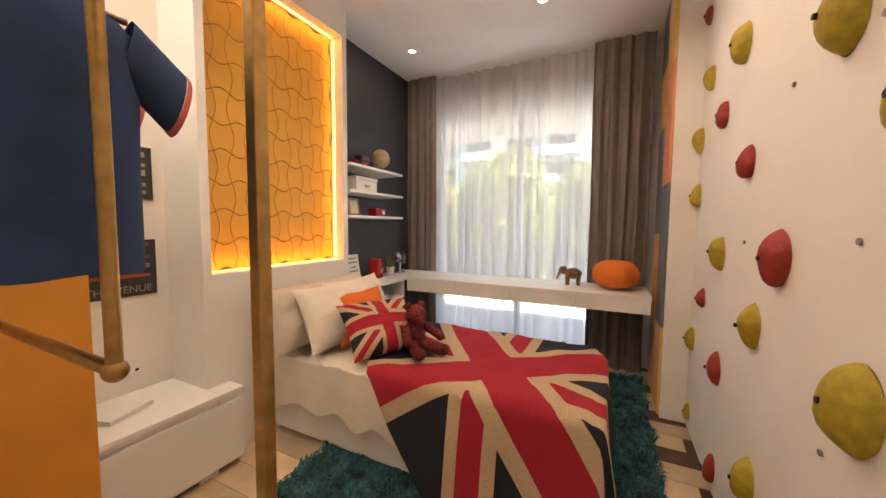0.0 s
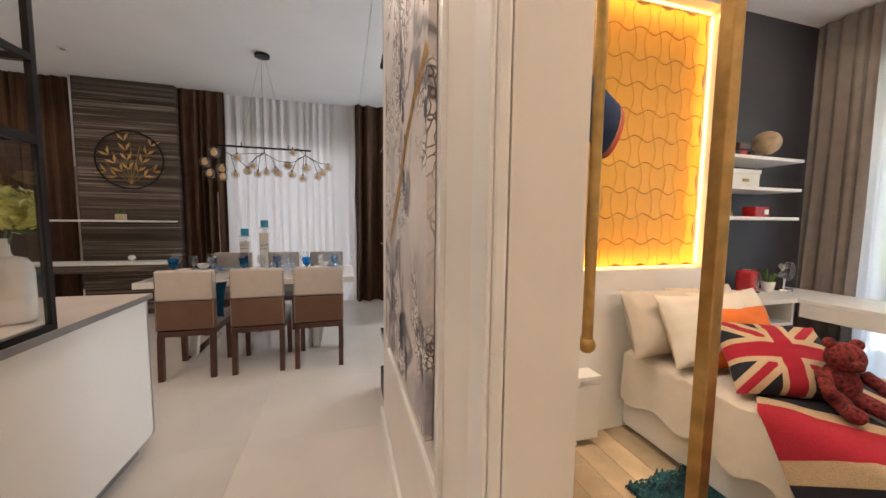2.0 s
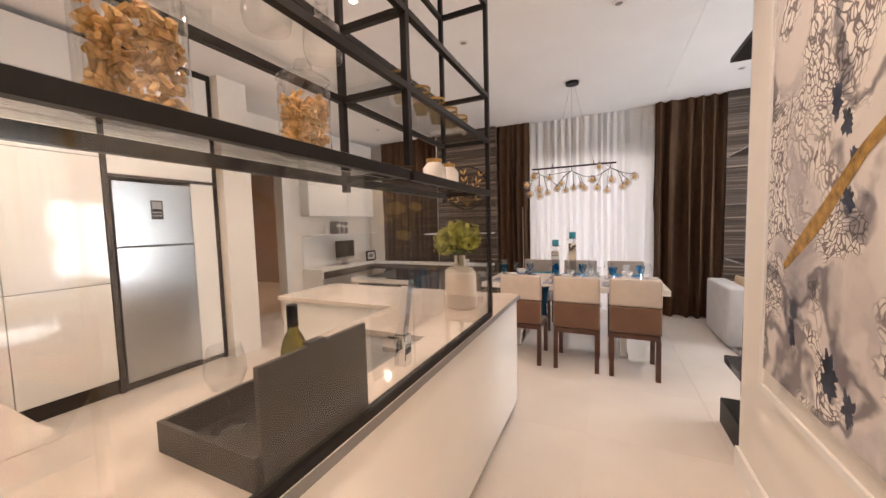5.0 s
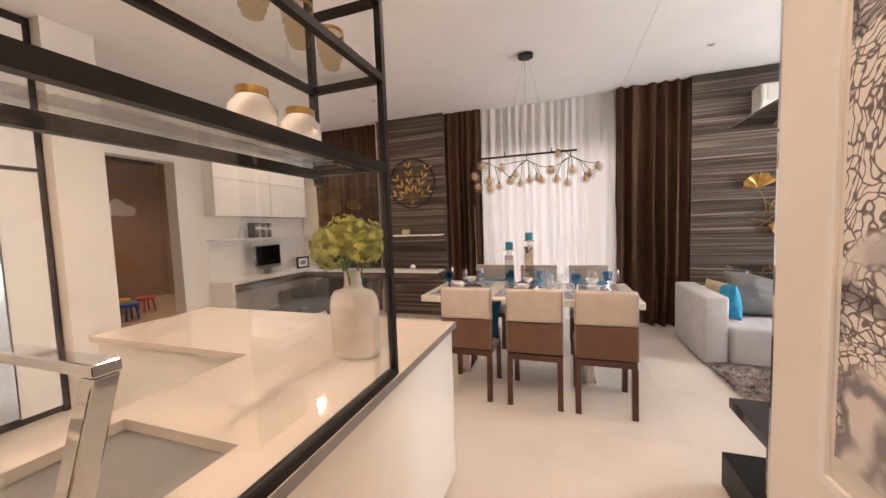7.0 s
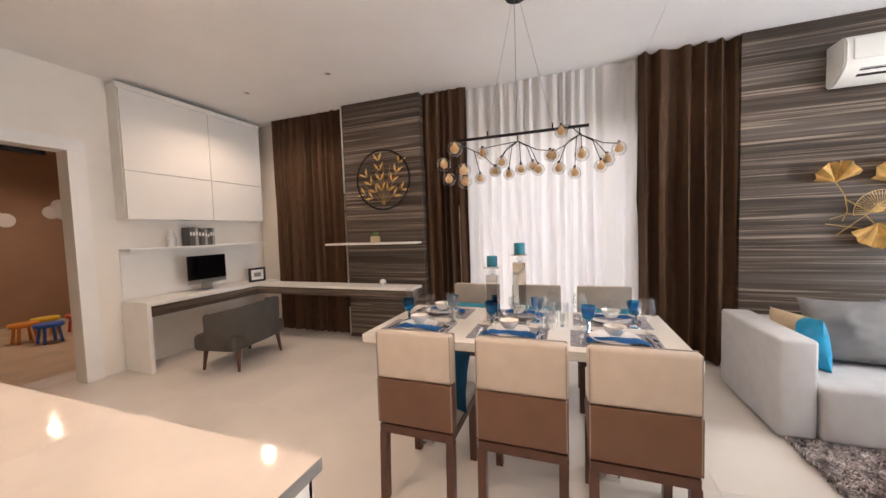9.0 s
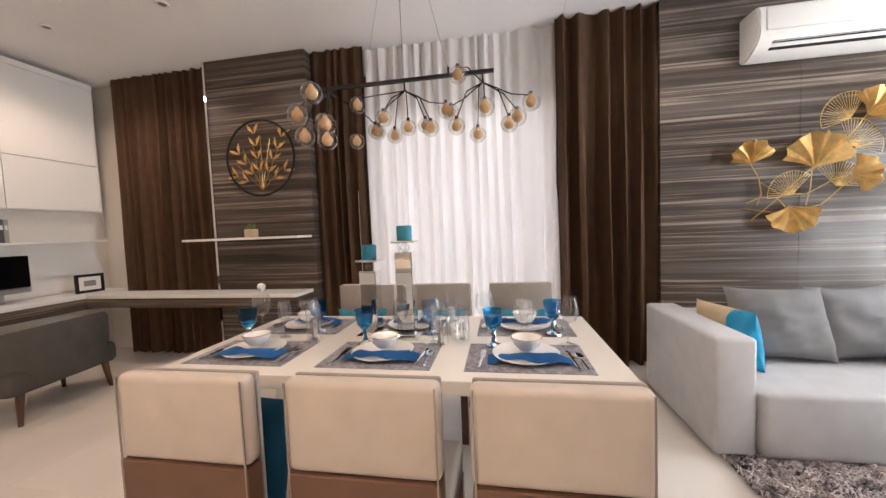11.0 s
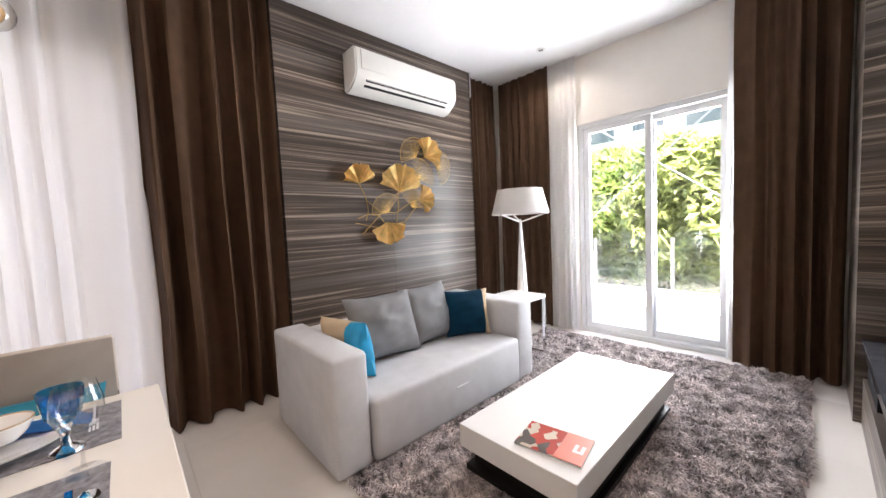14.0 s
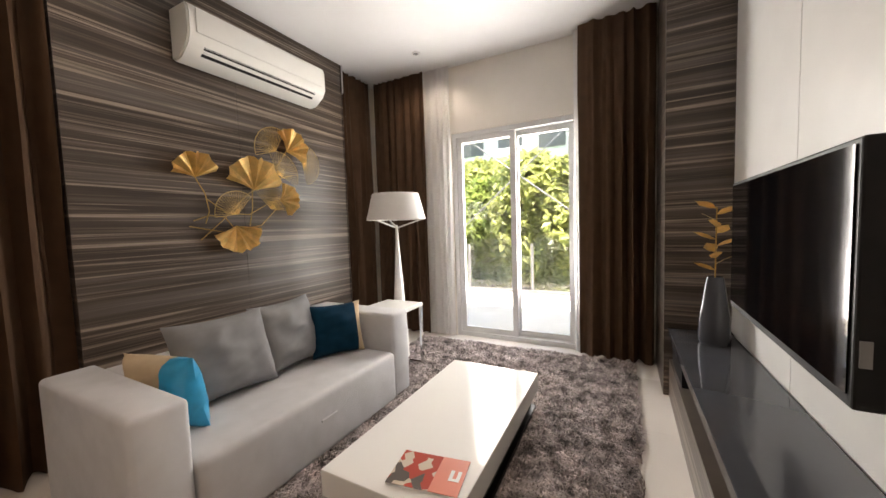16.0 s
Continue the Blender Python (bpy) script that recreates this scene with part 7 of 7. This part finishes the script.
for k, (z, w) in enumerate(((0.20, 0.12), (0.165, 0.13), (0.12, 0.07), (0.085, 0.12), (0.05, 0.1))):
    bm = box(0.0005, 0.0015, -w / 2, w / 2, z, z + 0.012)
    bm.transform(pose(0, 0, 0, 0, -10, 0))
    part("printed_line", bm, M_GREY, cd)
pc = thing("potted_plant", "dark green cactus in a white pot", "plant", (-0.58, 4.50, DZ + 0.0005))
part("pot", lathe([(0, 0), (0.035, 0), (0.047, 0.08), (0.04, 0.08), (0, 0.07)], 20), M_CHINA, pc, smooth=True)
bm = bmesh.new()
for k in range(9):
    a = k * 2.4
    tube((0.015 * math.cos(a), 0.015 * math.sin(a), 0.07), (0.045 * math.cos(a), 0.045 * math.sin(a), 0.15 + 0.03 * math.sin(k * 2)), 0.012, 0.007, 8, bm=bm)
part("leaves", bm, M_SUCC, pc)
fn = thing("desk_fan", "small chrome desk fan", "fan", (-0.58, 4.68, DZ + 0.0005))
part("base", lathe([(0, 0), (0.06, 0), (0.055, 0.015), (0.01, 0.02), (0.01, 0.10), (0, 0.1)], 20), M_CHROME, fn, smooth=True)
bm = bmesh.new()
for r in (0.03, 0.055, 0.075):
    for i in range(20):
        a, b = 2 * math.pi * i / 20, 2 * math.pi * (i + 1) / 20
        tube((0.025, r * math.cos(a), 0.16 + r * math.sin(a)), (0.025, r * math.cos(b), 0.16 + r * math.sin(b)), 0.0018, seg=4, bm=bm)
part("guard", bm, M_CHROME, fn)
for k in range(3):
    bm = box(-0.001, 0.001, 0.012, 0.062, -0.022, 0.022)
    bm.transform(Matrix.Translation((0.0, 0, 0.16)) @ pose(0, 0, 0, k * 120, 0, 0) @ pose(0, 0, 0, 0, 0, 18))
    part("blade", bm, M_GREY, fn)
part("motor", tube((-0.05, 0, 0.16), (0.01, 0, 0.16), 0.022), M_CHROME, fn)
b1 = thing("book", "white paperback on the lower desk shelf", "book", (-0.50, 4.15, DZ - 0.179))
part("pages", box(-0.07, 0.07, -0.1, 0.1, 0, 0.03), M_PAPER, b1)
part("cover", box(-0.072, 0.072, -0.102, 0.102, 0.0305, 0.033), M_PLASTIC, b1)
# elephant figure (one plain mesh) and pumpkin pouffe
bm = ball((0, 0, 0.10), 0.055, scale=(1.35, 0.85, 0.9))
ball((-0.085, 0, 0.125), 0.036, bm=bm)
for x in (-0.045, 0.045):
    for y in (-0.025, 0.025):
        tube((x, y, 0), (x, y, 0.08), 0.016, 0.019, bm=bm)
tube((-0.105, 0, 0.12), (-0.135, 0, 0.05), 0.014, 0.008, bm=bm)
ball((-0.07, 0.035, 0.13), 0.03, bm=bm, scale=(0.7, 0.25, 1))
ball((-0.07, -0.035, 0.13), 0.03, bm=bm, scale=(0.7, 0.25, 1))
tagged(part("elephant_figure", bm, mat("carved_wood", (0.20, 0.11, 0.06), 0.4, var=0.25, scale=30), smooth=True), "carved brown wooden elephant figure on the desk", "figurine").matrix_world = pose(1.17, 4.74, DZ + 0.0005, 0, 0, 10)
pk = thing("pumpkin_cushion", "round orange ribbed pumpkin cushion on the desk", "cushion", (1.50, 4.68, DZ + 0.0005))
bm = ball((0, 0, 0.125), 0.18, u=48, v=20, scale=(1, 1, 0.70))
for v in bm.verts:
    a = math.atan2(v.co.y, v.co.x)
    k = 1 - 0.07 * abs(math.cos(a * 4)) ** 6
    r = math.hypot(v.co.x, v.co.y)
    v.co.x, v.co.y = v.co.x * k, v.co.y * k
    v.co.z -= 0.045 * max(0, 1 - r / 0.09) * (1 if v.co.z > 0.12 else -1)
part("cover", bm, M_ORANGECLOTH, pk, smooth=True)
part("knot", ball((0, 0, 0.205), 0.018), M_ORANGECLOTH, pk)

# coloured wardrobe and the column beside it
wd = thing("colour_wardrobe", "tall wardrobe with orange, yellow and grey door panels", "wardrobe", (0, 0, 0))
part("body", box(1.80, 1.949, 4.27, 4.92, 0, BCEIL - 0.003), M_SATIN, wd)
M_PEACH = mat("peach_laminate", (0.72, 0.28, 0.14), 0.45, var=0.03)
M_SLATE = mat("slate_laminate", (0.13, 0.15, 0.18), 0.45, var=0.03)
M_YLAM = mat("yellow_laminate", (0.72, 0.42, 0.12), 0.45, var=0.03)
for y0, y1, zs in ((4.275, 4.59, ((0.02, 0.62, M_YLAM), (0.626, 1.60, M_SLATE), (1.606, 2.40, M_PEACH), (2.406, 2.93, M_YLAM))), (4.596, 4.915, ((0.02, 0.5, M_PEACH), (0.506, 1.25, M_YLAM), (1.256, 2.05, M_SLATE), (2.056, 2.5, M_YLAM), (2.506, 2.93, M_SLATE)))):
    for z0, z1, m in zs:
        part("door_panel", box(1.782, 1.799, y0, y1, z0, z1, 0.002), m, wd)
acb = thing("air_conditioner", "white wall air conditioner above the climbing wall", "air conditioner", (1.80, 3.9, 2.72))
part("casing", box(-0.05, 0.149, -0.85, 0.0, 0.02, 0.21, 0.02), M_PLASTIC, acb)
part("louvre", box(-0.04, 0.10, -0.80, -0.05, 0.0, 0.019), M_GREY, acb)

# climbing holds
M_HOLDY = mat("olive_yellow_resin", (0.42, 0.33, 0.02), 0.6, var=0.15, scale=25, bump=0.3, bscale=150)
M_HOLDR = mat("brick_red_resin", (0.33, 0.03, 0.02), 0.6, var=0.15, scale=25, bump=0.3, bscale=150)
HOLDS = [(4.20, 2.58, 0.065, 1), (3.49, 2.10, 0.10, 0), (4.04, 2.16, 0.08, 0), (3.74, 1.87, 0.075, 1), (4.36, 1.85, 0.09, 0), (3.34, 1.57, 0.08, 1), (4.36, 1.51, 0.09, 0), (3.67, 1.19, 0.10, 0), (3.0, 1.21, 0.105, 1), (3.98, 0.90, 0.07, 1), (3.19, 0.94, 0.10, 0), (4.22, 0.60, 0.085, 0), (3.62, 0.62, 0.09, 1), (2.57, 0.93, 0.12, 0), (3.60, 0.12, 0.08, 1), (3.14, 0.37, 0.10, 0), (4.2, 0.12, 0.06, 0), (2.72, 1.82, 0.12, 0), (2.46, 1.55, 0.1, 0)]
for k, (y, z, r, red) in enumerate(HOLDS):
    y = min(y, 4.18 + (y - 4.18) * 0.3) if y > 4.18 else y
    h = thing("climbing_hold", ("brick red" if red else "olive yellow") + " resin climbing hold bolted to the wall", "climbing hold", (1.949, y, z), group="climbing holds")
    bm = ball((0, 0, 0), r, u=18, v=12)
    for v in bm.verts:
        d = v.co.copy()
        s = 1 + 0.28 * noise.noise(d * (1.6 / r) * 0.5 + Vector((k * 3.1, 0, 0)))
        v.co = Vector((d.x * 0.55 * s, d.y * 0.62 * s, d.z * 0.85 * s))
        if v.co.x > 0:
            v.co.x = 0
        if red:
            v.co.z -= 0.25 * abs(v.co.x)
    part("body", bm, M_HOLDR if red else M_HOLDY, h, smooth=True)
    part("bolt", tube((-0.52 * r, 0, 0), (-0.6 * r, 0, 0), 0.008, seg=8), M_BLACK, h)
for y, z in ((2.6, 1.75), (2.62, 1.28), (2.7, 0.75), (2.75, 2.2), (3.4, 2.35), (3.0, 1.75), (3.35, 1.25), (2.9, 0.45)):
    tagged(part("bolt_hole", tube((1.944, y, z), (1.9495, y, z), 0.008, seg=10), M_GREY), "dark bolt insert in the climbing wall", "bolt", "bolt inserts")
setting("baseboard_bedroom", box(-0.755, -0.34, 2.5, 2.59, 0, 0.02), M_SATIN, "white skirting board", "trim")

# ---- ceiling fixtures ----
def downlight(x, y, z, lit=False):
    d = thing("downlight", "small recessed white ceiling downlight", "downlight", (x, y, z), group="downlights")
    part("ring", lathe([(0.028, -0.001), (0.047, -0.001), (0.045, -0.008), (0.03, -0.008)], 24), M_WHITE, d, smooth=True)
    part("lens", lathe([(0, -0.003), (0.028, -0.003), (0.028, -0.0045), (0, -0.0045)], 20), M_LENS if lit else M_GREY, d)


M_LENS = glow("warm_lamp_lens", (1.0, 0.85, 0.62), 6.0)
# fixtures at x = 0.30, 1.75, 0.4, 1.6, -1.9 are added for the fill beams
for x, y in ((-1.54, 0.88), (-1.52, -0.40), (-0.58, -0.90), (0.30, 0.85), (1.75, 0.75), (-3.47, -1.60), (-3.50, -2.77), (0.4, -1.9), (1.6, -1.9), (-3.50, 2.17), (-3.47, 4.70), (-1.9, 2.2)):
    downlight(x, y, CEIL - 0.001, x > -1 and y < 0.9)
for x, y in ((-0.29, 4.44), (0.95, 4.2)):
    downlight(x, y, BCEIL - 0.001, True)

# ---- pieces: relief tiles, floor tiles, planks ----
def wavy_tile(w, h, bulge, turned):
    """An interlocking tile: two sides swell out, the two others draw in."""
    bm = bmesh.new()
    n, pts = 8, []
    sx, sz = (1, -1) if turned else (-1, 1)
    for side in range(4):
        for i in range(n):
            t = i / n
            b = math.sin(math.pi * t) * bulge
            if side == 0:
                pts.append((-w / 2 + w * t, -h / 2 - b * sz))
            elif side == 1:
                pts.append((w / 2 + b * sx, -h / 2 + h * t))
            elif side == 2:
                pts.append((w / 2 - w * t, h / 2 + b * sz))
            else:
                pts.append((-w / 2 - b * sx, h / 2 - h * t))
    k = 0.972
    lo = [bm.verts.new((0, a * k, b * k)) for a, b in pts]
    hi = [bm.verts.new((0.007, a * k * 0.985, b * k * 0.985)) for a, b in pts]
    bm.faces.new(hi)
    m = len(pts)
    for i in range(m):
        j = (i + 1) % m
        bm.faces.new((lo[i], lo[j], hi[j], hi[i]))
    return bm


TW, TH = 0.1008, 0.1692
ta = [finish(wavy_tile(TW, TH, 0.02, q), "tile", M_YELLOW) for q in (False, True)]
yp = thing("yellow_relief_panel", "yellow interlocking wave relief panel lit by LED", "wall panel", (-0.5595, 2.646, 1.037), kind="structure")
for i in range(10):
    for j in range(10):
        t_ = new("tile", ta[(i + j) % 2])
        t_.parent, t_.location = yp, (0, (i + 0.5) * TW, (j + 0.5) * TH)

M_TILE = mat("polished_cream_porcelain", (0.70, 0.655, 0.60), 0.09, var=0.035, scale=1.6)
floor_main = thing("floor_tiles", "cream polished porcelain floor tiles", "floor", (0, 0, 0), kind="structure")
tile = finish(box(-0.3996, 0.3996, -0.3996, 0.3996, 0.0, 0.003), "tile", M_TILE)
for i in range(10):
    for j in range(-6, 8):
        x, y = -4.45 + i * 0.8, 1.09 + j * 0.8
        if y > 1.5 and x > -1.2 or y > 5.0 or y < -4.0:
            continue
        if x > 2.7:
            continue
        t_ = new("tile", tile)
        t_.parent, t_.location = floor_main, (x, y, 0.0005)
planks = thing("floor_planks", "light oak plank floor of the bedroom", "floor", (0, 0, 0), kind="structure")
nt = M_OAK.node_tree
oi = nt.nodes.new("ShaderNodeObjectInfo")
hs = nt.nodes.new("ShaderNodeHueSaturation")
mr = nt.nodes.new("ShaderNodeMapRange")
mr.inputs["To Min"].default_value, mr.inputs["To Max"].default_value = 0.7, 1.2
b_ = nt.nodes["Principled BSDF"]
src = b_.inputs["Base Color"].links[0].from_socket
nt.links.new(oi.outputs["Random"], mr.inputs["Value"])
nt.links.new(mr.outputs[0], hs.inputs["Value"])
nt.links.new(src, hs.inputs["Color"])
nt.links.new(hs.outputs[0], b_.inputs["Base Color"])
pl_ = finish(box(-0.449, 0.449, -0.0735, 0.0735, 0.0, 0.003), "plank", M_OAK)
for j in range(24):
    for i in range(-1, 4):
        x, y = -0.35 + i * 0.9 + (j % 3) * 0.3, 1.73 + j * 0.15
        if -0.75 < x < 1.9:
            o = new("plank", pl_)
            o.parent, o.location = planks, (min(max(x, -0.3), 1.5), y, -0.0025 + 0.0002 * ((i + j) % 2))
